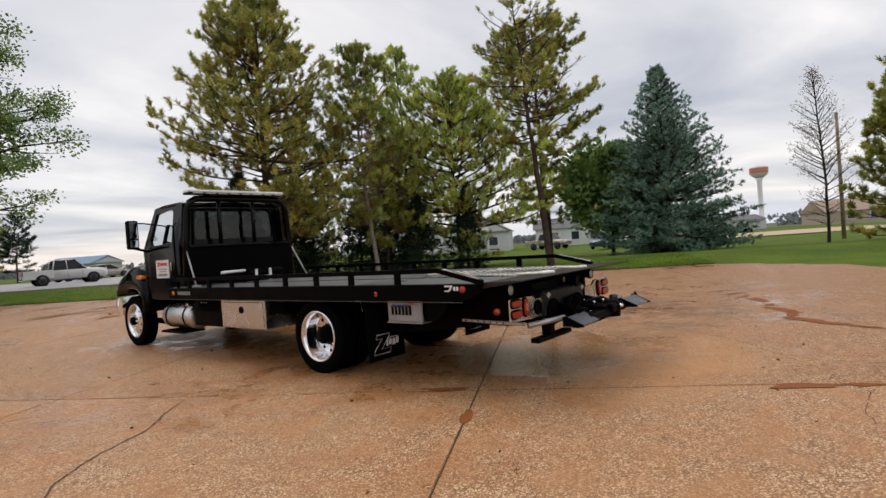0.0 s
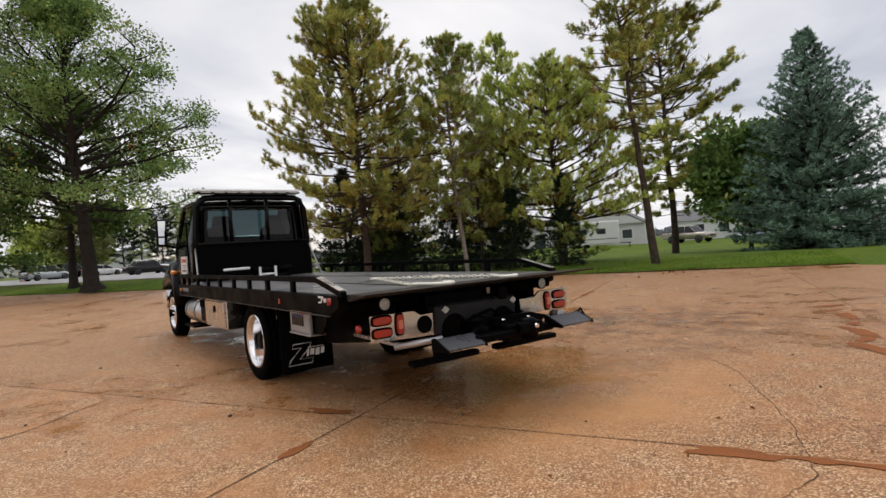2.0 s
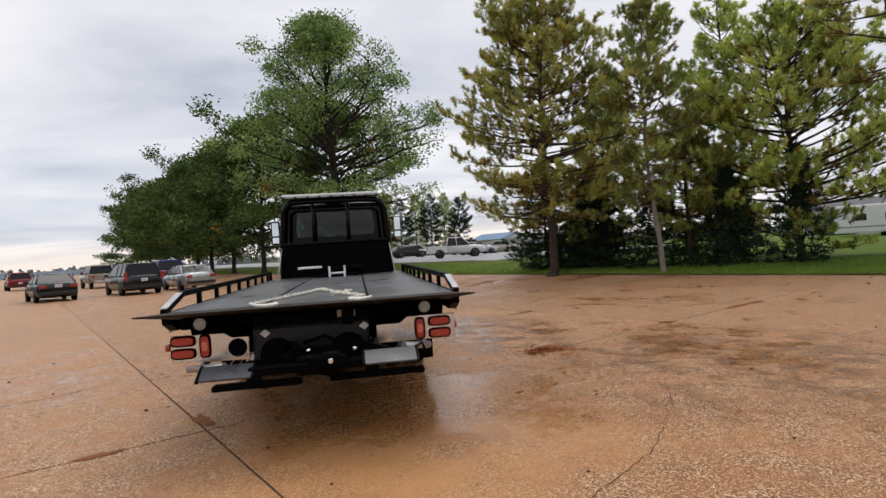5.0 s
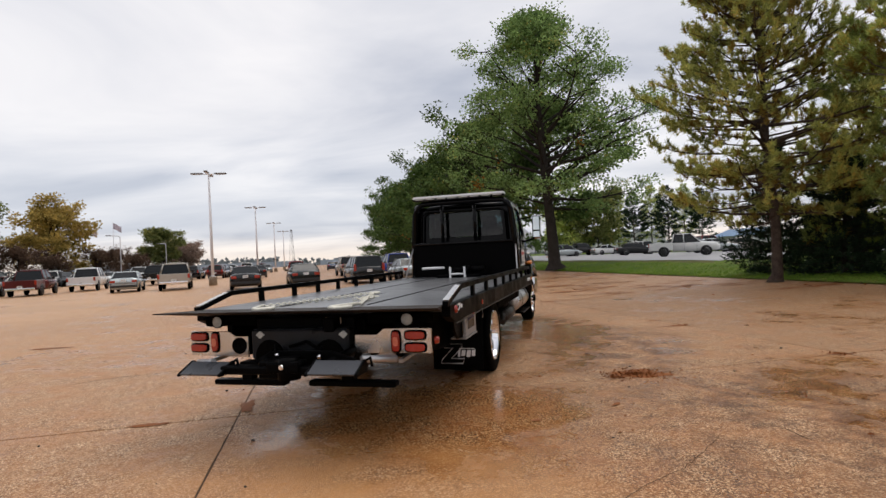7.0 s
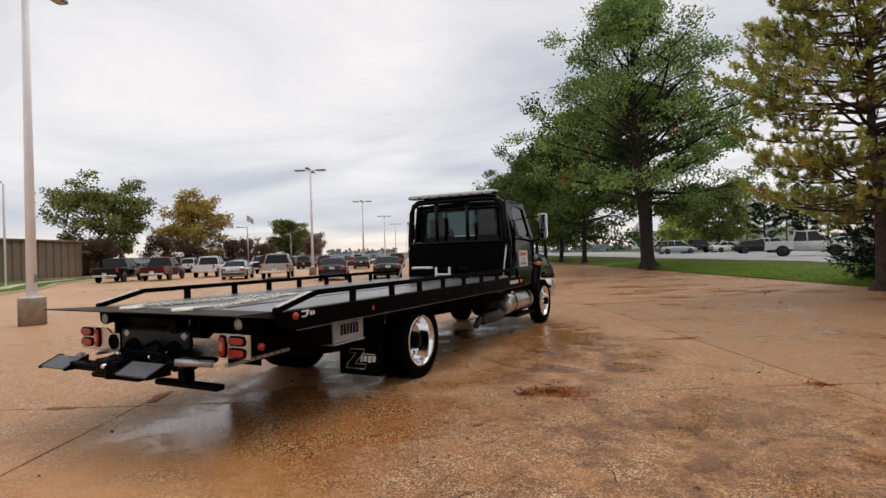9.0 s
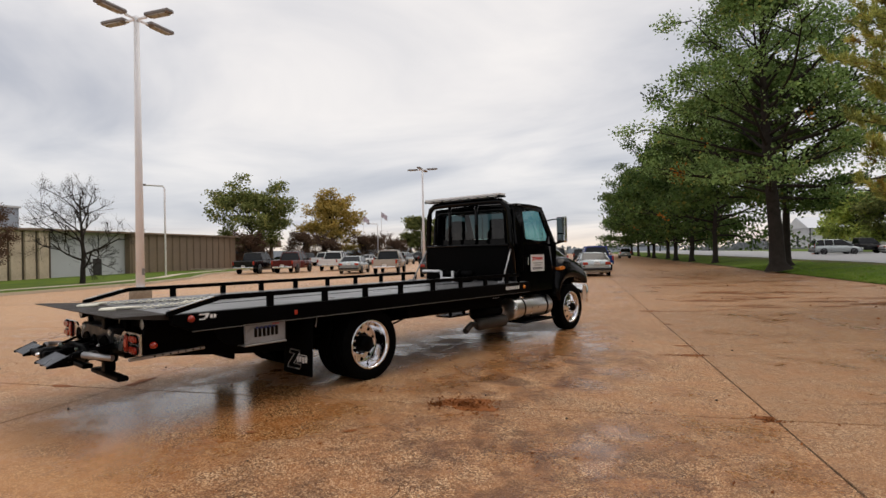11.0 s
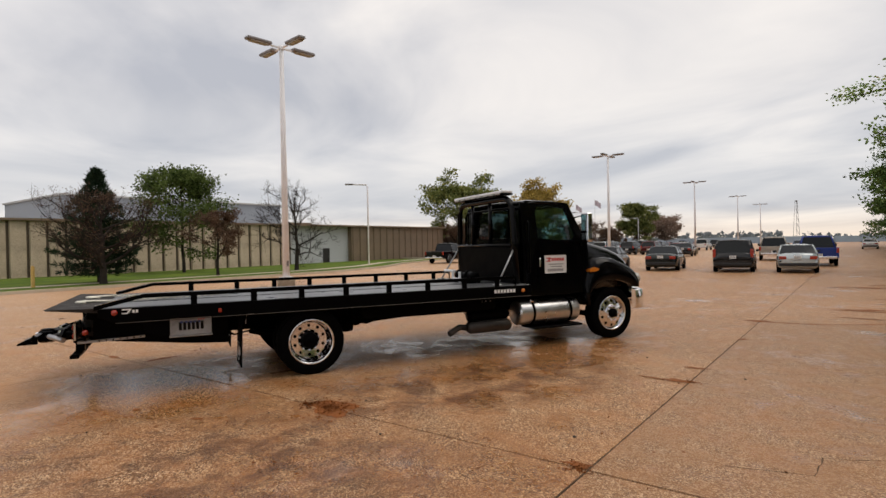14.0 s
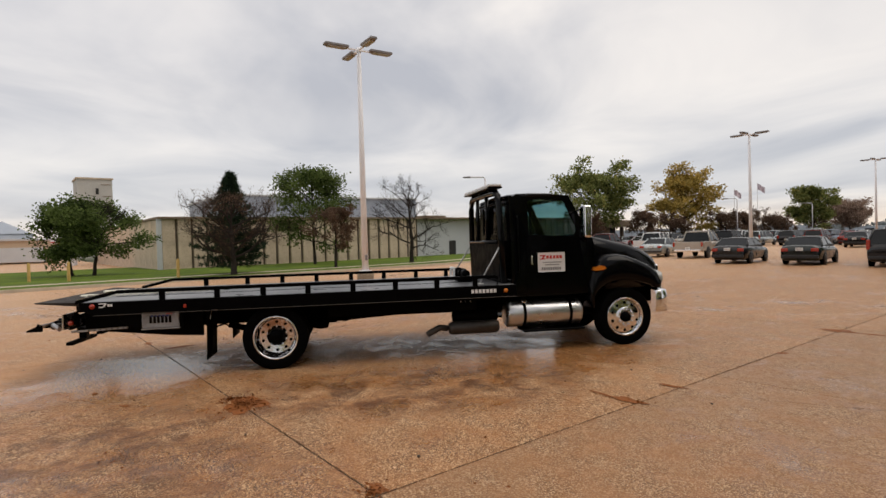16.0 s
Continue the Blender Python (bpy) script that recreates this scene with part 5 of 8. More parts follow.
# ---- trees ----
def leaf_mat(name, a, b, rough=0.6, through=0.3, c=None, cshare=0.0):
    """Foliage: each leaf its own shade between two greens, a share of them turned."""
    m = bpy.data.materials.new(name)
    m.use_nodes = True
    n, l = m.node_tree.nodes, m.node_tree.links
    p = n["Principled BSDF"]
    geo = n.new("ShaderNodeNewGeometry")
    nz = n.new("ShaderNodeTexNoise")
    nz.inputs["Scale"].default_value, nz.inputs["Detail"].default_value = 0.9, 3
    l.new(geo.outputs["Position"], nz.inputs["Vector"])
    ad = n.new("ShaderNodeMath")
    ad.operation = "MULTIPLY_ADD"
    ad.inputs[1].default_value = 0.5
    mr = n.new("ShaderNodeMapRange")
    mr.inputs["From Min"].default_value, mr.inputs["From Max"].default_value = 0.35, 0.65
    mr.inputs["To Max"].default_value = 0.6
    l.new(nz.outputs["Fac"], mr.inputs[0])
    l.new(geo.outputs["Random Per Island"], ad.inputs[0]), l.new(mr.outputs[0], ad.inputs[2])
    r = n.new("ShaderNodeValToRGB")
    r.color_ramp.elements[0].color, r.color_ramp.elements[1].color = (*a, 1), (*b, 1)
    if c:
        r.color_ramp.elements[1].position = 1 - cshare * 1.3
        e = r.color_ramp.elements.new(min(0.99, 1 - cshare * 0.5))
        e.color = (*c, 1)
    l.new(ad.outputs[0], r.inputs[0])
    l.new(r.outputs[0], p.inputs["Base Color"])
    p.inputs["Roughness"].default_value = rough
    p.inputs["Specular IOR Level"].default_value = 0.06
    tr, mx = n.new("ShaderNodeBsdfTranslucent"), n.new("ShaderNodeMixShader")
    l.new(r.outputs[0], tr.inputs[0])
    mx.inputs[0].default_value = through
    l.new(p.outputs[0], mx.inputs[1]), l.new(tr.outputs[0], mx.inputs[2])
    l.new(mx.outputs[0], n["Material Output"].inputs[0])
    return m


BARK_PINE = surf("pine_bark", (0.042, 0.030, 0.024), 0.9, var=0.5, scale=5, fine=30, bump=0.8, tint=(0.068, 0.050, 0.040), spec=0.1)
BARK_DARK = surf("oak_bark", (0.034, 0.028, 0.024), 0.9, var=0.4, scale=4, fine=25, bump=0.8, spec=0.1)
BARK_PALE = surf("pale_bark", (0.20, 0.17, 0.14), 0.85, var=0.4, scale=5, fine=30, bump=0.7)
L_PINE = leaf_mat("pine_needles", (0.040, 0.072, 0.023), (0.54, 0.63, 0.18), c=(0.66, 0.50, 0.13), cshare=0.10)
L_PINE_Y = leaf_mat("yellowing_pine_needles", (0.040, 0.064, 0.020), (0.55, 0.57, 0.165), c=(0.66, 0.50, 0.13), cshare=0.16)
L_LARCH = leaf_mat("light_green_needles", (0.062, 0.11, 0.024), (0.68, 0.78, 0.21), c=(0.72, 0.68, 0.16), cshare=0.15)
L_SPRUCE = leaf_mat("blue_spruce_needles", (0.006, 0.020, 0.013), (0.31, 0.48, 0.37), through=0.15)
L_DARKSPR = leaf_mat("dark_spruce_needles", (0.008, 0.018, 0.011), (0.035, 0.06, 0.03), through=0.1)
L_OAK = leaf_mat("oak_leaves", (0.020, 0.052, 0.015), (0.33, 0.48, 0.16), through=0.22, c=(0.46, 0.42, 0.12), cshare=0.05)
# oak leaves again, darker: the row's shade is put into their colour
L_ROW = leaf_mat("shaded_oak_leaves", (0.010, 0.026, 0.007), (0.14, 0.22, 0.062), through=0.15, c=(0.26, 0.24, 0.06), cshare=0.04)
L_ORANGE = leaf_mat("turned_orange_leaves", (0.30, 0.10, 0.015), (0.42, 0.17, 0.03))
L_GOLD = leaf_mat("golden_leaves", (0.20, 0.16, 0.05), (0.66, 0.47, 0.13))
L_GREEN = leaf_mat("locust_leaves", (0.014, 0.030, 0.008), (0.165, 0.22, 0.065))
L_RED = leaf_mat("dull_red_leaves", (0.08, 0.052, 0.036), (0.17, 0.105, 0.07))
L_LOCUST = leaf_mat("olive_locust_leaves", (0.026, 0.040, 0.012), (0.27, 0.30, 0.10), c=(0.42, 0.36, 0.11), cshare=0.12)
L_PINK = leaf_mat("dry_pale_leaves", (0.24, 0.16, 0.12), (0.38, 0.28, 0.22))


def blades(rng, centres, dirs, count, length, width, spread, quad=False):
    """Many small blades round each centre: triangles (needles) or folded quads (leaves)."""
    c = np.repeat(np.asarray(centres, float), count, 0)
    d = np.repeat(np.asarray(dirs, float), count, 0) + spread * rng.normal(size=(len(c), 3))
    d /= np.linalg.norm(d, axis=1, keepdims=True) + 1e-9
    s = np.cross(d, rng.normal(size=d.shape))
    s /= np.linalg.norm(s, axis=1, keepdims=True) + 1e-9
    ln = length * rng.uniform(0.65, 1.25, (len(c), 1))
    wd = width * rng.uniform(0.7, 1.2, (len(c), 1))
    if quad:
        v = np.stack([c, c + d * ln * 0.5 + s * wd, c + d * ln, c + d * ln * 0.5 - s * wd], 1)
        return v.reshape(-1, 3), np.arange(len(v) * 4).reshape(-1, 4)
    v = np.stack([c - s * wd * 0.5, c + s * wd * 0.5, c + d * ln], 1)
    return v.reshape(-1, 3), np.arange(len(v) * 3).reshape(-1, 3)


def foliage(name, v, f, material, parent):
    me = bpy.data.meshes.new(name)
    me.vertices.add(len(v))
    me.vertices.foreach_set("co", v.astype(np.float32).ravel())
    k = f.shape[1]
    me.loops.add(f.size)
    me.loops.foreach_set("vertex_index", f.astype(np.int32).ravel())
    me.polygons.add(len(f))
    me.polygons.foreach_set("loop_start", np.arange(0, f.size, k, dtype=np.int32))
    me.update(calc_edges=True)
    me.materials.append(material)
    ob = new(name, me)
    ob.parent = parent
    return ob


def trunk_line(rng, h, lean=(0, 0), wob=0.012, n=12):
    pts, off = [], Vector((0, 0, 0))
    for i in range(n):
        t = i / (n - 1)
        off += Vector((rng.normal() * wob * h * 0.4, rng.normal() * wob * h * 0.4, 0))
        pts.append(Vector((lean[0] * t, lean[1] * t, t * h)) + off)
    return pts


def on_line(pts, t):
    x = t * (len(pts) - 1)
    i = min(int(x), len(pts) - 2)
    return pts[i].lerp(pts[i + 1], x - i)


def tapered(bm, pts, r0, r1, seg, flare=0.0):
    rr = []
    for i in range(len(pts)):
        t = i / (len(pts) - 1)
        rr.append(r0 + (r1 - r0) * t + flare * max(0, 1 - t * len(pts) / 1.2))
    rings = []
    for i, p in enumerate(pts):
        d = (pts[min(i + 1, len(pts) - 1)] - pts[max(i - 1, 0)]).normalized()
        s = d.cross(Vector((0.3, 1, 0.1))).normalized()
        w = s.cross(d)
        rings.append([bm.verts.new(p + rr[i] * (math.cos(2 * math.pi * j / seg) * s + math.sin(2 * math.pi * j / seg) * w)) for j in range(seg)])
    for a, b in zip(rings, rings[1:]):
        for j in range(seg):
            bm.faces.new((a[j], a[(j + 1) % seg], b[(j + 1) % seg], b[j])).smooth = True


def conifer(x, y, z, h, spread, clear, seed, needles, label, name="pine_tree", bark=None, lean=(0, 0), profile=None, rise=(0.05, 0.9), step=0.55,
            per=5, tufts=1.0, nlen=0.2, nwid=0.026, ncount=16, puff=0.05, droop=0.0, rad=None, dead=0.3, fan=0.45, tstep=0.18, skip=0.2, spread_n=0.75, even=False):
    """A pine, larch or spruce: a straight trunk, whorls of limbs, twigs with tufts of needles."""
    rng = np.random.default_rng(seed)
    t = thing(name, label, "tree", pose(x, y, z, 0, 0, 0))
    line = trunk_line(rng, h, lean)
    rad = rad or h * 0.014
    bm = bmesh.new()
    tapered(bm, [Vector((0, 0, -0.3))] + line, rad, 0.015, 9, rad * 0.7)
    part("trunk", bm, bark or BARK_PINE, t, smooth=True)
    profile = profile or (lambda q: (0.55 + 0.45 * min(1, q / 0.25)) * (1 - q) ** 0.75)
    bm = bmesh.new()
    cs, ds = [], []
    zz = clear * h
    while zz < h * 0.985:
        q = (zz / h - clear) / (1 - clear)
        n = max(3, int(per * rng.uniform(0.7, 1.2)))
        a0 = rng.uniform(0, 6.28)
        for k in range(n):
            a = a0 + 6.283 * k / n + rng.normal() * 0.25
            if rng.uniform() < skip:
                continue
            L = spread * profile(q) * (rng.uniform(0.82, 1.06) if even else rng.uniform(0.6, 1.12))
            if L < 0.12:
                L = 0.12
            r0 = rise[0] + (rise[1] - rise[0]) * q + rng.normal() * 0.08
            base = on_line(line, min(1, zz / h + rng.normal() * 0.006))
            pts = [base]
            d = Vector((math.cos(a), math.sin(a), r0 - droop * (1 - q)))
            for i in range(3):
                pts.append(pts[-1] + d.normalized() * L / 3)
                d.z += 0.12 + droop * 0.2
                d.x += rng.normal() * 0.07
                d.y += rng.normal() * 0.07
            tapered(bm, pts, 0.010 + 0.011 * L, 0.006, 4)
            # side twigs fan out from the limb, tufts along each twig
            s0 = dead if L > 1.2 else 0.12
            m = max(3, int(L * 4.2 * tufts))
            for i in range(m):
                s = s0 + (1 - s0) * (i + rng.uniform()) / m
                p = on_line(pts, min(1, s))
                dirn = (pts[-1] - pts[-2]).normalized()
                side = Vector((-math.sin(a), math.cos(a), 0)) * (1 if i % 2 else -1)
                tw = (dirn * rng.uniform(0.4, 1.0) + side * rng.uniform(0.35, 1.0) + Vector((0, 0, rng.uniform(-0.15, 0.4)))).normalized()
                tl = max(0.10, min(1.1, fan * L * (1.08 - 0.75 * s) * rng.uniform(0.55, 1.2)))
                if tl > 0.25:
                    tapered(bm, [p, p + tw * tl], 0.009, 0.004, 3)
                kk = max(1, int(tl / tstep))
                for j in range(kk):
                    q_ = p + tw * tl * (j + 1) / kk + Vector(rng.normal(size=3) * 0.035)
                    cs.append(q_)
                    ds.append((tw * 0.8 + Vector((0, 0, 0.35))).normalized())
            cs.append(pts[-1])
            ds.append((pts[-1] - pts[-2]).normalized())
        zz += step * rng.uniform(0.75, 1.25) * (1 - 0.35 * q)
    part("limb_frame", bm, bark or BARK_PINE, t)
    v, f = blades(rng, cs, ds, ncount, nlen, nwid, spread_n)
    v += np.repeat(rng.normal(size=(len(f), 3)) * puff, 3, 0)
    foliage("crown", v, f, needles, t)
    return t


def broadleaf(x, y, z, h, spread, clear, seed, leaves, label, bark=None, name="tree", limbs=9, leaf=0.12, lean=(0, 0), count=5, dens=1.0, rad=None,
              orange=0, up=0.75, bare=False, depth=3, shape=None):
    """A spreading tree: a forked trunk, limbs and twigs, and a loose crown of single leaves."""
    rng = np.random.default_rng(seed)
    t = thing(name, label, "tree", pose(x, y, z))
    rad = rad or h * 0.018
    line = trunk_line(rng, h * 0.8, lean, 0.018)
    bm = bmesh.new()
    tapered(bm, [Vector((0, 0, -0.3))] + line, rad, rad * 0.15, 10, rad * 0.9)
    part("trunk", bm, bark or BARK_DARK, t, smooth=True)
    bm = bmesh.new()
    cs, ds = [], []

    def grow(p, d, L, r, lev):
        pts = [p]
        n = 4 if lev > 1 else 2
        for i in range(n):
            d = (d + Vector((rng.normal() * 0.16, rng.normal() * 0.16, 0.06 + rng.normal() * 0.1))).normalized()
            pts.append(pts[-1] + d * L / n)
        if lev or bare or rng.uniform() < 0.3:
            tapered(bm, pts if lev > 1 else [pts[0], pts[-1]], r, r * 0.45, 5 if lev > 2 else 3)
        if lev == 0:
            for i in range(count):
                s = (i + 0.5) / count
                cs.append(on_line(pts, s) + Vector(rng.normal(size=3) * 0.06))
                ds.append(d)
            return
        for i in range(4 if lev > 1 else 5):
            s = rng.uniform(0.35, 1.0)
            q = Vector(rng.normal(size=3))
            nd = (d * 0.75 + q * 0.55 + Vector((0, 0, 0.12))).normalized()
            grow(on_line(pts, s), nd, L * rng.uniform(0.42, 0.72), r * 0.5, lev - 1)

    for k in range(limbs):
        s = clear + (0.98 - clear) * (k + rng.uniform(0, 0.8)) / limbs
        q = (s - clear) / (1 - clear)
        a = k * 2.4 + rng.normal() * 0.3
        w = shape(q) if shape else math.sin(math.pi * min(1, 0.28 + 0.72 * q)) ** 0.7
        L = spread * max(0.25, w) * rng.uniform(0.75, 1.15) * 0.62
        rise_ = 0.25 + up * q + rng.normal() * 0.1
        grow(on_line(line, min(1, s)), Vector((math.cos(a), math.sin(a), rise_)).normalized(), L, max(0.02, min(rad * 0.42, 0.15) * (1 - 0.5 * q)), depth)
    part("limb_frame", bm, bark or BARK_DARK, t)
    if not bare:
        n = max(1, int(9 * dens))
        v, f = blades(rng, cs, ds, n, leaf, leaf * 0.42, 1.4, quad=True)
        v += np.repeat(rng.normal(size=(len(f), 3)) * leaf * 0.8, 4, 0)
        ob = foliage("crown", v, f, leaves, t)
        if orange:
            i = min(range(len(cs)), key=lambda k: cs[k].z + 0.35 * cs[k].x + 0.25 * cs[k].y)
            low = sorted(cs, key=lambda c: (c - cs[i]).length)[:orange]
            v, f = blades(rng, low, [Vector((0, 0, -1))] * len(low), 9, leaf, leaf * 0.45, 1.4, quad=True)
            v += np.repeat(rng.normal(size=(len(f), 3)) * leaf * 1.5, 4, 0)
            tagged(foliage("turned_leaves", v, f, L_ORANGE, t), label="spray of orange autumn leaves")
    return t


def cone(q):
    return max(0.03, (1 - q) ** 0.9) * (0.75 + 0.25 * min(1, q / 0.12))


def pine(x, y, z, h, spread, clear, seed, needles, label, profile, inner=None, lean=(0, 0), bark=None, rad=None, step=0.52, per=5, skip=0.12, rise=(-0.12, 0.75),
         shoots=4, ncount=18, nlen=0.2, nwid=0.034, dead=0.30, lump=0.55, subs=3.4, bend=0.0, gap=-0.28):
    """An old pine: uneven limbs with upturned ends, and needles in separate brush-like tufts on the shoots."""
    rng = np.random.default_rng(seed)
    t = thing("pine_tree", label, "tree", pose(x, y, z))
    line = trunk_line(rng, h, lean, 0.008)
    line = [p + Vector((bend * math.sin(math.pi * i / 11), 0, 0)) for i, p in enumerate(line)]
    rad = rad or h * 0.014
    bm = bmesh.new()
    tapered(bm, [Vector((0, 0, -0.4))] + line, rad, 0.02, 10, rad * 0.6)
    part("trunk", bm, bark or BARK_PINE, t, smooth=True)
    bm = bmesh.new()
    outer, inside = ([], []), ([], [])
    zz = clear * h
    while zz < h * 0.985:
        q = (zz / h - clear) / (1 - clear)
        a0 = rng.uniform(0, 6.28)
        n = max(3, int(per * rng.uniform(0.7, 1.25)))
        for k in range(n):
            if rng.uniform() < skip:
                continue
            a = a0 + 6.283 * k / n + rng.normal() * 0.3
            lobe = 1 + lump * noise.noise(Vector((math.cos(a) * 1.3 + seed, math.sin(a) * 1.3, zz * 0.45)))
            L = max(0.25, spread * profile(q) * lobe * rng.uniform(0.62, 1.08))
            p = on_line(line, min(1, zz / h + rng.normal() * 0.012))
            d = Vector((math.cos(a), math.sin(a), rise[0] + (rise[1] - rise[0]) * q + rng.normal() * 0.13))
            pts = [p]
            for i in range(5):
                pts.append(pts[-1] + d.normalized() * L / 5)
                d += Vector((rng.normal() * 0.10, rng.normal() * 0.10, 0.02 + 0.07 * i + rng.normal() * 0.05))
            tapered(bm, pts, 0.012 + 0.012 * L, 0.007, 5)
            m = max(2, int(L * subs))
            s0 = dead if L > 1.3 else 0.2
            for i in range(m):
                s = s0 + (1 - s0) * (i + rng.uniform(0.1, 0.9)) / m
                b_ = on_line(pts, min(1, s))
                along = (on_line(pts, min(1, s + 0.15)) - on_line(pts, max(0, s - 0.15))).normalized()
                side = Vector((-math.sin(a), math.cos(a), 0)) * (1 if i % 2 else -1)
                tw = (along * rng.uniform(0.5, 1.0) + side * rng.uniform(0.4, 1.0) + Vector((0, 0, rng.uniform(-0.12, 0.25)))).normalized()
                tl = max(0.2, min(1.5, 0.42 * L * (1.12 - 0.8 * s) * rng.uniform(0.6, 1.2)))
                tapered(bm, [b_, b_ + tw * tl], 0.010, 0.005, 3)
                if noise.noise(Vector((b_.x * 0.5 + seed, b_.y * 0.5, b_.z * 0.7))) < gap:
                    continue
                for j in range(shoots):
                    e = b_ + tw * tl * (0.35 + 0.65 * (j + 1) / shoots) + Vector(rng.normal(size=3) * 0.07)
                    up = (tw * 0.55 + Vector((0, 0, 0.75)) + Vector(rng.normal(size=3) * 0.25)).normalized()
                    into = inside if inner is not None and (s < 0.55 and rng.uniform() < 0.5 or rng.uniform() < 0.05) else outer
                    for g in (0.0, 0.11):
                        into[0].append(e + up * g)
                        into[1].append(up)
            for g in (0.0, 0.12):
                outer[0].append(pts[-1] + d.normalized() * g)
                outer[1].append((d.normalized() + Vector((0, 0, 0.5))).normalized())
        zz += step * rng.uniform(0.6, 1.4) * (1 - 0.35 * q)
    part("limb_frame", bm, bark or BARK_PINE, t)
    for (cs, ds), mat, nm in ((outer, needles, "crown"), (inside, inner, "turned_needles")):
        if cs:
            v, f = blades(rng, cs, ds, ncount, nlen, nwid, 0.62)
            ob = foliage(nm, v, f, mat, t)
            if nm != "crown":
                tagged(ob, label="yellow-brown dying inner needles")
    return t


def oak(x, y, z, h, spread, clear, seed, leaves, label, profile, limbs=40, leaf=0.19, rad=None, lean=(0, 0), per=26, subs=7, clump=0.34, orange=0, bark=None, top=0.9, rise=(0.0, 1.5), lump=0.5, name="tree"):
    """A single-leadered broadleaf tree: arching limbs, each branch ending in a flattened clump of leaves with sky between the clumps."""
    rng = np.random.default_rng(seed)
    t = thing(name, label, "tree", pose(x, y, z))
    rad = rad or h * 0.018
    line = trunk_line(rng, h * top, lean, 0.010)
    bm = bmesh.new()
    tapered(bm, [Vector((0, 0, -0.4))] + line, rad, rad * 0.08, 12, rad * 0.7)
    part("trunk", bm, bark or BARK_DARK, t, smooth=True)
    bm = bmesh.new()
    cs, ds = [], []
    for k in range(limbs):
        s = clear + (1 - clear) * (k + rng.uniform(0, 0.9)) / limbs
        q = (s - clear) / (1 - clear)
        a = k * 2.39996 + rng.normal() * 0.35
        lobe = 1 + lump * noise.noise(Vector((math.cos(a) * 1.2 + seed * 1.7, math.sin(a) * 1.2, s * h * 0.22)))
        L = max(0.6, spread * profile(q) * lobe * rng.uniform(0.66, 1.08))
        p = on_line(line, min(1, s * 0.93))
        d = Vector((math.cos(a), math.sin(a), rise[0] + (rise[1] - rise[0]) * q + rng.normal() * 0.12))
        pts = [p]
        for i in range(6):
            pts.append(pts[-1] + d.normalized() * L / 6)
            d += Vector((rng.normal() * 0.12, rng.normal() * 0.12, 0.03 + rng.normal() * 0.09))
        r0 = min(rad * 0.4, 0.02 + 0.014 * L)
        tapered(bm, pts, r0, 0.012, 6)
        ends = [(pts[-1], d.normalized())]
        m = max(3, int(subs * (0.55 + 0.45 * L / spread)))
        for i in range(m):
            u = 0.28 + 0.72 * (i + rng.uniform(0.1, 0.9)) / m
            b_ = on_line(pts, min(1, u))
            al = (on_line(pts, min(1, u + 0.15)) - on_line(pts, max(0, u - 0.15))).normalized()
            side = al.cross(Vector((0, 0, 1))).normalized() * (1 if i % 2 else -1)
            tw = (al * rng.uniform(0.4, 0.9) + side * rng.uniform(0.5, 1.0) + Vector((0, 0, rng.uniform(-0.2, 0.45)))).normalized()
            tl = L * rng.uniform(0.22, 0.42) * (1.15 - 0.6 * u)
            mid_ = b_ + tw * tl * 0.5 + Vector(rng.normal(size=3) * 0.08)
            e = b_ + tw * tl
            tapered(bm, [b_, mid_, e], r0 * 0.35, 0.008, 4)
            ends.append((e, tw))
            for j in range(3):
                w = (tw * 0.6 + Vector(rng.normal(size=3)) * 0.55 + Vector((0, 0, 0.15))).normalized()
                g = (b_ if j == 2 else mid_).lerp(e, rng.uniform(0.2, 0.9))
                f_ = g + w * rng.uniform(0.3, 0.75)
                tapered(bm, [g, f_], 0.010, 0.005, 3)
                ends.append((f_, w))
        for e, w in ends:
            k_ = noise.noise(Vector((e.x * 0.42 + seed, e.y * 0.42, e.z * 0.55)))
            n = int(per * rng.uniform(0.6, 1.3) * min(1.35, max(0.0, 1.0 + 3.2 * k_)))
            off = np.clip(rng.normal(size=(n, 3)), -1.7, 1.7) * np.array((clump, clump, clump * 0.5))
            for o in off:
                cs.append((e.x + o[0], e.y + o[1], e.z + o[2]))
                ds.append((w.x + o[0], w.y + o[1], w.z * 0.3 + o[2] - 0.1))
    part("limb_frame", bm, bark or BARK_DARK, t)
    cs, ds = np.asarray(cs), np.asarray(ds)
    turned = np.zeros(len(cs), bool)
    if orange:
        for ox, oy, oz in orange:
            turned |= ((cs - np.array((ox, oy, oz))) ** 2).sum(1) < 0.55 ** 2
    for pick, mat, nm in ((~turned, leaves, "crown"), (turned, L_ORANGE, "turned_leaves")):
        if pick.any():
            v, f = blades(rng, cs[pick], ds[pick], 1, leaf, leaf * 0.36, 0.7, quad=True)
            ob = foliage(nm, v, f, mat, t)
            if nm != "crown":
                tagged(ob, label="spray of orange autumn leaves")
    return t


PINE_L = "tall old pine with yellowing inner needles on the grass verge"
L_OCHRE = leaf_mat("dying_inner_needles", (0.10, 0.075, 0.02), (0.36, 0.25, 0.06), through=0.25)


def old(q):
    """A broad, rounded, uneven crown."""
    return (0.50 + 0.50 * min(1, max(0.0, q) / 0.2)) * max(0.05, 1 - max(0.0, q) ** 2.2) ** 0.8


def broad(q):
    """A wide cone, fullest near its foot."""
    return (0.68 + 0.32 * min(1, max(0.0, q) / 0.12)) * max(0.03, 1 - max(0.0, q)) ** 0.66


def full(q):
    """Broad to two thirds of its height, then a blunt point."""
    return (0.75 + 0.25 * min(1, max(0.0, q) / 0.15)) * max(0.06, 1 - max(0.0, q) ** 1.5) ** 0.85


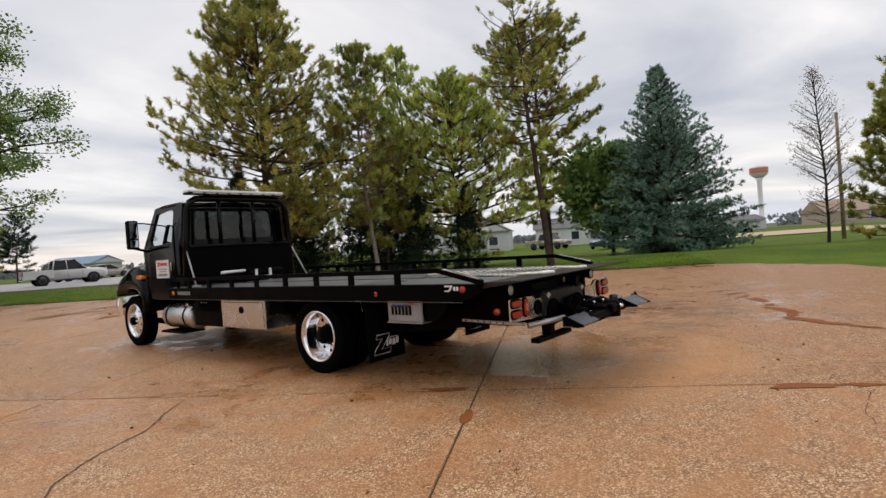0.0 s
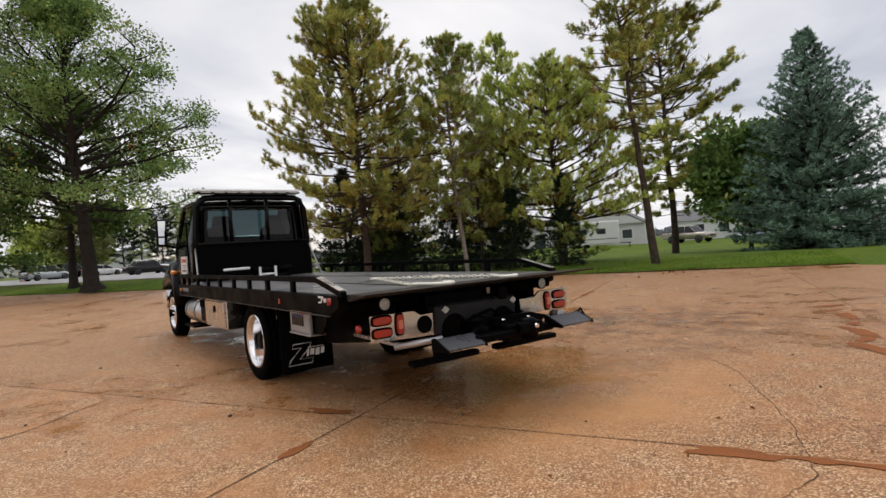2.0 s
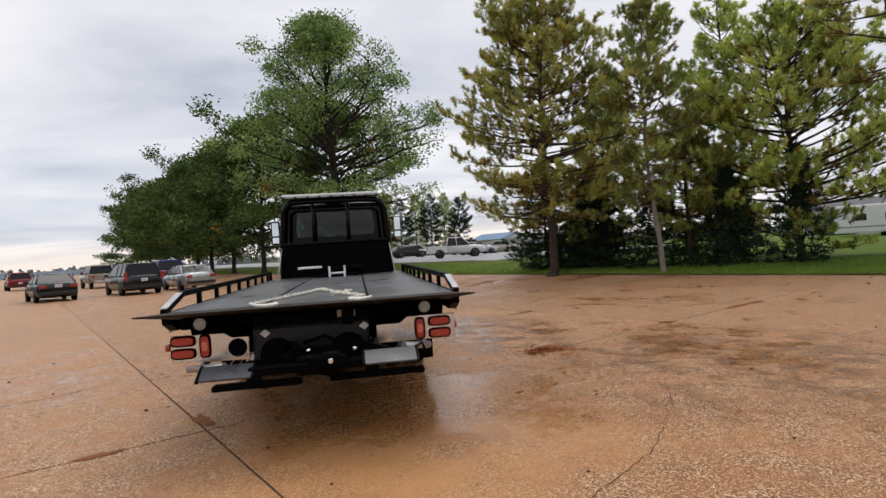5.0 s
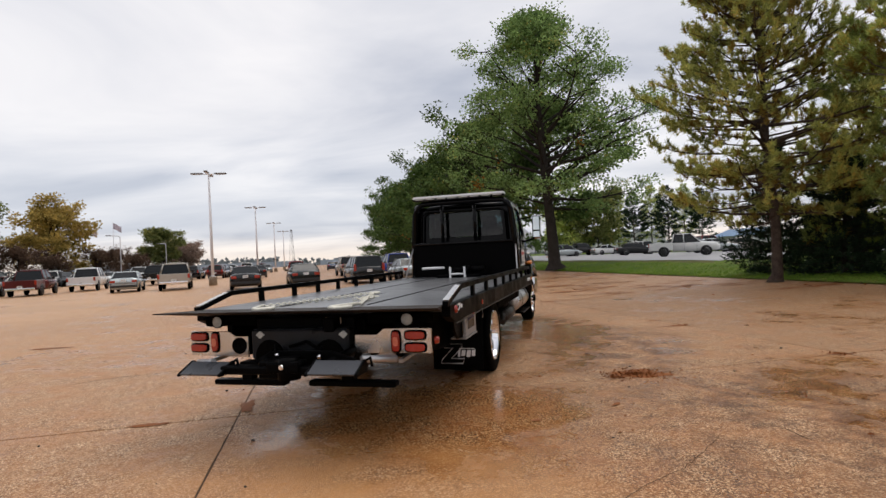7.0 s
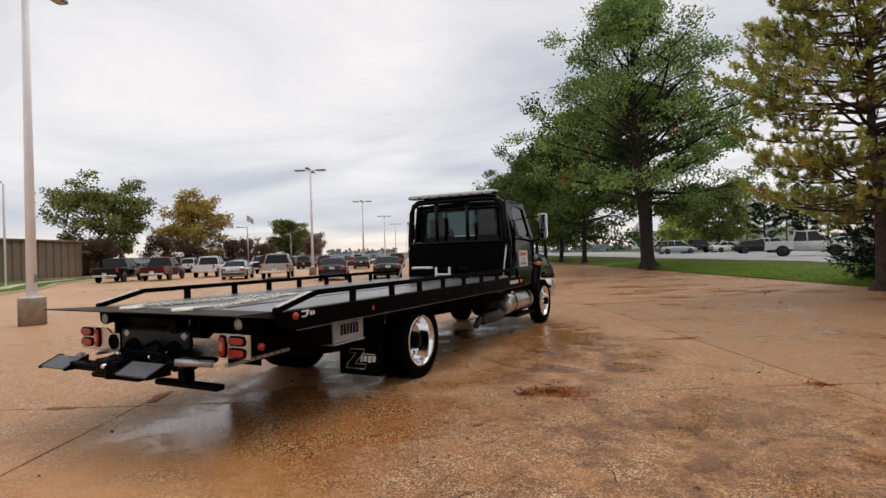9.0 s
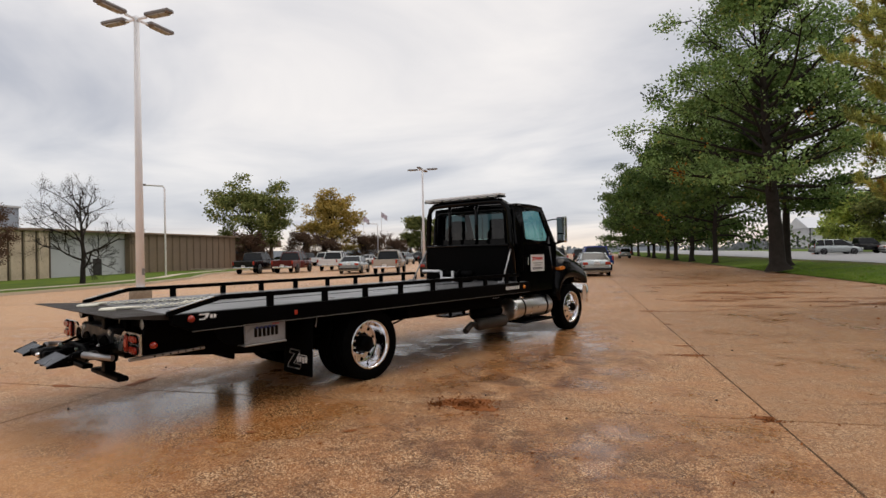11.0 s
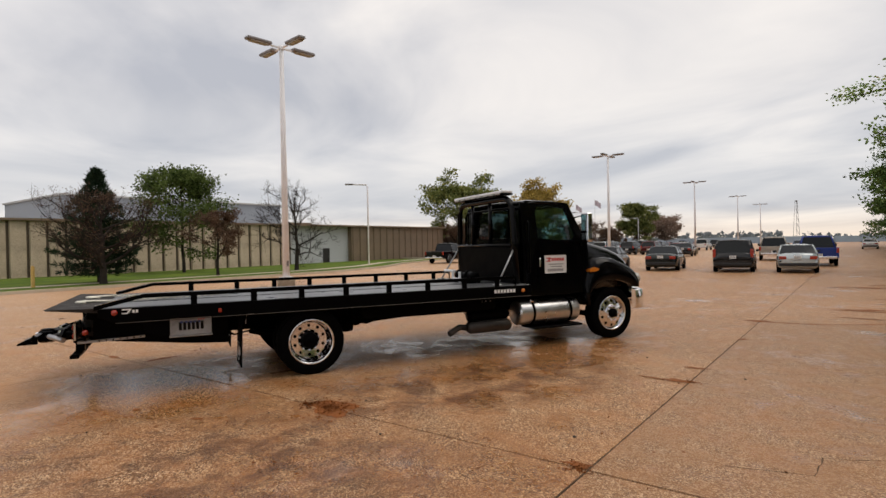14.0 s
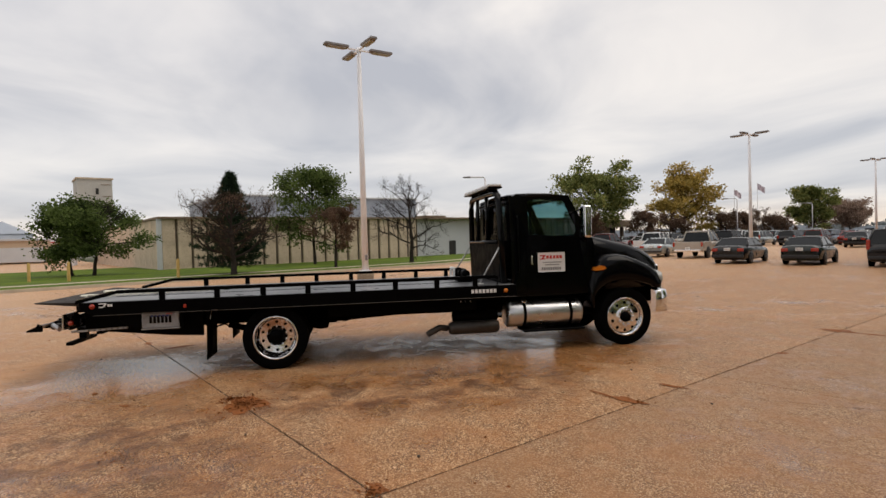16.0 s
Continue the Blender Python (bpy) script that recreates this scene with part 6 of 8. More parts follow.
def tall(q):
    """Few short limbs low down, the crown's mass in its upper half."""
    return (0.35 + 0.65 * min(1, max(0.0, q) / 0.45)) * max(0.10, 1 - max(0.0, q) ** 3) ** 0.8


pine(8.55, 15.2, 0.3, 12.9, 4.9, 0.17, 3, L_PINE_Y, PINE_L, full, inner=L_OCHRE, rad=0.19, per=7, step=0.40, subs=2.7, gap=-0.38, lump=0.4, skip=0.06)
pine(11.8, 12.0, 0.2, 10.4, 2.5, 0.26, 4, L_PINE, "slender pine with a pale crooked trunk on the verge", old, inner=L_OCHRE, bark=BARK_PALE, lean=(0.5, 0.6), bend=-0.35, rad=0.11, per=6, step=0.40)
pine(16.9, 6.3, 0.2, 11.6, 3.0, 0.40, 5, L_PINE_Y, "leaning sparse pine with a dark bare trunk", tall, inner=L_OCHRE, lean=(-0.9, 0.6), gap=-0.08, rad=0.18, per=5, step=0.5, skip=0.2, dead=0.42, rise=(-0.15, 0.6))
pine(30.0, 13.2, -0.05, 17.4, 4.6, 0.16, 15, L_PINE_Y, "tall straight pine with a dark trunk on the lawn", tall, inner=L_OCHRE, gap=-0.12, rad=0.24, per=6, step=0.66, skip=0.15, dead=0.35, nlen=0.30, nwid=0.05, subs=2.8, rise=(-0.15, 0.6))
pine(16.4, 14.2, 0.2, 11.6, 2.4, 0.22, 16, L_LARCH, "light green pine with an open pointed top", old, rad=0.13, per=5, step=0.42, skip=0.2)
pine(17.3, 11.6, 0.2, 9.6, 4.8, 0.08, 17, L_LARCH, "full light green conifer among the pines", old, inner=L_OCHRE, rad=0.15, per=6, step=0.38, rise=(0.0, 0.7), subs=2.8, gap=-0.38, skip=0.07)
pine(13.8, 13.4, 0.2, 6.2, 2.2, 0.15, 18, L_PINE_Y, "yellow-green young pine in the middle of the group", old, inner=L_OCHRE, rad=0.12, per=6, step=0.4)
pine(12.6, 18.4, 0.2, 8.2, 3.4, 0.12, 19, L_PINE, "dense green pine behind the old one", broad, inner=L_OCHRE, rad=0.16, per=6, step=0.45)
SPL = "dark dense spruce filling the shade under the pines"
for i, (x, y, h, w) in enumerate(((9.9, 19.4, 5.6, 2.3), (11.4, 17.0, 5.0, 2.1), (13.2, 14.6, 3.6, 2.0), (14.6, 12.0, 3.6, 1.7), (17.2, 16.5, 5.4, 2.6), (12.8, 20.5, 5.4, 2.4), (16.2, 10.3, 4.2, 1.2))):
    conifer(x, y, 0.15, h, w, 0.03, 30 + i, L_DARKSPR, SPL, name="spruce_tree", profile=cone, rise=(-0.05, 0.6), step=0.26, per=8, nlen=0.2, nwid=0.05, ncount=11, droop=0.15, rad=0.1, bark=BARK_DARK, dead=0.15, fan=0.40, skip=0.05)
conifer(28.4, 4.2, 0.0, 11.1, 5.2, 0.025, 6, L_SPRUCE, "dense blue-green spruce cone standing on the lawn", name="spruce_tree", profile=cone, rise=(-0.05, 0.75), step=0.42, per=15,
        nlen=0.18, nwid=0.06, ncount=11, droop=0.22, rad=0.2, bark=BARK_DARK, dead=0.14, fan=0.30, skip=0.03, tstep=0.17, tufts=0.85, puff=0.03, even=True)
pine(29.5, -6.2, -0.1, 8.2, 3.2, 0.06, 79, L_PINE_Y, "low full yellowing pine on the lawn", broad, inner=L_OCHRE, rad=0.14, per=6, step=0.5, nlen=0.28, nwid=0.055, subs=2.0)
pine(29.5, -9.6, -0.1, 14.0, 4.6, 0.05, 7, L_PINE_Y, "yellowing pine at the lawn's edge", old, inner=L_OCHRE, rad=0.2, per=6, step=0.6, nlen=0.28, nwid=0.055, subs=2.0)
pine(27.2, -11.4, -0.1, 17.0, 4.2, 0.25, 8, L_PINE, "tall green pine at the back of the lawn", old, rad=0.24, per=6, step=0.65, nlen=0.28, nwid=0.055, subs=2.0)

# oaks and the long row down the verge
def dome(q):
    """Widest a third of the way up, rounded to a loose point."""
    return (0.80 + 0.20 * min(1, q / 0.2)) * max(0.12, 1 - 1.12 * max(0.0, q - 0.12) ** 1.55)


def round_crown(q):
    return math.sin(math.pi * min(1, 0.22 + 0.74 * q)) ** 0.75


oak(-0.4, 33.3, 0.6, 20.2, 8.9, 0.23, 51, L_OAK, "big green oak with a few orange sprays on the verge", dome, limbs=64, rad=0.46, lump=0.35, rise=(0.05, 1.5), clump=0.42, lean=(-0.8, 0.0), orange=((-3.6, -2.2, 7.2), (-5.2, -1.4, 5.6), (-4.8, -2.4, 6.0), (2.0, -3.5, 7.8), (-2.6, -4.4, 6.6)), per=44)
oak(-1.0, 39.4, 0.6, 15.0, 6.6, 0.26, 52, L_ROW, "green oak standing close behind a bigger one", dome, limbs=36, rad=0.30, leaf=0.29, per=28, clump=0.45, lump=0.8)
row_ = [(11.0, 52, 16.5, 8.8, 53), (10.6, 61, 14.6, 7.4, 54), (10.2, 69, 14.0, 6.6, 55), (10.6, 78, 13.2, 6.2, 53), (10.0, 88, 13.5, 6.4, 54), (10.4, 99, 12.5, 6.0, 55), (10.2, 113, 12.5, 6.2, 53), (10.5, 130, 12.5, 6.2, 54)]
first = {}
for u, v, h, w, sd in row_:
    p = site(u, v, 0.4)
    if sd in first:
        copy_thing(first[sd], pose(p.x, p.y, p.z, 0, 0, v * 37 % 360))
    else:
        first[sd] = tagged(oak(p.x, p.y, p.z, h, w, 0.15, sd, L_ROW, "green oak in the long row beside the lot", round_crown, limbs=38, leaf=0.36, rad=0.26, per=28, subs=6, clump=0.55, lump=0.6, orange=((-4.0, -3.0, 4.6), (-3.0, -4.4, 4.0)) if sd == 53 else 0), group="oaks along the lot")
# beyond the road and houses
for x, y, h, w, sd, lv, lb in ((30.8, 8.9, 7.3, 3.1, 61, L_OAK, "round green tree behind the spruce"), (2.9, 90.9, 11.0, 5.2, 62, L_LOCUST, "green tree beyond the access road"), (-1.8, 92.8, 9.5, 4.6, 63, L_LARCH, "yellow-green tree beyond the access road"),
                             (-72.9, 40.2, 11.5, 8.2, 64, L_LOCUST, "broad green locust tree by the entrance"), (-78.4, 59.5, 12.6, 6.8, 65, L_GOLD, "golden autumn tree by the entrance"), (-100.2, 106.3, 11, 6.0, 66, L_LOCUST, "round green tree at the lot's far end"),
                             (-112, 128, 8.0, 6.0, 67, L_PINK, "bare pinkish tree at the lot's far end"), (-58, 170, 12, 8, 68, L_LOCUST, "green and gold tree closing the lane"), (-45, 175, 11, 7, 69, L_GOLD, "gold tree closing the lane")):
    oak(x, y, 0.2 if x > 0 else 0.0, h, w, 0.22, sd, lv, lb, round_crown, limbs=32, leaf=0.40, per=30, subs=6, clump=0.55, rise=(0.3, 1.3), top=0.85)
for i, (x, y, h, w) in enumerate(((-66, 36, 4.6, 3.6), (-68, 46, 5.0, 4.0), (-70, 52, 4.2, 3.4), (-74, 64, 4.8, 4.0), (-80, 72, 4.6, 4.4), (-88, 84, 4.6, 4.6), (-94, 92, 4.2, 4.0), (-108, 116, 4.5, 4.5))):
    broadleaf(x, y, -0.2, h, w, 0.12, 80 + i % 3, L_RED, "dull red-brown ornamental tree by the building", limbs=12, leaf=0.19, count=3, dens=0.4, rad=0.14)
# lawn trees before the long building
broadleaf(-23.5, -5.2, 0.0, 5.0, 3.6, 0.2, 71, L_RED, "bare spreading crab-apple with a few dry leaves", limbs=18, leaf=0.06, count=1, dens=0.12, rad=0.2, up=0.45, depth=4)
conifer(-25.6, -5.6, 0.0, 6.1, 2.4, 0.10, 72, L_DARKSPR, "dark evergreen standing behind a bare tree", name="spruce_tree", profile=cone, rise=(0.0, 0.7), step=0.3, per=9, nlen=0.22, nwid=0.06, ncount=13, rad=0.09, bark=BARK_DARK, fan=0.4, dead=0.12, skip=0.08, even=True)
oak(-38.4, -1.5, 0.0, 8.0, 3.9, 0.26, 73, L_GREEN, "green locust tree on the building lawn", round_crown, limbs=28, leaf=0.2, per=30, subs=6, clump=0.36, rad=0.14, rise=(0.1, 1.2))
broadleaf(-28.3, 0.4, 0.0, 4.6, 2.2, 0.3, 74, L_RED, "small tree with dry reddish leaves", limbs=10, leaf=0.09, count=3, dens=0.5, rad=0.11, up=0.6)
broadleaf(-32.3, 5.95, 0.0, 6.8, 3.8, 0.16, 75, L_RED, "bare dark tree with a forked trunk", limbs=14, rad=0.18, bare=True, up=0.8, depth=4)
oak(-31.9, -15.9, -0.2, 5.3, 2.5, 0.36, 76, L_GREEN, "leaning green tree by the building corner", round_crown, limbs=26, leaf=0.19, per=32, subs=6, clump=0.3, rad=0.14, lean=(0.5, 0.9))
oak(-32.6, -17.4, -0.25, 4.6, 2.5, 0.34, 77, L_GREEN, "low green tree by the building corner", round_crown, limbs=24, leaf=0.19, per=32, subs=6, clump=0.3, rad=0.12, lean=(-0.4, -0.8))
conifer(28.6, -3.2, -0.2, 9.4, 1.9, 0.14, 78, L_PINK, "small nearly bare tree with a few pale leaves", bark=BARK_DARK, name="tree", per=5, step=0.36, rad=0.09, ncount=4, nlen=0.09, nwid=0.05, profile=old, rise=(0.3, 1.2), fan=0.5, tstep=0.22, puff=0.08)
# far woods along the horizon
rng_w = np.random.default_rng(90)
cs_, ds_ = [], []
for k in range(560):
    a = rng_w.uniform(0, 2 * math.pi)
    r = rng_w.uniform(300, 420)
    for j in range(14):
        cs_.append((r * math.cos(a) + rng_w.normal() * 4, r * math.sin(a) + rng_w.normal() * 4, -1 + (4.6 + 1.2 * math.sin(a * 9)) * rng_w.uniform() ** 1.6))
        ds_.append((0, 0, 1))
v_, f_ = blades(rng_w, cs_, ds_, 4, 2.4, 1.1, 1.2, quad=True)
# the haze of distance is put into the pale grey leaf colour
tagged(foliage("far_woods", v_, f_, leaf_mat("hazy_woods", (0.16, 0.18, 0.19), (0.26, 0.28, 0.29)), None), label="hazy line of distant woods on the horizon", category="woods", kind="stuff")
# pines behind the access road
for i, (x, y, h) in enumerate(((6.9, 112.9, 12.5), (9.7, 104.7, 11.5), (13.3, 110.4, 13.0), (15.4, 102.2, 12.0), (19.1, 107.7, 12.5), (21.3, 103.3, 11.0))):
    conifer(x, y, 0.5, h, 3.4, 0.12, 95 + i, L_DARKSPR if i % 2 else L_PINE, "dark green pine beyond the access road", per=6, step=0.7, rad=0.16, profile=old, ncount=9, nlen=0.42, nwid=0.09, tstep=0.25)


# ---- parked vehicles ----
PAINTS = {}


def paint(key, base, rough=0.22, metal=0.25):
    if key not in PAINTS:
        PAINTS[key] = surf(key + "_car_paint", base, rough, metal=metal, var=0.08, scale=2, fine=150, bump=0.0, coat=0.3, spec=0.35, rvar=0.06)
    return PAINTS[key]


CAR_GLASS = surf("dark_car_glass", (0.006, 0.008, 0.009), 0.06, var=0.3, scale=1.5, fine=20, bump=0.0, spec=0.32, rvar=0.03)
CAR_TRIM = surf("black_car_trim", (0.014, 0.014, 0.015), 0.6, var=0.2, bump=0.1)
RIM_ALLOY = surf("dull_alloy_rim", (0.48, 0.48, 0.49), 0.32, metal=0.9, var=0.1, bump=0.05)
LENS_W = surf("clear_headlamp", (0.62, 0.62, 0.60), 0.12, var=0.1, bump=0.05)
SHARED = {}


def shared(key, fn, material):
    """One mesh, used by many objects."""
    if key not in SHARED:
        bm = bmesh.new()
        fn(bm)
        me = bpy.data.meshes.new(key)
        bm.to_mesh(me)
        bm.free()
        me.materials.append(material)
        SHARED[key] = me
    return SHARED[key]


def put(name, me, parent, m=None, label=""):
    ob = new(name, me)
    ob.parent = parent
    if m is not None:
        ob.matrix_basis = m
    return tagged(ob, label=label) if label else ob


def car_rim(bm, r=0.22):
    lathe(bm, [(0.085, r), (0.10, r + 0.012), (0.09, r - 0.02), (0.02, r - 0.03)], (0, 0, 0), "x", 20, close=False)
    for k in range(7):
        a = 2 * math.pi * k / 7
        c, s = math.cos(a), math.sin(a)
        q = [(0.05, -0.028), (r - 0.01, -0.02), (r - 0.01, 0.02), (0.05, 0.028)]
        f = [bm.verts.new((0.075, u * c - v * s, u * s + v * c)) for u, v in q]
        bm.faces.new(f)
    lathe(bm, [(0.07, 0.055), (0.085, 0.05), (0.088, 0.0)], (0, 0, 0), "x", 12, close=False)


def car_tyre(bm, r, w, ri):
    h = w / 2
    lathe(bm, [(-h * 0.8, ri), (-h, r * 0.8), (-h * 0.8, r * 0.97), (-h * 0.4, r), (h * 0.4, r), (h * 0.8, r * 0.97), (h, r * 0.8), (h * 0.8, ri), (h * 0.2, ri - 0.02), (h * 0.2, 0.0)], (0, 0, 0), "x", 28, close=False)


def section(w, zb, zt, crown):
    """One cross-section of a car body, upwards on one side and down the other."""
    return [(-w * 0.80, zb), (-w * 0.97, zb + 0.10), (-w, zb + 0.30), (-w * 0.99, zt - 0.16), (-w * 0.93, zt - 0.03), (-w * 0.6, zt + crown), (0, zt + crown * 1.4),
            (w * 0.6, zt + crown), (w * 0.93, zt - 0.03), (w * 0.99, zt - 0.16), (w, zt - 0.30 if zt - 0.30 > zb + 0.3 else zb + 0.30), (w * 0.97, zb + 0.10), (w * 0.80, zb)]


KINDS = {
    # length, width, height, wheel radius, axles, body stations (share of length, width share, underside, top), greenhouse (rear base, rear roof, front roof, front base)
    "sedan": (4.75, 1.80, 1.44, 0.315, (0.215, 0.79), [(0, 0.78, 0.40, 0.72), (0.012, 0.90, 0.26, 0.90), (0.05, 0.96, 0.22, 0.97), (0.16, 1.0, 0.20, 0.99), (0.4, 1.0, 0.2, 0.96), (0.68, 1.0, 0.2, 0.94), (0.80, 0.99, 0.2, 0.86), (0.93, 0.93, 0.22, 0.74), (0.985, 0.84, 0.28, 0.62), (1, 0.72, 0.36, 0.52)], (0.13, 0.27, 0.53, 0.70)),
    "minivan": (4.95, 1.95, 1.74, 0.33, (0.19, 0.80), [(0, 0.84, 0.42, 0.80), (0.012, 0.95, 0.28, 1.02), (0.05, 0.99, 0.24, 1.04), (0.3, 1.0, 0.22, 1.04), (0.6, 1.0, 0.22, 1.02), (0.76, 1.0, 0.22, 0.98), (0.90, 0.94, 0.24, 0.84), (0.98, 0.86, 0.30, 0.68), (1, 0.75, 0.38, 0.58)], (0.015, 0.07, 0.58, 0.80)),
    "suv": (4.6, 1.82, 1.70, 0.35, (0.20, 0.80), [(0, 0.84, 0.48, 0.84), (0.012, 0.95, 0.36, 1.04), (0.05, 0.99, 0.30, 1.06), (0.3, 1.0, 0.30, 1.06), (0.62, 1.0, 0.30, 1.04), (0.74, 1.0, 0.30, 1.02), (0.92, 0.95, 0.32, 0.94), (0.985, 0.88, 0.38, 0.78), (1, 0.78, 0.44, 0.64)], (0.012, 0.06, 0.55, 0.70)),
    "pickup": (5.5, 1.98, 1.90, 0.385, (0.215, 0.81), [(0.345, 1.0, 0.40, 1.14), (0.6, 1.0, 0.40, 1.14), (0.72, 1.0, 0.40, 1.14), (0.80, 1.0, 0.40, 1.13), (0.95, 0.96, 0.42, 1.06), (0.99, 0.90, 0.48, 0.92), (1, 0.82, 0.52, 0.76)], (0.335, 0.365, 0.61, 0.735)),
}


def vehicle(kind, label, m, colour, lamps="red", name=None, group="parked cars", white_wheel=True, scale=1.0):
    L, W, H, R, ax, st, gh = KINDS[kind]
    t = thing(name or {"sedan": "sedan_car", "minivan": "minivan", "suv": "estate_car", "pickup": "pickup_truck"}[kind], label, {"sedan": "car", "minivan": "minivan", "suv": "car", "pickup": "pickup truck"}[kind], m, group=group)
    w = W / 2

    def body(bm):
        loft(bm, [[(x, s * L, z) for x, z in section(w * k, zb, zt, 0.02)] for s, k, zb, zt in st])
        if kind == "pickup":
            yb = 0.345 * L
            box(bm, -w, -w + 0.09, 0.02, yb, 0.52, 1.15, 0.02)
            box(bm, w - 0.09, w, 0.02, yb, 0.52, 1.15, 0.02)
            box(bm, -w + 0.05, w - 0.05, 0.0, 0.07, 0.56, 1.14, 0.02)
            box(bm, -w + 0.06, w - 0.06, 0.05, yb, 0.52, 0.62)
    put("body", shared("body_" + kind + colour, body, PAINTS[colour]), t)
    belt = {"sedan": 0.97, "minivan": 1.03, "suv": 1.05, "pickup": 1.14}[kind]
    yr, rr, rf, yf = [k * L for k in gh]
    tw, bw = w * 0.74, w * 0.93

    def green(bm):
        loft(bm, [[(-bw, yr, belt - 0.05), (bw, yr, belt - 0.05), (bw, yf, belt - 0.06), (-bw, yf, belt - 0.06)], [(-bw, yr + 0.01, belt), (bw, yr + 0.01, belt), (bw, yf, belt - 0.02), (-bw, yf, belt - 0.02)],
                  [(-tw, rr, H - 0.05), (tw, rr, H - 0.05), (tw, rf, H - 0.04), (-tw, rf, H - 0.04)]], smooth=False)

    def roof(bm):
        loft(bm, [[(x * k, y, z - 0.05 * abs(x / tw) ** 3 * 0.8) for x in (-tw, -tw * 0.6, 0, tw * 0.6, tw)] + [(tw * k, y, z - 0.075), (-tw * k, y, z - 0.075)] for y, z, k in ((rr - 0.03, H - 0.045, 0.96), (rr + 0.12, H - 0.004, 1.0), ((rr + rf) / 2, H + 0.004, 1.02), (rf - 0.12, H - 0.006, 1.0), (rf + 0.04, H - 0.05, 0.96))])
    put("cabin", shared("cabin_" + kind, green, CAR_TRIM), t)
    put("roof", shared("roof_" + kind + colour, roof, PAINTS[colour]), t)

    def pane(bm, q):
        """A thin raised glass pane over four corners, drawn in a little from them."""
        q = [Vector(p) for p in q]
        c = sum(q, Vector()) / 4
        n = (q[1] - q[0]).cross(q[3] - q[0]).normalized()
        if n.dot(c - Vector((0, L * 0.5, belt))) < 0:
            n = -n
        q = [p + (c - p).normalized() * 0.055 for p in q]
        lo, hi = [bm.verts.new(p - n * 0.004) for p in q], [bm.verts.new(p + n * 0.008) for p in q]
        bm.faces.new(hi)
        for i in range(4):
            bm.faces.new((lo[i], lo[(i + 1) % 4], hi[(i + 1) % 4], hi[i]))
        bmesh.ops.recalc_face_normals(bm, faces=bm.faces)

    put("windscreen", shared("windscreen_" + kind, lambda bm: pane(bm, [(-bw, yf, belt - 0.02), (bw, yf, belt - 0.02), (tw, rf, H - 0.05), (-tw, rf, H - 0.05)]), CAR_GLASS), t)
    put("rear_window", shared("rear_window_" + kind, lambda bm: pane(bm, [(-bw, yr + 0.01, belt), (bw, yr + 0.01, belt), (tw, rr, H - 0.05), (-tw, rr, H - 0.05)]), CAR_GLASS), t)
    ym = (rr + rf) / 2 + (0.1 if kind != "minivan" else 0.35)
    posts = [(yr, rr), (ym, ym - 0.03), (yf, rf)]
    if kind in ("minivan", "suv"):
        y2 = rr + (rf - rr) * 0.28
        posts.insert(1, (y2, y2))
    for sd in (-1, 1):
        for i, (lo_, hi_) in enumerate(posts):
            put("pillar", shared("pillar_%s%d%d%s" % (kind, sd, i, colour), lambda bm: tube(bm, [(sd * (bw + 0.004), lo_, belt - 0.02), (sd * (tw + 0.002), hi_, H - 0.05)], 0.045 if i == 0 else 0.033, 6), PAINTS[colour]), t)
        for i, ((a0, b0), (a1, b1)) in enumerate(zip(posts, posts[1:])):
            put("side_window", shared("side_window_%s%d%d" % (kind, sd, i), lambda bm: pane(bm, [(sd * bw, a0, belt), (sd * bw, a1, belt), (sd * tw, b1, H - 0.05), (sd * tw, b0, H - 0.05)]), CAR_GLASS), t)
    tyre_ = shared("tyre_%s" % kind, lambda bm: car_tyre(bm, R, 0.21, R * 0.64), RUBBER)
    rim_ = shared("rim_%s" % kind, lambda bm: car_rim(bm, R * 0.63), RIM_ALLOY)
    arch = shared("arch_%s" % kind, lambda bm: lathe(bm, [(0, R + 0.055), (0.012, R + 0.05), (0.012, 0.0)], (0, 0, 0), "x", 24, close=False), CAR_TRIM)
    for sd in (-1, 1):
        for a in ax:
            flip = pose(0, 0, 0, 0, 0, 180 if sd < 0 else 0)
            put("wheel_arch", arch, t, pose(sd * (w - 0.006), a * L, R + 0.02) @ flip)
            wh = put("wheel", tyre_, t, pose(sd * (w - 0.09), a * L, R) @ flip)
            put("rim", rim_, wh)
        lamp = {"sedan": (w * 0.55, w * 0.90, 0.70, 0.86), "minivan": (w * 0.83, w * 0.985, 0.80, 1.24), "suv": (w * 0.80, w * 0.985, 0.80, 1.12), "pickup": (w * 0.86, w * 1.0, 0.82, 1.12)}[kind]
        put("tail_lamp", shared("lamp_%s%d" % (kind, sd), lambda bm: box(bm, *sorted((sd * lamp[0], sd * lamp[1])), -0.02 if kind != "minivan" else 0.02, 0.06, lamp[2], lamp[3], 0.02), RED), t, None, "red tail lamp")
        put("head_lamp", shared("head_%s%d" % (kind, sd), lambda bm: box(bm, *sorted((sd * w * 0.5, sd * w * 0.84)), L * 0.965, L * 0.992, st[-1][3] + (0.02 if kind != "pickup" else 0.12), st[-1][3] + (0.15 if kind != "pickup" else 0.3), 0.03), LENS_W), t)
        put("door_mirror", shared("mirror_%s%d" % (kind, sd), lambda bm: box(bm, *sorted((sd * (w + 0.0), sd * (w + 0.17))), yf - 0.42, yf - 0.32, belt + 0.0, belt + 0.14 + (0.08 if kind == "pickup" else 0), 0.03), CAR_TRIM), t)
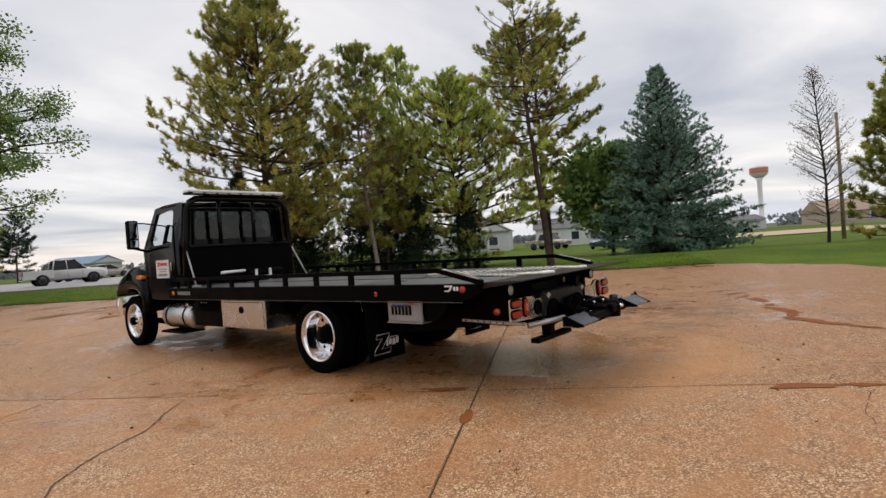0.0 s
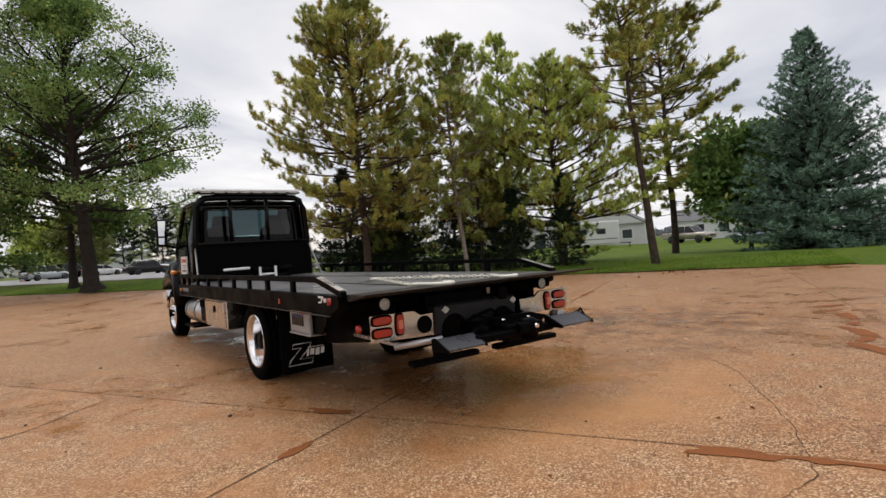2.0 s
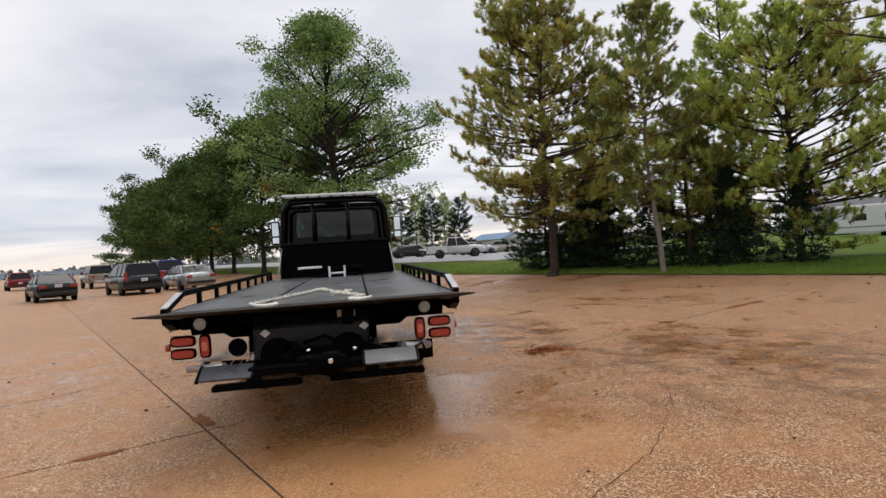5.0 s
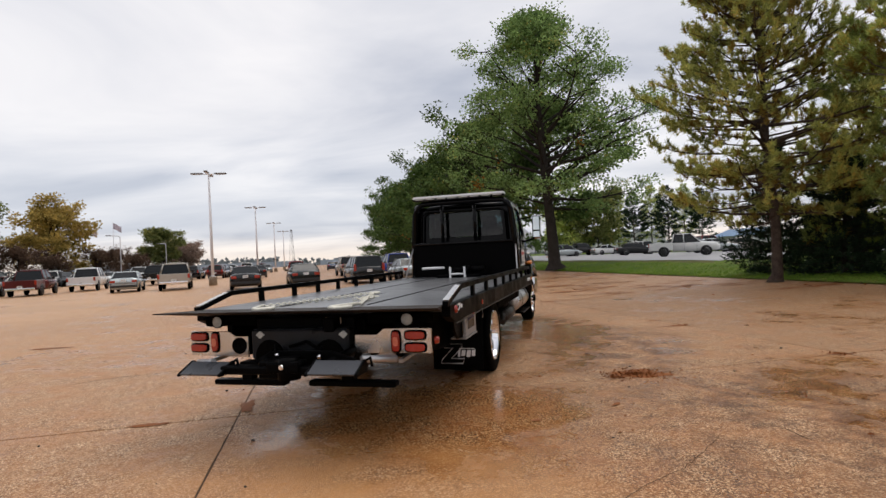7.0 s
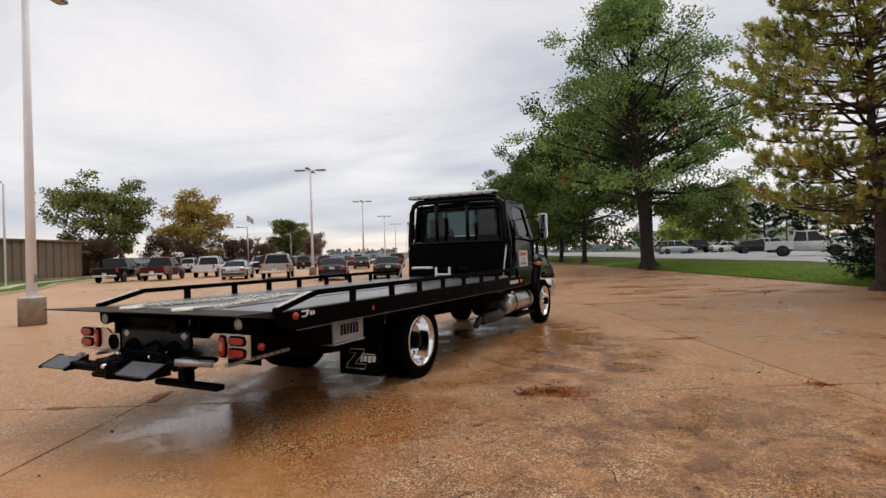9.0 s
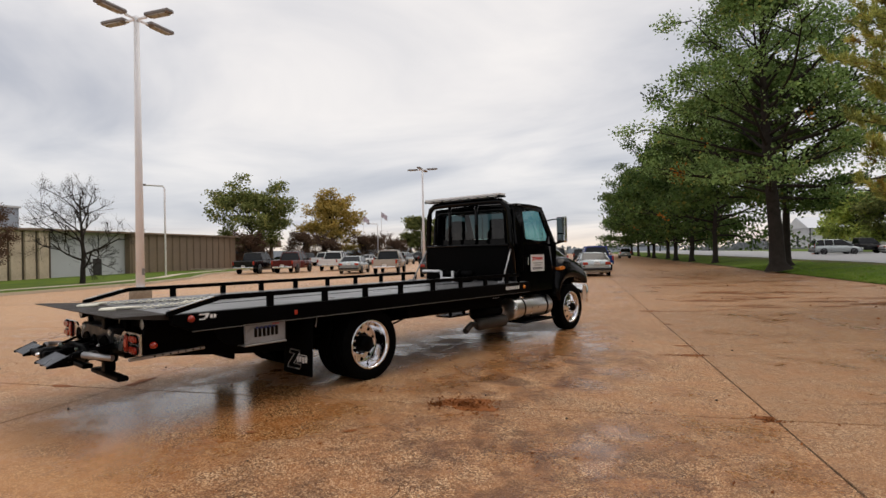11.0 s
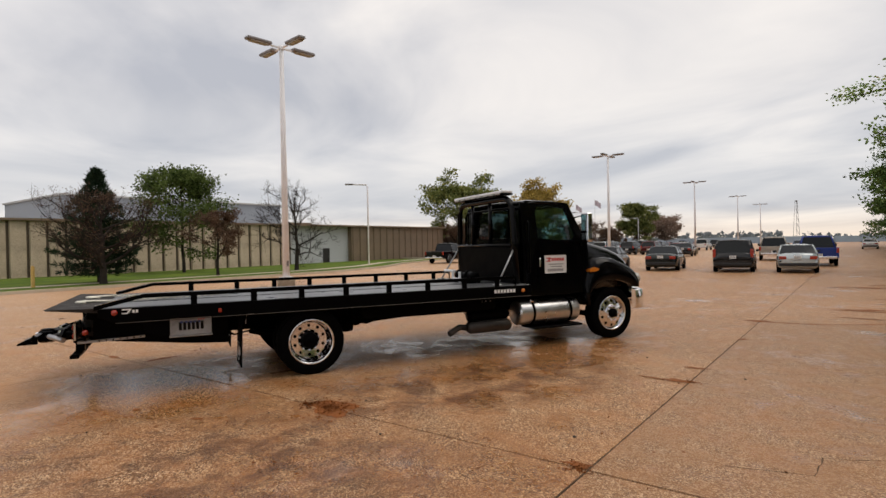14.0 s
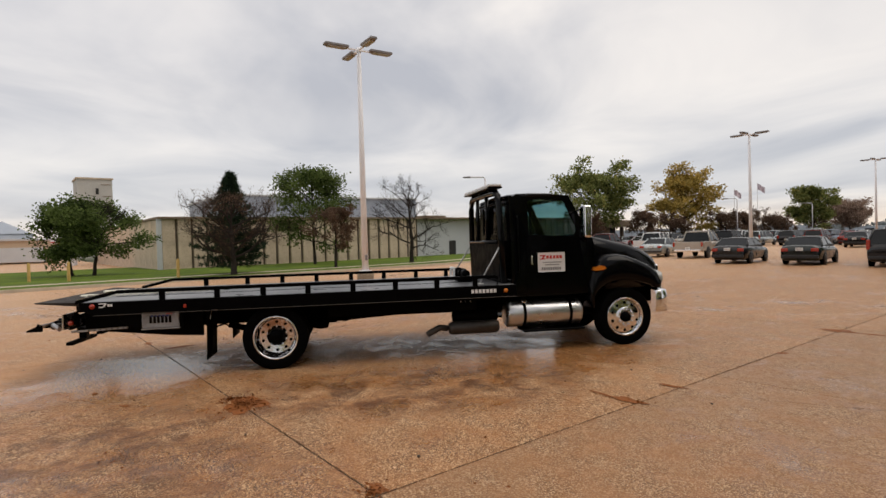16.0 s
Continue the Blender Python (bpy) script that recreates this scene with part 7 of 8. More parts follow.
        put("door_seam", shared("seam_%s%d" % (kind, sd), lambda bm: [box(bm, *sorted((sd * (w + 0.001), sd * (w - 0.01))), y, y + 0.012, 0.38, belt - 0.06) for y in ((rr + rf) / 2 + 0.1, yf - 0.3)], CAR_TRIM), t)
    put("number_plate", shared("plate_" + kind, lambda bm: box(bm, -0.155, 0.155, -0.035, -0.01, *((0.74, 0.89) if kind in ("minivan", "sedan") else (0.62, 0.77))), WHITE), t, None, "pale number plate with grey bars")
    put("plate_bars", shared("platebars_" + kind, lambda bm: bars(bm, (-0.12, -0.036, 0.78 if kind in ("minivan", "sedan") else 0.66), (1, 0, 0), (0, 0, 1), [(k * 0.04, k * 0.04 + 0.026, 0, 0.07) for k in range(6)]), GREYV), t)
    put("rear_bumper", shared("bumper_" + kind, lambda bm: box(bm, -w * 0.9, w * 0.9, -0.05, 0.10, 0.36 if kind != "pickup" else 0.46, 0.52 if kind != "pickup" else 0.62, 0.04, 2), CAR_TRIM if kind != "pickup" else CHROME), t)
    put("grille", shared("grille_" + kind, lambda bm: box(bm, -w * 0.45, w * 0.45, L * 0.985, L * 1.004, st[-1][3] - 0.12, st[-1][3] + 0.10, 0.02), CAR_TRIM), t)
    return t


paint("black", (0.003, 0.003, 0.004), metal=0.0), paint("green_black", (0.006, 0.012, 0.011), metal=0.0), paint("dark_grey", (0.010, 0.011, 0.013), metal=0.1), paint("silver", (0.46, 0.50, 0.50), metal=0.6)
paint("white", (0.72, 0.72, 0.71), metal=0.0), paint("blue", (0.015, 0.04, 0.22)), paint("red", (0.22, 0.022, 0.02)), paint("maroon", (0.10, 0.014, 0.014)), paint("champagne", (0.42, 0.38, 0.33), metal=0.5), paint("steel_blue", (0.13, 0.17, 0.24), metal=0.5)


def parked(u, v, turn=0.0, z=0.0):
    """A place in the lot, heading along the site's long axis unless turned."""
    return pose(*site(u, v, z), 0, 0, 27.97 + turn)


vehicle("sedan", "black sedan with grey wheels parked in the wet lot", parked(-10.9, 28.8, 7), "black")
vehicle("sedan", "dark greenish-black sedan parked in the wet lot", parked(-7.4, 28.8, 7), "green_black")
vehicle("minivan", "dark grey minivan with tinted windows parked in the lot", parked(-3.6, 28.4, 6), "dark_grey")
vehicle("sedan", "pale silver-green sedan with wet rear glass", parked(-0.7, 28.4, 6), "silver")
vehicle("pickup", "bright blue pickup truck parked beyond the sedans", parked(-0.2, 36.5, 6), "blue")
vehicle("pickup", "champagne silver pickup truck with chrome bumper", parked(-16.2, 34.5, 10), "champagne")
vehicle("sedan", "light silver sedan parked beside a pickup", parked(-19.6, 35.5, 10), "silver")
vehicle("pickup", "white pickup truck parked in the lot", parked(-25.0, 43, 8), "white")
vehicle("pickup", "maroon red pickup truck parked near the kerb", parked(-27.0, 38.2, 8), "maroon")
vehicle("pickup", "black pickup truck parked near the kerb", parked(-29.8, 36.6, 8), "black")
vehicle("pickup", "silver pickup truck further down the lot", parked(-3.6, 46, 6), "champagne")
vehicle("suv", "red estate car further down the lot", parked(-9.2, 60, 6), "red")
vehicle("sedan", "black car parked down the lot's lane", parked(-13.2, 58, 6), "black")
rng_c = random.Random(17)
tints = [("sedan", "silver"), ("suv", "dark_grey"), ("pickup", "white"), ("sedan", "red"), ("sedan", "steel_blue"), ("suv", "black"), ("minivan", "silver"), ("sedan", "white"), ("suv", "maroon"), ("sedan", "champagne"), ("pickup", "black"), ("suv", "steel_blue")]
for row, v0 in enumerate((50, 66, 72, 92, 98, 122)):
    for k in range(12):
        u = -16 - 3.1 * k + rng_c.uniform(-0.3, 0.3)
        if rng_c.random() < 0.30 or (row == 0 and k < 1) or u < (-27 if v0 < 60 else -47):
            continue
        kd, cl = tints[(k * 5 + row * 3) % len(tints)]
        vehicle(kd, "%s %s parked in a far row of the lot" % (cl.replace("_", " "), {"sedan": "sedan", "suv": "estate car", "pickup": "pickup truck", "minivan": "minivan"}[kd]), parked(u, v0 + rng_c.uniform(-0.5, 0.5), 180 if row in (2, 4) else 0), cl)
for u, v, kd, cl in ((-1.5, 72, "suv", "dark_grey"), (-4.6, 84, "sedan", "steel_blue"), (6.0, 92, "suv", "silver"), (3.0, 92, "sedan", "white")):
    vehicle(kd, "%s %s parked far down the lot" % (cl.replace("_", " "), "estate car" if kd == "suv" else "sedan"), parked(u, v), cl)
# beyond the verge
for x, y, turn, kd, cl, lb in ((6.9, 44.3, -97, "pickup", "white", "white crew pickup truck parked across the access road"), (4.6, 61.4, -78, "sedan", "black", "black sedan parked on the access road"), (-4.2, 71.8, -62, "minivan", "silver", "silver minivan parked on the access road"),
                               (-2.2, 76.6, -62, "pickup", "black", "black pickup truck parked on the access road"), (1.9, 76.8, -62, "sedan", "white", "white sedan parked on the access road"), (7.1, 75.0, -78, "suv", "white", "white estate car parked on the access road"),
                               (12.0, 62, -75, "pickup", "red", "red pickup truck parked on the access road"), (15.5, 58, -75, "sedan", "champagne", "pale gold sedan parked on the access road"), (11.6, 54, -80, "sedan", "silver", "silver sedan parked on the access road")):
    vehicle(kd, lb, pose(x, y, 0.53, 0, 0, turn), cl, group="cars on the access road")
vehicle("sedan", "steel blue sedan on the house driveway", parked(44, -7.4, 62, 0.05), "steel_blue", group="cars by the houses")
vehicle("pickup", "pale pickup truck by the house", parked(58, 1.5, 150, 0.0), "champagne", group="cars by the houses")


# ---- buildings, lamps and far things ----
PANEL = surf("tan_concrete_panel", (0.48, 0.375, 0.27), 0.85, var=0.30, scale=0.7, fine=14, bump=0.3, tint=(0.58, 0.47, 0.35))
SEAM = surf("stained_seam", (0.085, 0.06, 0.04), 0.9, var=0.4, scale=2, fine=20, bump=0.2)
PANEL_D = surf("brown_concrete_panel", (0.21, 0.15, 0.10), 0.85, var=0.25, scale=0.6, fine=14, bump=0.3)
PALE_WALL = surf("pale_block_wall", (0.52, 0.53, 0.54), 0.8, var=0.08, scale=0.5, fine=10, bump=0.1)
METAL_G = surf("grey_blue_metal_siding", (0.33, 0.37, 0.43), 0.5, var=0.1, scale=0.4, fine=8, bump=0.1)
WHITE_P = surf("white_house_siding", (0.66, 0.67, 0.68), 0.6, var=0.08, scale=0.6, fine=14, bump=0.15)
GREY_ROOF = surf("grey_shingle_roof", (0.14, 0.14, 0.15), 0.85, var=0.25, scale=1, fine=12, bump=0.4)
WHITE_ROOF = surf("pale_metal_roof", (0.62, 0.65, 0.70), 0.45, var=0.08, scale=0.5, fine=8, bump=0.1)
TAN_ROOF = surf("tan_roof", (0.34, 0.26, 0.20), 0.85, var=0.2, scale=1, fine=12, bump=0.3)
GLASS_B = surf("building_window_glass", (0.03, 0.04, 0.05), 0.08, var=0.3, bump=0.0)
POLE_W = surf("white_painted_pole", (0.82, 0.81, 0.83), 0.45, var=0.06, scale=3, fine=40, bump=0.05)
LAMP_G = surf("grey_lamp_housing", (0.20, 0.185, 0.185), 0.5, var=0.15, bump=0.05)
LAMP_LENS = surf("dusty_lamp_lens", (0.34, 0.31, 0.28), 0.3, var=0.15, bump=0.05)
POST_C = surf("stained_concrete_base", (0.22, 0.16, 0.11), 0.9, var=0.35, scale=3, fine=30, bump=0.4, tint=(0.30, 0.24, 0.17))
YELLOW = surf("yellow_bollard_paint", (0.52, 0.33, 0.09), 0.55, var=0.2, bump=0.1)
ORANGE = surf("orange_plastic", (0.62, 0.12, 0.03), 0.5, var=0.1, bump=0.05)
DARKM = surf("dark_recess", (0.03, 0.027, 0.025), 0.8, var=0.3, bump=0.1)
BLUE_R = surf("blue_tarp_roof", (0.12, 0.22, 0.36), 0.6, var=0.1, bump=0.1)


def sbox(bm, u0, u1, v0, v1, z0, z1):
    box(bm, u0, u1, v0, v1, z0, z1, m=SITE)


hall = thing("long_building", "long low tan building of ribbed concrete panels", "building")
part("wall", made(sbox, -90, -47.75, 7.9, 34.2, -0.7, 4.15), PANEL, hall, "tan concrete walls")
part("parapet", made(sbox, -90, -47.35, 7.7, 62.2, 4.15, 4.32), PANEL_D, hall)
part("white_bay", made(sbox, -90, -48.4, 34.2, 43.4, -0.7, 4.15), PALE_WALL, hall, "plain pale grey bay")
part("door", made(sbox, -48.42, -48.36, 39.4, 40.4, -0.6, 1.6), DARKM, hall, "brown steel door")
part("end_wall", made(sbox, -90, -47.75, 43.4, 62, -0.7, 4.15), PANEL_D, hall, "weathered brown panels")
rib_me = shared("rib", lambda bm: box(bm, -0.02, 0.20, -0.07, 0.07, -0.7, 4.15, 0.02), PANEL)
seam_me = shared("dark_seam", lambda bm: box(bm, 0.0, 0.012, -0.09, 0.09, -0.7, 4.10), SEAM)
panel_me = shared("wall_panel", lambda bm: prism(bm, [(-0.55, 0.0), (0.55, 0.0), (0.50, 0.17), (-0.40, 0.06)], "z", -0.7, 4.1), PANEL)
for k in range(21):
    v = 8.6 + k * 1.25
    put("panel", panel_me, hall, SITE @ pose(-47.75, v, 0, 0, 0, -90))
    put("seam", seam_me, hall, SITE @ pose(-47.75, v + 0.625, 0))
for k in range(15):
    v = 44.0 + k * 1.22
    put("panel", shared("brown_panel", lambda bm: prism(bm, [(-0.46, 0.0), (0.46, 0.0), (0.38, 0.12), (-0.38, 0.12)], "z", -0.7, 4.1), PANEL_D), hall, SITE @ pose(-47.75, v, 0, 0, 0, -90))
for k in range(12):
    put("side_panel", shared("side_wall_panel", lambda bm: box(bm, -1.35, 1.35, -0.06, 0.0, -0.7, 4.1, 0.02), PANEL), hall, SITE @ pose(-49.5 - k * 2.8, 7.9, 0))
part("corner_pilaster", made(sbox, -48.0, -47.5, 7.72, 8.05, -0.7, 4.15), PALE_WALL, hall)
part("side_window", made(sbox, -57.3, -56.9, 7.80, 7.88, 1.6, 3.0), PALE_WALL, hall)
upper = thing("upper_hall", "grey-blue metal-clad upper hall behind the long building", "building")
part("wall", made(sbox, -96, -75, 22, 53.5, 0, 8.6), METAL_G, upper)
part("roof_edge", made(sbox, -96.2, -74.8, 21.8, 53.7, 8.6, 8.85), PALE_WALL, upper)
part("vent_house", made(sbox, -80, -74.9, 55, 60, 0, 6.0), PANEL_D, upper)

silo = thing("grain_elevator", "tall pale concrete grain elevator with stains", "tower")
part("wall", made(sbox, -134, -126, 8.8, 14.8, 0, 15.6), surf("elevator_concrete", (0.46, 0.44, 0.40), 0.9, var=0.12, scale=0.3, fine=4, bump=0.2), silo)
part("parapet", made(sbox, -134.2, -125.8, 8.6, 15.0, 15.6, 15.9), PANEL, silo)
part("roof_hatch", made(sbox, -131, -129.5, 11.5, 13, 15.9, 16.3), PANEL, silo)
part("window", made(sbox, -125.98, -125.9, 11.9, 12.4, 12.6, 13.8), DARKM, silo)
part("stain_ledge", made(sbox, -125.99, -125.9, 12.8, 14.5, 14.5, 14.62), PANEL_D, silo)
part("stain_ledge", made(sbox, -125.99, -125.9, 13.1, 14.6, 12.2, 12.3), PANEL_D, silo)

annex = thing("entrance_block", "dark low entrance block of the long building", "building")
part("roof", made(sbox, -75, -58, 66, 92, 3.1, 4.4), PANEL_D, annex, "overhanging brown roof")
# near-black wall colour carries the shade under the roof's overhang
part("wall", made(sbox, -75, -61, 67, 91, -0.5, 3.1), DARKM, annex, "shaded dark walls")
for k in range(6):
    part("column", made(sbox, -59.4, -58.9, 68 + k * 4.4, 68.6 + k * 4.4, -0.5, 3.1), PANEL_D, annex)
part("glazing", made(sbox, -61.0, -60.95, 69, 90, 0.2, 2.6), GLASS_B, annex)

shed = thing("tan_shed", "low tan shed with a wide roller door", "building")
part("wall", made(sbox, -122, -108, -8, 4, 0, 3.4), surf("peach_wall", (0.50, 0.38, 0.27), 0.8, var=0.1, bump=0.1), shed)
part("roller_door", made(sbox, -108.0, -107.9, -4.5, 2.5, 0, 2.3), PALE_WALL, shed)
part("roof", made(sbox, -122.4, -107.7, -8.3, 4.3, 3.4, 3.7), PALE_WALL, shed)
for k, v in enumerate((-10, -3)):
    bin_ = thing("grain_bin", "grey metal grain bin with a conical roof", "grain bin", pose(*site(-140, v, 0)))
    part("drum", made(lathe, [(0, 5.0), (5.2, 5.0)], (0, 0, 0), "z", 24), METAL_G, bin_)
    part("roof", made(lathe, [(5.2, 5.1), (7.6, 0.5), (7.9, 0.0)], (0, 0, 0), "z", 24, close=False), METAL_G, bin_)
pump = thing("fuel_canopy", "small white fuel stand with posts and red band", "fuel stand", pose(*site(-84, 4, -0.3), 0, 0, 20))
part("canopy", made(box, -2.4, 2.4, -1.6, 1.6, 2.9, 3.3, 0.03), WHITE_P, pump)
part("band", made(box, -2.42, 2.42, -1.62, 1.62, 3.0, 3.12), REDV, pump)
for x in (-1.9, 1.9):
    part("post", made(box, x - 0.12, x + 0.12, -0.12, 0.12, 0, 2.9), WHITE_P, pump)
    part("cabinet", made(box, x - 0.35, x + 0.35, 0.3, 0.9, 0, 1.6, 0.03), WHITE_P, pump)
for u, v in ((-29.3, 5.2), (-33.0, 0.5), (-35.0, -1.2), (-38, -2.6)):
    b_ = thing("bollard", "yellow steel bollard set in the lawn edge", "bollard", pose(*site(u, v, 0.02)), group="yellow bollards")
    part("post", made(lathe, [(-0.3, 0.08), (1.05, 0.08), (1.11, 0.05), (1.13, 0.0)], (0, 0, 0), "z", 14, close=False), YELLOW, b_)
for u, v in ((-45, -12), (26, 70)):
    b_ = thing("traffic_barrel", "orange traffic barrel with pale bands", "barrel", pose(*site(u, v, 0.3 if u > 0 else 0)))
    part("drum", made(lathe, [(0, 0.30), (0.08, 0.30), (0.1, 0.26), (0.95, 0.22), (1.0, 0.16)], (0, 0, 0), "z", 16), ORANGE, b_)
    for z in (0.35, 0.65):
        part("band", made(lathe, [(z, 0.256), (z + 0.12, 0.25)], (0, 0, 0), "z", 16, close=False), WHITE, b_)


# ---- lot lamps ----
def lot_lamp(x, y, h, label, turn=0.0, base=0.7, heads=4):
    t = thing("parking_lamp", label, "lamp post", pose(x, y, 0, 0, 0, turn), group="parking lot lamps")
    if base:
        part("base", made(lathe, [(0, 0.31), (base - 0.02, 0.31), (base, 0.29)], (0, 0, 0), "z", 28), POST_C, t, "stained round concrete base")
    part("pole", made(lathe, [(base, 0.125), (h * 0.55, 0.10), (h - 0.15, 0.075)], (0, 0, 0), "z", 14), POLE_W, t, "white painted steel pole")
    part("base_plate", made(box, -0.18, 0.18, -0.18, 0.18, base, base + 0.03, 0.005), POLE_W, t)
    part("hand_hole", made(box, 0.118, 0.126, -0.05, 0.05, base + 0.4, base + 0.6, 0.003), LAMP_G, t)
    for k in range(heads):
        a = pose(0, 0, 0, 0, 0, 360 / heads * k)
        p = part("arm", made(box, 0.05, 0.42, -0.025, 0.025, h - 0.26, h - 0.20, 0.005, m=a), POLE_W, t)
        hd = part("lamp_head", made(box, 0.42, 1.34, -0.14, 0.14, h - 0.24, h - 0.13, 0.03, m=a), LAMP_G, t, "flat shoebox lamp head")
        part("lens", made(box, 0.56, 1.22, -0.11, 0.11, h - 0.27, h - 0.235, 0.005, m=a), LAMP_LENS, hd)
    part("pole_top", made(lathe, [(h - 0.32, 0.085), (h - 0.15, 0.085), (h - 0.13, 0.0)], (0, 0, 0), "z", 12, close=False), POLE_W, t)
    return t


LL = "tall white parking lamp with four flat heads"
lot_lamp(-11.4, 1.75, 9.1, "tall white parking lamp with four heads on a concrete base", 22)
lot_lamp(-27.0, 30.6, 9.1, LL, 28)
lot_lamp(-40.0, 56.0, 9.1, LL, 28)
lot_lamp(-55.0, 83.9, 9.2, LL, 28)
lot_lamp(-68.5, 109, 9.2, LL, 28)


def street_lamp(x, y, h, label, turn):
    t = thing("street_lamp", label, "lamp post", pose(x, y, -0.3, 0, 0, turn))
    part("pole", made(tube, [(0, 0, 0), (0, 0, h - 0.2), (0.12, 0, h), (1.5, 0, h + 0.05)], 0.07, 10), POLE_W, t)
    part("lamp_head", made(box, 1.3, 2.0, -0.14, 0.14, h - 0.02, h + 0.12, 0.04), LAMP_G, t)
    return t


street_lamp(-39.4, 13.7, 7.6, "slim single-arm street lamp on the lawn edge", 250)
street_lamp(-66, 60, 7.0, "slim single-arm street lamp by the entrance trees", 250)
street_lamp(-92, 98, 7.5, "slim single-arm street lamp by the far trees", 250)
for x, y, h in ((-101, 92.5, 12.5), (-104, 89, 11.5)):
    f = thing("flagpole", "pale flagpole with a drooping striped flag", "flagpole", pose(x, y, 0))
    part("pole", made(lathe, [(0, 0.09), (h, 0.05), (h + 0.1, 0.0)], (0, 0, 0), "z", 10, close=False), POLE_W, f)
    bm = bmesh.new()
    g = [[bm.verts.new((0.06 + 2.3 * s, 0.25 * math.sin(6 * s), h - 0.3 - 1.0 * s - 1.3 * q)) for q in (0, 0.5, 1)] for s in (0, 0.25, 0.5, 0.75, 1)]
    for a, b in zip(g, g[1:]):
        for j in range(2):
            bm.faces.new((a[j], a[j + 1], b[j + 1], b[j]))
    part("flag", bm, surf("flag_cloth", (0.30, 0.12, 0.16), 0.8, var=0.6, scale=4, fine=10, bump=0.1, tint=(0.55, 0.5, 0.55)), f, "muted red, white and blue flag")


# ---- houses and sheds beyond the verge ----
def gable_house(name, label, u0, u1, v0, v1, wall_h, ridge, wall, roof_m, along="v", z=0.0, windows=(), m=SITE):
    t = thing(name, label, "building")
    bm = bmesh.new()
    box(bm, u0, u1, v0, v1, z, z + wall_h, m=m)
    part("wall", bm, wall, t)
    bm = bmesh.new()
    e = 0.35
    if along == "v":
        prism(bm, [(u0 - e, z + wall_h), (u1 + e, z + wall_h), ((u0 + u1) / 2, z + ridge)], "y", v0 - e, v1 + e)
    else:
        prism(bm, [(v0 - e, z + wall_h), (v1 + e, z + wall_h), ((v0 + v1) / 2, z + ridge)], "x", u0 - e, u1 + e)
    bmesh.ops.transform(bm, matrix=m, verts=bm.verts)
    part("roof", bm, roof_m, t)
    bm = bmesh.new()
    if along == "u":
        prism(bm, [(v0, z + wall_h), (v1, z + wall_h), ((v0 + v1) / 2, z + ridge - 0.3)], "x", u0 - e - 0.03, u0 - e + 0.02)
    else:
        prism(bm, [(u0, z + wall_h), (u1, z + wall_h), ((u0 + u1) / 2, z + ridge - 0.3)], "y", v0 - e - 0.03, v0 - e + 0.02)
    bmesh.ops.transform(bm, matrix=m, verts=bm.verts)
    part("gable", bm, wall, t)
    for a0, a1, z0, z1 in windows:
        w_ = part("window", made(box, u0 - 0.06, u0 - 0.01, a0, a1, z + z0, z + z1, m=m), GLASS_B, t)
        part("window_frame", made(ring_wall, [(a0 - 0.12, z + z0 - 0.12), (a1 + 0.12, z + z0 - 0.12), (a1 + 0.12, z + z1 + 0.12), (a0 - 0.12, z + z1 + 0.12)], [(a0, z + z0), (a1, z + z0), (a1, z + z1), (a0, z + z1)], lambda p, d: m @ Vector((u0 - 0.09 + d, p[0], p[1])), 0.08), WHITE_P, w_)
    return t


gable_house("house", "pale low house with a grey gable roof behind the trees", 64, 74, 4.5, 14.5, 2.8, 5.8, surf("grey_siding", (0.56, 0.56, 0.57), 0.7, var=0.08, bump=0.1), GREY_ROOF, "u", windows=((6.0, 7.2, 0.9, 2.0), (9.0, 10.2, 0.9, 2.0), (12.0, 13.2, 0.9, 2.0)))
gable_house("garage", "low pale garage beside the house", 60, 66, 13.5, 20, 2.6, 4.0, WHITE_P, GREY_ROOF, "v", windows=((15, 17.8, 0.1, 2.1),))
gable_house("bungalow", "long white bungalow with porch posts and grey roof", 74, 82, -11, 1, 2.7, 4.4, WHITE_P, GREY_ROOF, "v", windows=((-8.5, -7.2, 0.9, 2.1), (-5.5, -4.4, 0.9, 2.1), (-2.4, -1.2, 0.9, 2.1)))
gable_house("white_shed", "white shed with a pale metal roof", 66, 74, -20, -11.5, 2.6, 5.0, WHITE_P, WHITE_ROOF, "v", windows=((-15.2, -14.2, 0.8, 2.0),))
gable_house("tan_house", "tan-roofed house behind the small bare tree", 120, 132, -72, -60, 2.6, 5.4, surf("tan_siding", (0.42, 0.34, 0.27), 0.7, var=0.1, bump=0.1), TAN_ROOF, "v", windows=((-70, -68.5, 0.9, 2.1), (-65.5, -64, 0.9, 2.1)))
gable_house("grey_barn", "long low grey-roofed building in the distance", 120, 134, -48, -24, 2.2, 3.4, PALE_WALL, GREY_ROOF, "v", windows=((-40, -38, 1, 2), (-32, -30, 1, 2), (-24, -22, 1, 2)))
hall_w = gable_house("white_hall", "long low white hall with a pale metal roof and small windows", 38.5, 70, 105.8, 116.8, 3.4, 5.6, WHITE_P, WHITE_ROOF, "u", z=1.3, windows=((110.8, 112.0, 0.1, 2.2), (107.6, 108.8, 1.2, 2.0)))
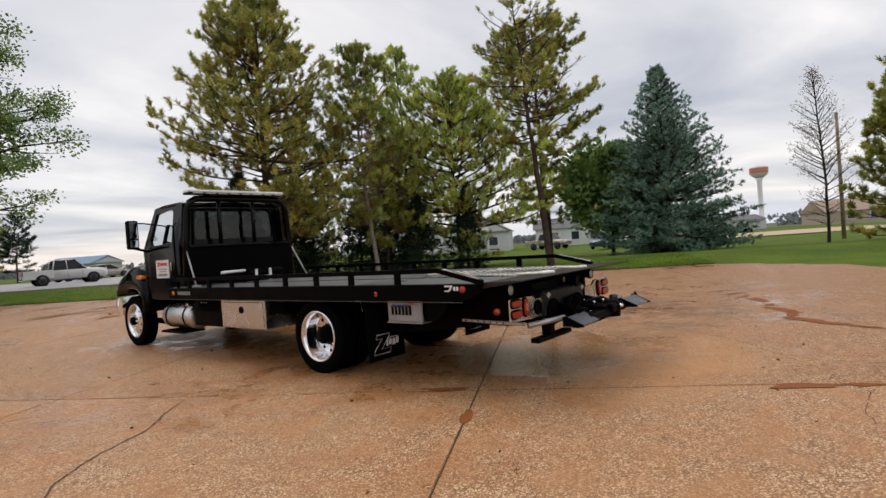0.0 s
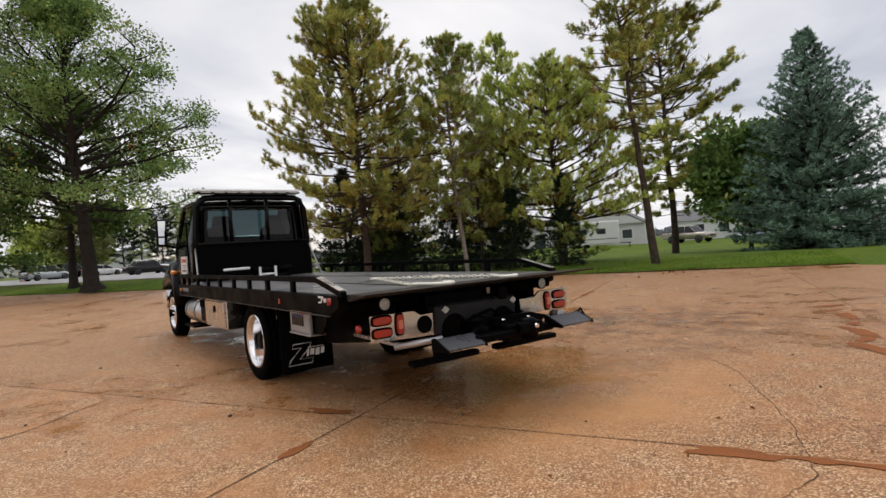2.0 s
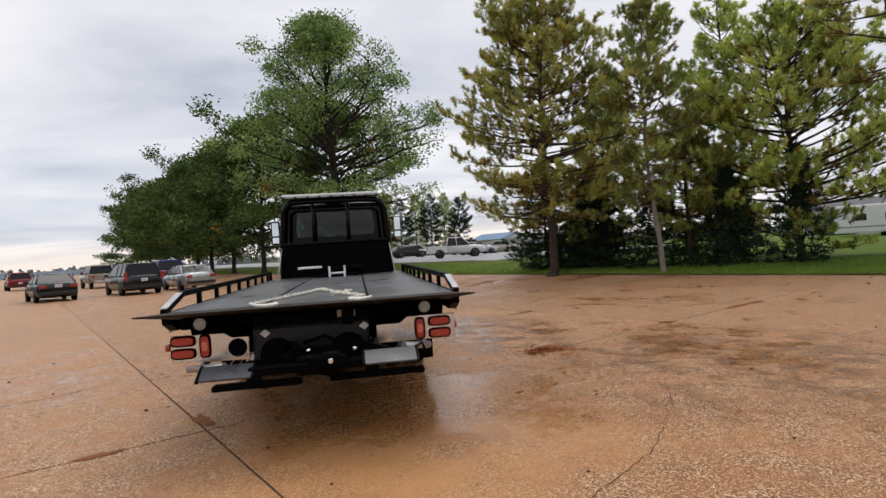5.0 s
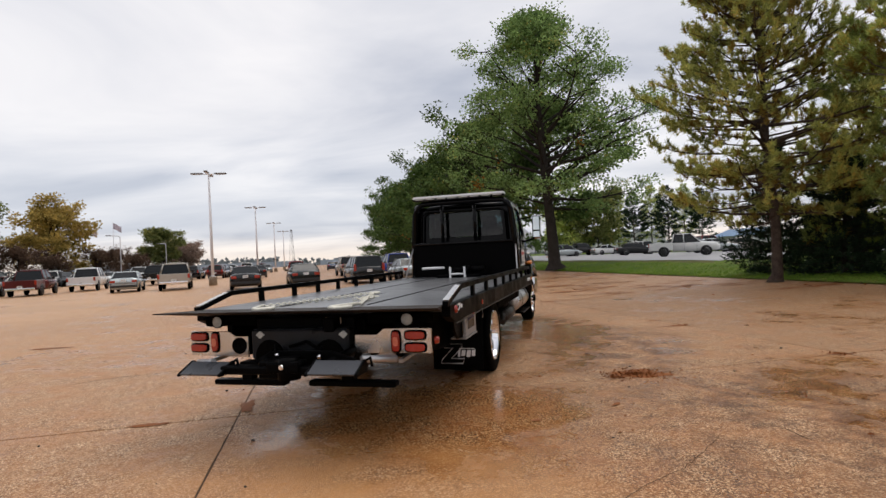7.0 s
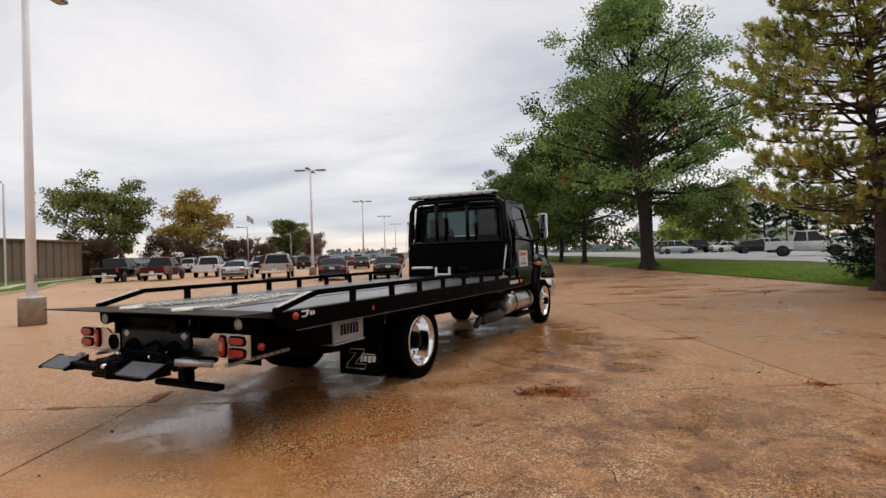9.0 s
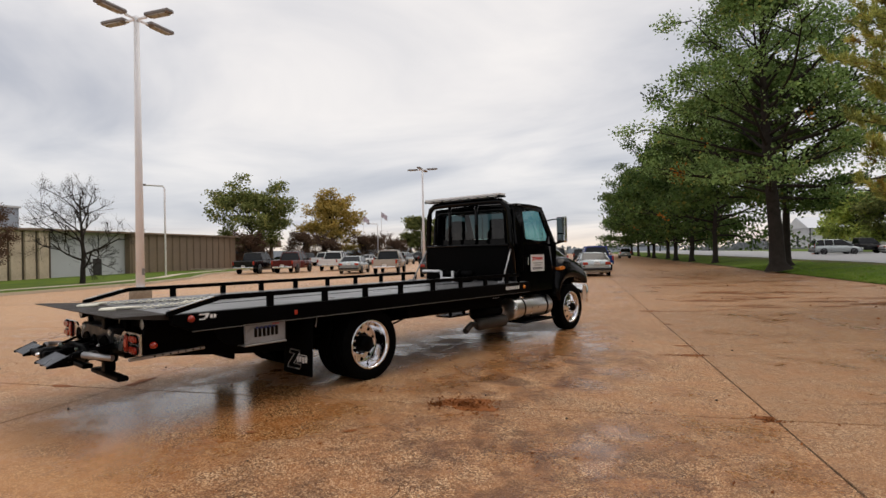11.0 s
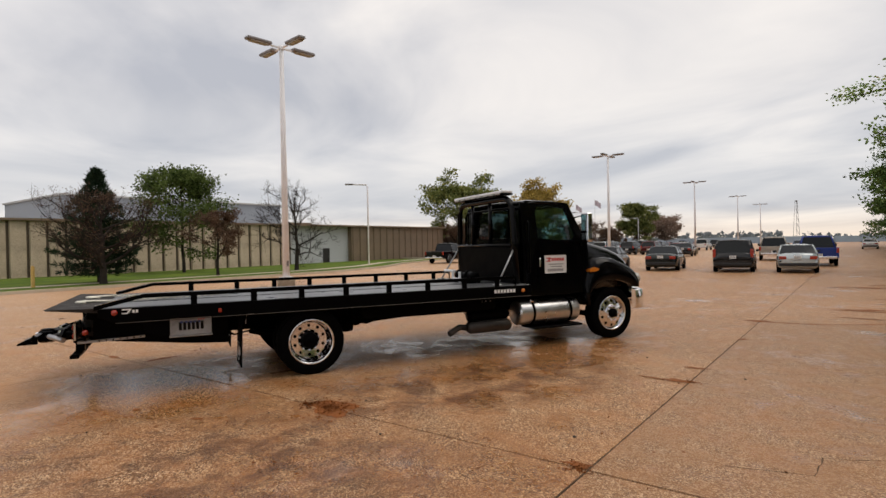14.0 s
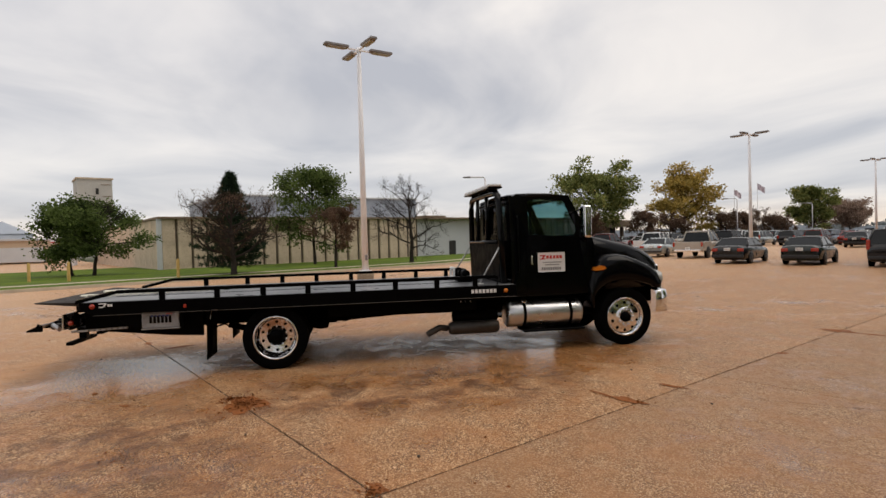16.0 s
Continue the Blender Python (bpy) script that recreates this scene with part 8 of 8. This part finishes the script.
for k in range(6):
    u0, z0 = 40.6 + 2.7 * k, 2.2
    w_ = part("window", made(sbox, u0, u0 + 1.1, 105.72, 105.78, z0, z0 + 1.0), GLASS_B, hall_w)
    part("window_frame", made(ring_wall, [(u0 - 0.1, z0 - 0.1), (u0 + 1.2, z0 - 0.1), (u0 + 1.2, z0 + 1.1), (u0 - 0.1, z0 + 1.1)], [(u0, z0), (u0 + 1.1, z0), (u0 + 1.1, z0 + 1.0), (u0, z0 + 1.0)], lambda p, d: SITE @ Vector((p[0], 105.68 + d, p[1])), 0.08), WHITE_P, w_)
part("corner_trim", made(sbox, 38.42, 38.62, 105.72, 105.92, 1.3, 4.7), GREY_ROOF, hall_w)
gable_house("blue_roof_shed", "shed with a faded blue roof beyond the road", 54, 60, 62, 70, 2.0, 3.1, PALE_WALL, BLUE_R, "v", z=0.4)
camper = thing("camper_trailer", "white camper trailer parked by the house", "trailer", SITE @ pose(52, 10, 0.0, 0, 0, 8))
part("body", made(box, -1.2, 1.2, -4, 4, 0.5, 3.0, 0.15, 2), WHITE_P, camper)
for y in (-2.6, -0.6, 1.6):
    part("window", made(box, -1.22, -1.19, y, y + 0.9, 1.6, 2.2, 0.004), GLASS_B, camper)
for y in (-0.5, 0.35):
    part("wheel", made(lathe, [(-1.16, 0.0), (-1.16, 0.33), (-0.95, 0.33)], (0, y, 0.33), "x", 20), RUBBER, camper)
part("stripe", made(box, -1.215, -1.195, -3.8, 3.8, 1.0, 1.12), GREYV, camper)
part("hitch", made(box, -0.1, 0.1, -5.2, -4, 0.45, 0.55), FRAME, camper)
part("jack", made(box, -0.06, 0.06, -5.1, -5.0, 0, 0.5), FRAME, camper)
wt = thing("water_tower", "distant pale water tower with a faded orange band", "water tower", pose(158, 19.5, 0))
part("column", made(lathe, [(0, 1.3), (1.5, 0.62), (11.8, 0.58), (12.8, 0.9)], (0, 0, 0), "z", 20), POLE_W, wt)
part("tank", made(lathe, [(12.6, 0.6), (13.2, 1.4), (13.8, 2.1), (15.5, 2.15), (16.0, 1.2), (16.2, 0.0)], (0, 0, 0), "z", 28, close=False), WHITE_P, wt)
part("band", made(lathe, [(14.0, 2.16), (15.4, 2.20)], (0, 0, 0), "z", 28, close=False), surf("faded_orange", (0.55, 0.20, 0.13), 0.6, var=0.4, bump=0.05), wt, "faded orange lettered band")
trailer = thing("flat_trailer", "dark flat utility trailer on the lawn edge", "trailer", SITE @ pose(47, -18, 0.0, 0, 0, 5))
part("bed", made(box, -1.1, 1.1, -2.4, 2.4, 0.55, 0.95, 0.02), FRAME, trailer)
for y in (-0.45, 0.45):
    for x in (-1.15, 1.15):
        part("wheel", made(lathe, [(x - 0.1, 0.0), (x - 0.1, 0.34), (x + 0.1, 0.34), (x + 0.1, 0.0)], (0, y, 0.34), "x", 18, close=False), RUBBER, trailer)
pole = thing("utility_pole", "weathered wooden utility pole behind the trees", "utility pole", pose(39.5, -3.3, 0.2))
part("post", made(lathe, [(-0.3, 0.13), (8.1, 0.09)], (0, 0, 0), "z", 12), POST_C, pole)
for x, y, h in ((-150, 250, 18), (-120, 330, 24)):
    ml = thing("lattice_mast", "thin grey lattice mast on the horizon", "mast", pose(x, y, 0))
    for a in range(3):
        c, s = math.cos(2.094 * a), math.sin(2.094 * a)
        part("leg", made(tube, [(1.6 * c, 1.6 * s, 0), (0.5 * c, 0.5 * s, h)], 0.08, 5), LAMP_G, ml)
    for k in range(6):
        part("brace", made(tube, [(1.6 * (1 - k / 8), 0, k * h / 6), (-0.8 * (1 - k / 8), 0.9, (k + 1) * h / 6)], 0.08, 4), LAMP_G, ml)
    part("head", made(box, -0.5, 0.5, -0.2, 0.2, h, h + 0.7), LAMP_G, ml)
# a far low line of roofs and woods
far = thing("far_roofs", "faint grey-blue line of distant roofs", "building")
for x, y, w_, h in ((-160, 215, 60, 2.4), (-215, 190, 40, 3.4), (-110, 260, 50, 2.2), (-260, 150, 60, 3.6)):
    part("roof", made(box, x - w_ / 2, x + w_ / 2, y - 8, y + 8, -1.0, h), METAL_G, far)


# ---- marks on the lot ----
def ribbon(name, pts, width, material, label, z=0.003, seed=1, jag=0.03, parent=None):
    """A thin uneven strip laid along a line on the slabs: a crack or a run of dirt."""
    rng = random.Random(seed)
    pts = [Vector((p[0], p[1], 0)) for p in pts]
    line = []
    for a, b in zip(pts, pts[1:]):
        n = max(2, int((b - a).length / 0.07))
        for i in range(n):
            line.append(a.lerp(b, i / n))
    line.append(pts[-1])
    bm = bmesh.new()
    prev, off = None, 0.0
    for i, p in enumerate(line):
        d = (line[min(i + 1, len(line) - 1)] - line[max(i - 1, 0)]).normalized()
        s = Vector((-d.y, d.x, 0))
        off = off * 0.8 + rng.uniform(-jag, jag) * 0.5
        w = width * rng.uniform(0.35, 1.2) * (0.3 if i in (0, len(line) - 1) else 1)
        c = p + s * off
        cur = [bm.verts.new((c.x - s.x * w / 2, c.y - s.y * w / 2, z)), bm.verts.new((c.x + s.x * w / 2, c.y + s.y * w / 2, z))]
        if prev:
            bm.faces.new((prev[0], cur[0], cur[1], prev[1]))
        prev = cur
    bmesh.ops.recalc_face_normals(bm, faces=bm.faces)
    ob = obj(name, bm, material)
    ob.parent = parent
    return tagged(ob, label=label) if parent else tagged(ob, label=label, category="crack", kind="structure")


def patch(name, c, rx, ry, turn, seed, material, label, z=0.004, cat="silt patch"):
    """A flat ragged patch of silt left by a puddle."""
    rng = np.random.default_rng(seed)
    ph = rng.uniform(0, 6.28, 6)
    am = rng.uniform(0.06, 0.22, 6) / np.array([1, 1.3, 1.6, 2, 2.5, 3])
    bm = bmesh.new()
    o = bm.verts.new((0, 0, 0))
    n = 84
    ring = []
    for j in range(n):
        t = 2 * math.pi * j / n
        k = 1 + sum(am[i] * math.sin((i + 2) * t + ph[i]) for i in range(6)) + rng.normal() * 0.07
        ring.append(bm.verts.new((rx * k * math.cos(t), ry * k * math.sin(t), 0)))
    for j in range(n):
        bm.faces.new((o, ring[j], ring[(j + 1) % n]))
    ob = obj(name, bm, material)
    ob.matrix_world = pose(c[0], c[1], z + (seed % 50) * 0.00025, 0, 0, turn)
    return tagged(ob, label=label, category=cat, kind="structure")


CRACK = surf("crack_dirt", (0.105, 0.055, 0.026), 0.9, var=0.4, scale=8, fine=60, bump=0.2)
CL = "dark irregular crack in the concrete slab"
for i, (pts, w) in enumerate((([(-2.66, 0.45), (-3.0, 0.15), (-3.35, -0.25), (-3.85, -0.55), (-4.25, -0.95), (-4.45, -1.25)], 0.020), ([(3.36, -2.3), (3.26, -2.5), (2.98, -3.05), (2.72, -3.4), (2.24, -3.95), (1.94, -4.2), (1.52, -4.53), (1.02, -4.87), (0.55, -5.17), (0.26, -5.34), (-0.04, -5.33), (-0.34, -5.34), (-0.66, -5.42)], 0.008), ([(3.77, -1.97), (3.87, -2.12), (3.90, -2.24), (3.97, -2.38)], 0.014),
                               ([(4.1, 5.2), (4.5, 5.7), (4.9, 6.2), (5.6, 6.6)], 0.010), ([(6.5, 3.4), (6.2, 3.0), (6.35, 2.6), (5.9, 2.2)], 0.012), ([(1.35, -5.3), (1.6, -5.8), (1.9, -6.0), (2.1, -6.5)], 0.010),
                               ([(-5.2, 4.0), (-4.7, 4.6), (-4.9, 5.3), (-4.2, 6.1)], 0.012), ([(4.9, -2.2), (5.4, -2.0), (5.8, -2.3), (6.6, -2.1)], 0.010), ([(6.9, -0.7), (7.1, -0.2), (6.9, 0.3)], 0.012), ([(2.2, -5.9), (2.9, -5.5), (3.5, -5.6)], 0.008))):
    ribbon("crack", pts, w, CRACK, CL, seed=i)
# dirt gathered along the joints
U_, V_ = SITE.to_3x3() @ Vector((1, 0, 0)), SITE.to_3x3() @ Vector((0, 1, 0))
for i, (u0, v0, u1, v1, w) in enumerate(((-7.4, -3.0, -7.4, 8.0, 0.017), (0, -9.5, 0, 12.0, 0.018), (-11, 0, -5.6, 0, 0.014), (-5.2, 0, 2.6, 0, 0.012), (0, 4.9, 4.2, 4.9, 0.010), (-6.5, 9.8, -0.4, 9.8, 0.018), (-14, 4.9, -7.6, 4.9, 0.012), (-9.4, -4.9, -3, -4.9, 0.008), (0, 12, 0, 30, 0.03))):
    ribbon("joint_dirt", [site(u0, v0), site(u1, v1)], w * 0.7, CRACK, "dark dirt gathered in the slab joint", z=0.003, seed=50 + i, jag=0.004)
SLAB_L = "ragged reddish silt left by a dried puddle"
for i, (x, y, rx, ry, tn) in enumerate(((2.88, -0.15, 0.36, 0.19, 10), (-1.76, -2.66, 0.17, 0.055, 28), (5.38, 1.20, 0.13, 0.045, 28), (0.25, -4.86, 0.23, 0.095, -64), (0.47, -5.28, 0.10, 0.05, -60), (7.4, -2.95, 0.34, 0.09, 150), (6.9, -3.2, 0.22, 0.06, 160), (6.4, -3.55, 0.36, 0.10, 35), (5.7, -3.85, 0.16, 0.07, 20), (5.1, -4.1, 0.36, 0.12, 40), (4.6, -4.3, 0.20, 0.08, 10), (4.1, -4.5, 0.30, 0.13, 50), (3.8, -4.85, 0.28, 0.09, 70), (3.6, -5.2, 0.22, 0.06, 60), (1.9, -2.1, 0.05, 0.03, 30), (2.6, -1.5, 0.07, 0.025, 60),
                                       (3.50, 4.76, 0.17, 0.04, 30), (3.88, 4.0, 0.20, 0.07, 28), (3.60, 3.84, 0.20, 0.025, 18), (1.05, 9.5, 0.20, 0.14, 28), (2.35, 7.25, 0.09, 0.05, 60), (4.6, 13.0, 0.6, 0.08, 50), (7.6, 2.3, 0.35, 0.07, 28), (8.2, 2.6, 0.30, 0.06, 22), (-1.15, -1.95, 0.22, 0.07, 118), (-8.2, 1.6, 0.4, 0.08, 28))):
    patch("silt_patch", (x, y), rx, ry, tn, 300 + i, SILT, SLAB_L)
for i, (pts, w) in enumerate((([(0.30, -4.98), (0.40, -5.14), (0.48, -5.32), (0.60, -5.55), (0.78, -5.90)], 0.085), ([(1.15, 9.5), (1.8, 9.88), (2.1, 10.15), (2.7, 11.1), (3.3, 12.05)], 0.10),
                              ([(7.2, 4.2), (7.9, 4.5), (8.4, 4.9)], 0.02), ([(5.9, 5.0), (6.3, 5.1), (6.7, 5.4)], 0.015))):
    ribbon("silt_run", pts, w, SILT, "run of reddish silt along a slab joint", z=0.0045, seed=70 + i, jag=0.02)
rng_p = random.Random(8)
for i in range(130):
    if i % 4 == 0:
        hu, hv = rng_p.uniform(1.5, 9.3), rng_p.uniform(8, 27)
    u, v = hu + rng_p.uniform(-0.9, 0.9), hv + rng_p.uniform(-0.35, 0.35)
    p = site(u, v)
    patch("silt_patch", (p.x, p.y), rng_p.uniform(0.15, 0.75), rng_p.uniform(0.035, 0.11), 28 + rng_p.uniform(-22, 22), 400 + i, SILT, "thin streak of reddish silt on the slab")

# leaf litter and grit
DRYLEAF = leaf_mat("dry_brown_leaves", (0.12, 0.036, 0.012), (0.32, 0.12, 0.04), through=0.1)


def litter(name, spots, count, size, material, label, seed, cat):
    rng = np.random.default_rng(seed)
    c, d = [], []
    for x, y, r, k in spots:
        for _ in range(int(count * k)):
            a, q = rng.uniform(0, 6.28), r * abs(rng.normal()) * 0.55
            c.append((x + 1.5 * q * math.cos(a), y + q * math.sin(a), 0.006))
            d.append((rng.normal(), rng.normal(), abs(rng.normal()) * 0.15))
    v, f = blades(rng, c, d, 1, size, size * 0.35, 0.1, quad=True)
    v[:, 2] = np.maximum(v[:, 2], 0.004)
    return tagged(foliage(name, v, f, material, None), label=label, category=cat, kind="stuff")


litter("leaf_litter", [(2.88, -0.15, 0.27, 1.0), (5.45, 1.15, 0.10, 0.15), (3.95, 4.05, 0.16, 0.06), (2.62, -0.36, 0.14, 0.2)], 520, 0.034, DRYLEAF, "heap of wet brown leaves on the concrete", 7, "leaves")
litter("scattered_leaves", [(4.5, -1.0, 5.0, 1.0), (0, -5, 5.0, 0.7), (6.0, 2.0, 4.0, 0.5), (-4, -2, 4, 0.4)], 26, 0.045, DRYLEAF, "single brown leaves scattered over the slabs", 8, "leaves")
litter("verge_leaves", [(11, 14, 6, 1), (16, 4, 5, 1), (8, 22, 6, 1), (2, 33, 7, 1.5)], 120, 0.1, DRYLEAF, "fallen leaves at the lawn edge", 9, "leaves")
PEBBLE = surf("dark_pebble", (0.05, 0.04, 0.035), 0.8, var=0.3, bump=0.2)
rng_g = random.Random(12)
bm = bmesh.new()
for i in range(60):
    x, y = rng_g.uniform(-5, 8), rng_g.uniform(-7, 6)
    r = rng_g.uniform(0.006, 0.018)
    bmesh.ops.create_icosphere(bm, subdivisions=1, radius=r, matrix=pose(x, y, r * 0.5) @ Matrix.Diagonal((1.2, 0.9, 0.7, 1)))
tagged(obj("loose_pebbles", bm, PEBBLE), label="loose dark pebbles and clods on the concrete", category="pebbles", kind="stuff")

# grass blades along the lawn edges
rng_b = np.random.default_rng(21)
c_, d_ = [], []
for k in range(26000):
    v = -7 + 48 * rng_b.uniform() ** 1.3
    u = EDGE + 0.02 + 5.0 * rng_b.uniform() ** 2.2
    p = site(u, v)
    c_.append((p.x, p.y, verge_height(u, v) - 0.01))
    d_.append((rng_b.normal() * 0.35, rng_b.normal() * 0.35, 1))
v_, f_ = blades(rng_b, c_, d_, 2, 0.085, 0.02, 0.3)
tagged(foliage("verge_grass", v_, f_, leaf_mat("grass_blades", (0.09, 0.19, 0.02), (0.22, 0.34, 0.05), c=(0.32, 0.27, 0.08), cshare=0.1), None), label="short green grass along the verge", category="grass", kind="stuff")


# ---- the lot's slabs, each its own piece ----
SU, SV = 7.4, 4.9
slab_mesh = {}


def slab(u0, u1, v0, v1):
    w, h = u1 - u0 - 0.011, v1 - v0 - 0.011
    key = (round(w, 3), round(h, 3))
    if key not in slab_mesh:
        bm = bmesh.new()
        box(bm, -w / 2, w / 2, -h / 2, h / 2, -0.2, 0.0, 0.006)
        me = bpy.data.meshes.new("slab")
        bm.to_mesh(me)
        bm.free()
        me.materials.append(CONCRETE)
        slab_mesh[key] = me
    ob = new("slab", slab_mesh[key])
    ob.parent = lot
    ob.matrix_world = SITE @ pose((u0 + u1) / 2, (v0 + v1) / 2, random.uniform(-0.002, 0.002))


random.seed(41)
for i in range(-4, 1):
    for j in range(-3, 13):
        u0, v0 = i * SU, j * SV
        u1 = u0 + SU
        slab(u0, u1 if i < 0 else EDGE + 0.25, v0, v0 + SV)
# the far lot, where single slabs can no longer be told apart
bm = bmesh.new()


def flat(u0, u1, v0, v1, z=-0.002):
    f = bm.faces.new([bm.verts.new(site(u, v, z)) for u, v in ((u0, v0), (u1, v0), (u1, v1), (u0, v1))])


for j in range(13, 47):
    for i in range(-8, 1):
        flat(i * SU + 0.012, (i + 1) * SU - 0.012 if i < 0 else EDGE + 0.25, j * SV + 0.012, (j + 1) * SV - 0.012)
for j in range(-9, 47):
    for i in range(-17, -4):
        if i * SU > -36 or j * SV > 55:
            flat(i * SU + 0.012, (i + 1) * SU - 0.012, j * SV + 0.012, (j + 1) * SV - 0.012)
        elif i == -5:
            flat(-36 + 0.012, -29.612, j * SV + 0.012, (j + 1) * SV - 0.012)
for j in range(-8, -3):
    for i in range(-4, -1):
        flat(i * SU + 0.012, (i + 1) * SU - 0.012, j * SV + 0.012, (j + 1) * SV - 0.012)
for j in range(-9, 10):
    flat(-36.99, -29.612, j * SV + 0.012, (j + 1) * SV - 0.012, -0.004)
far_slabs = part("far_slab", bm, CONCRETE, lot)
tagged(far_slabs, kind="stuff")
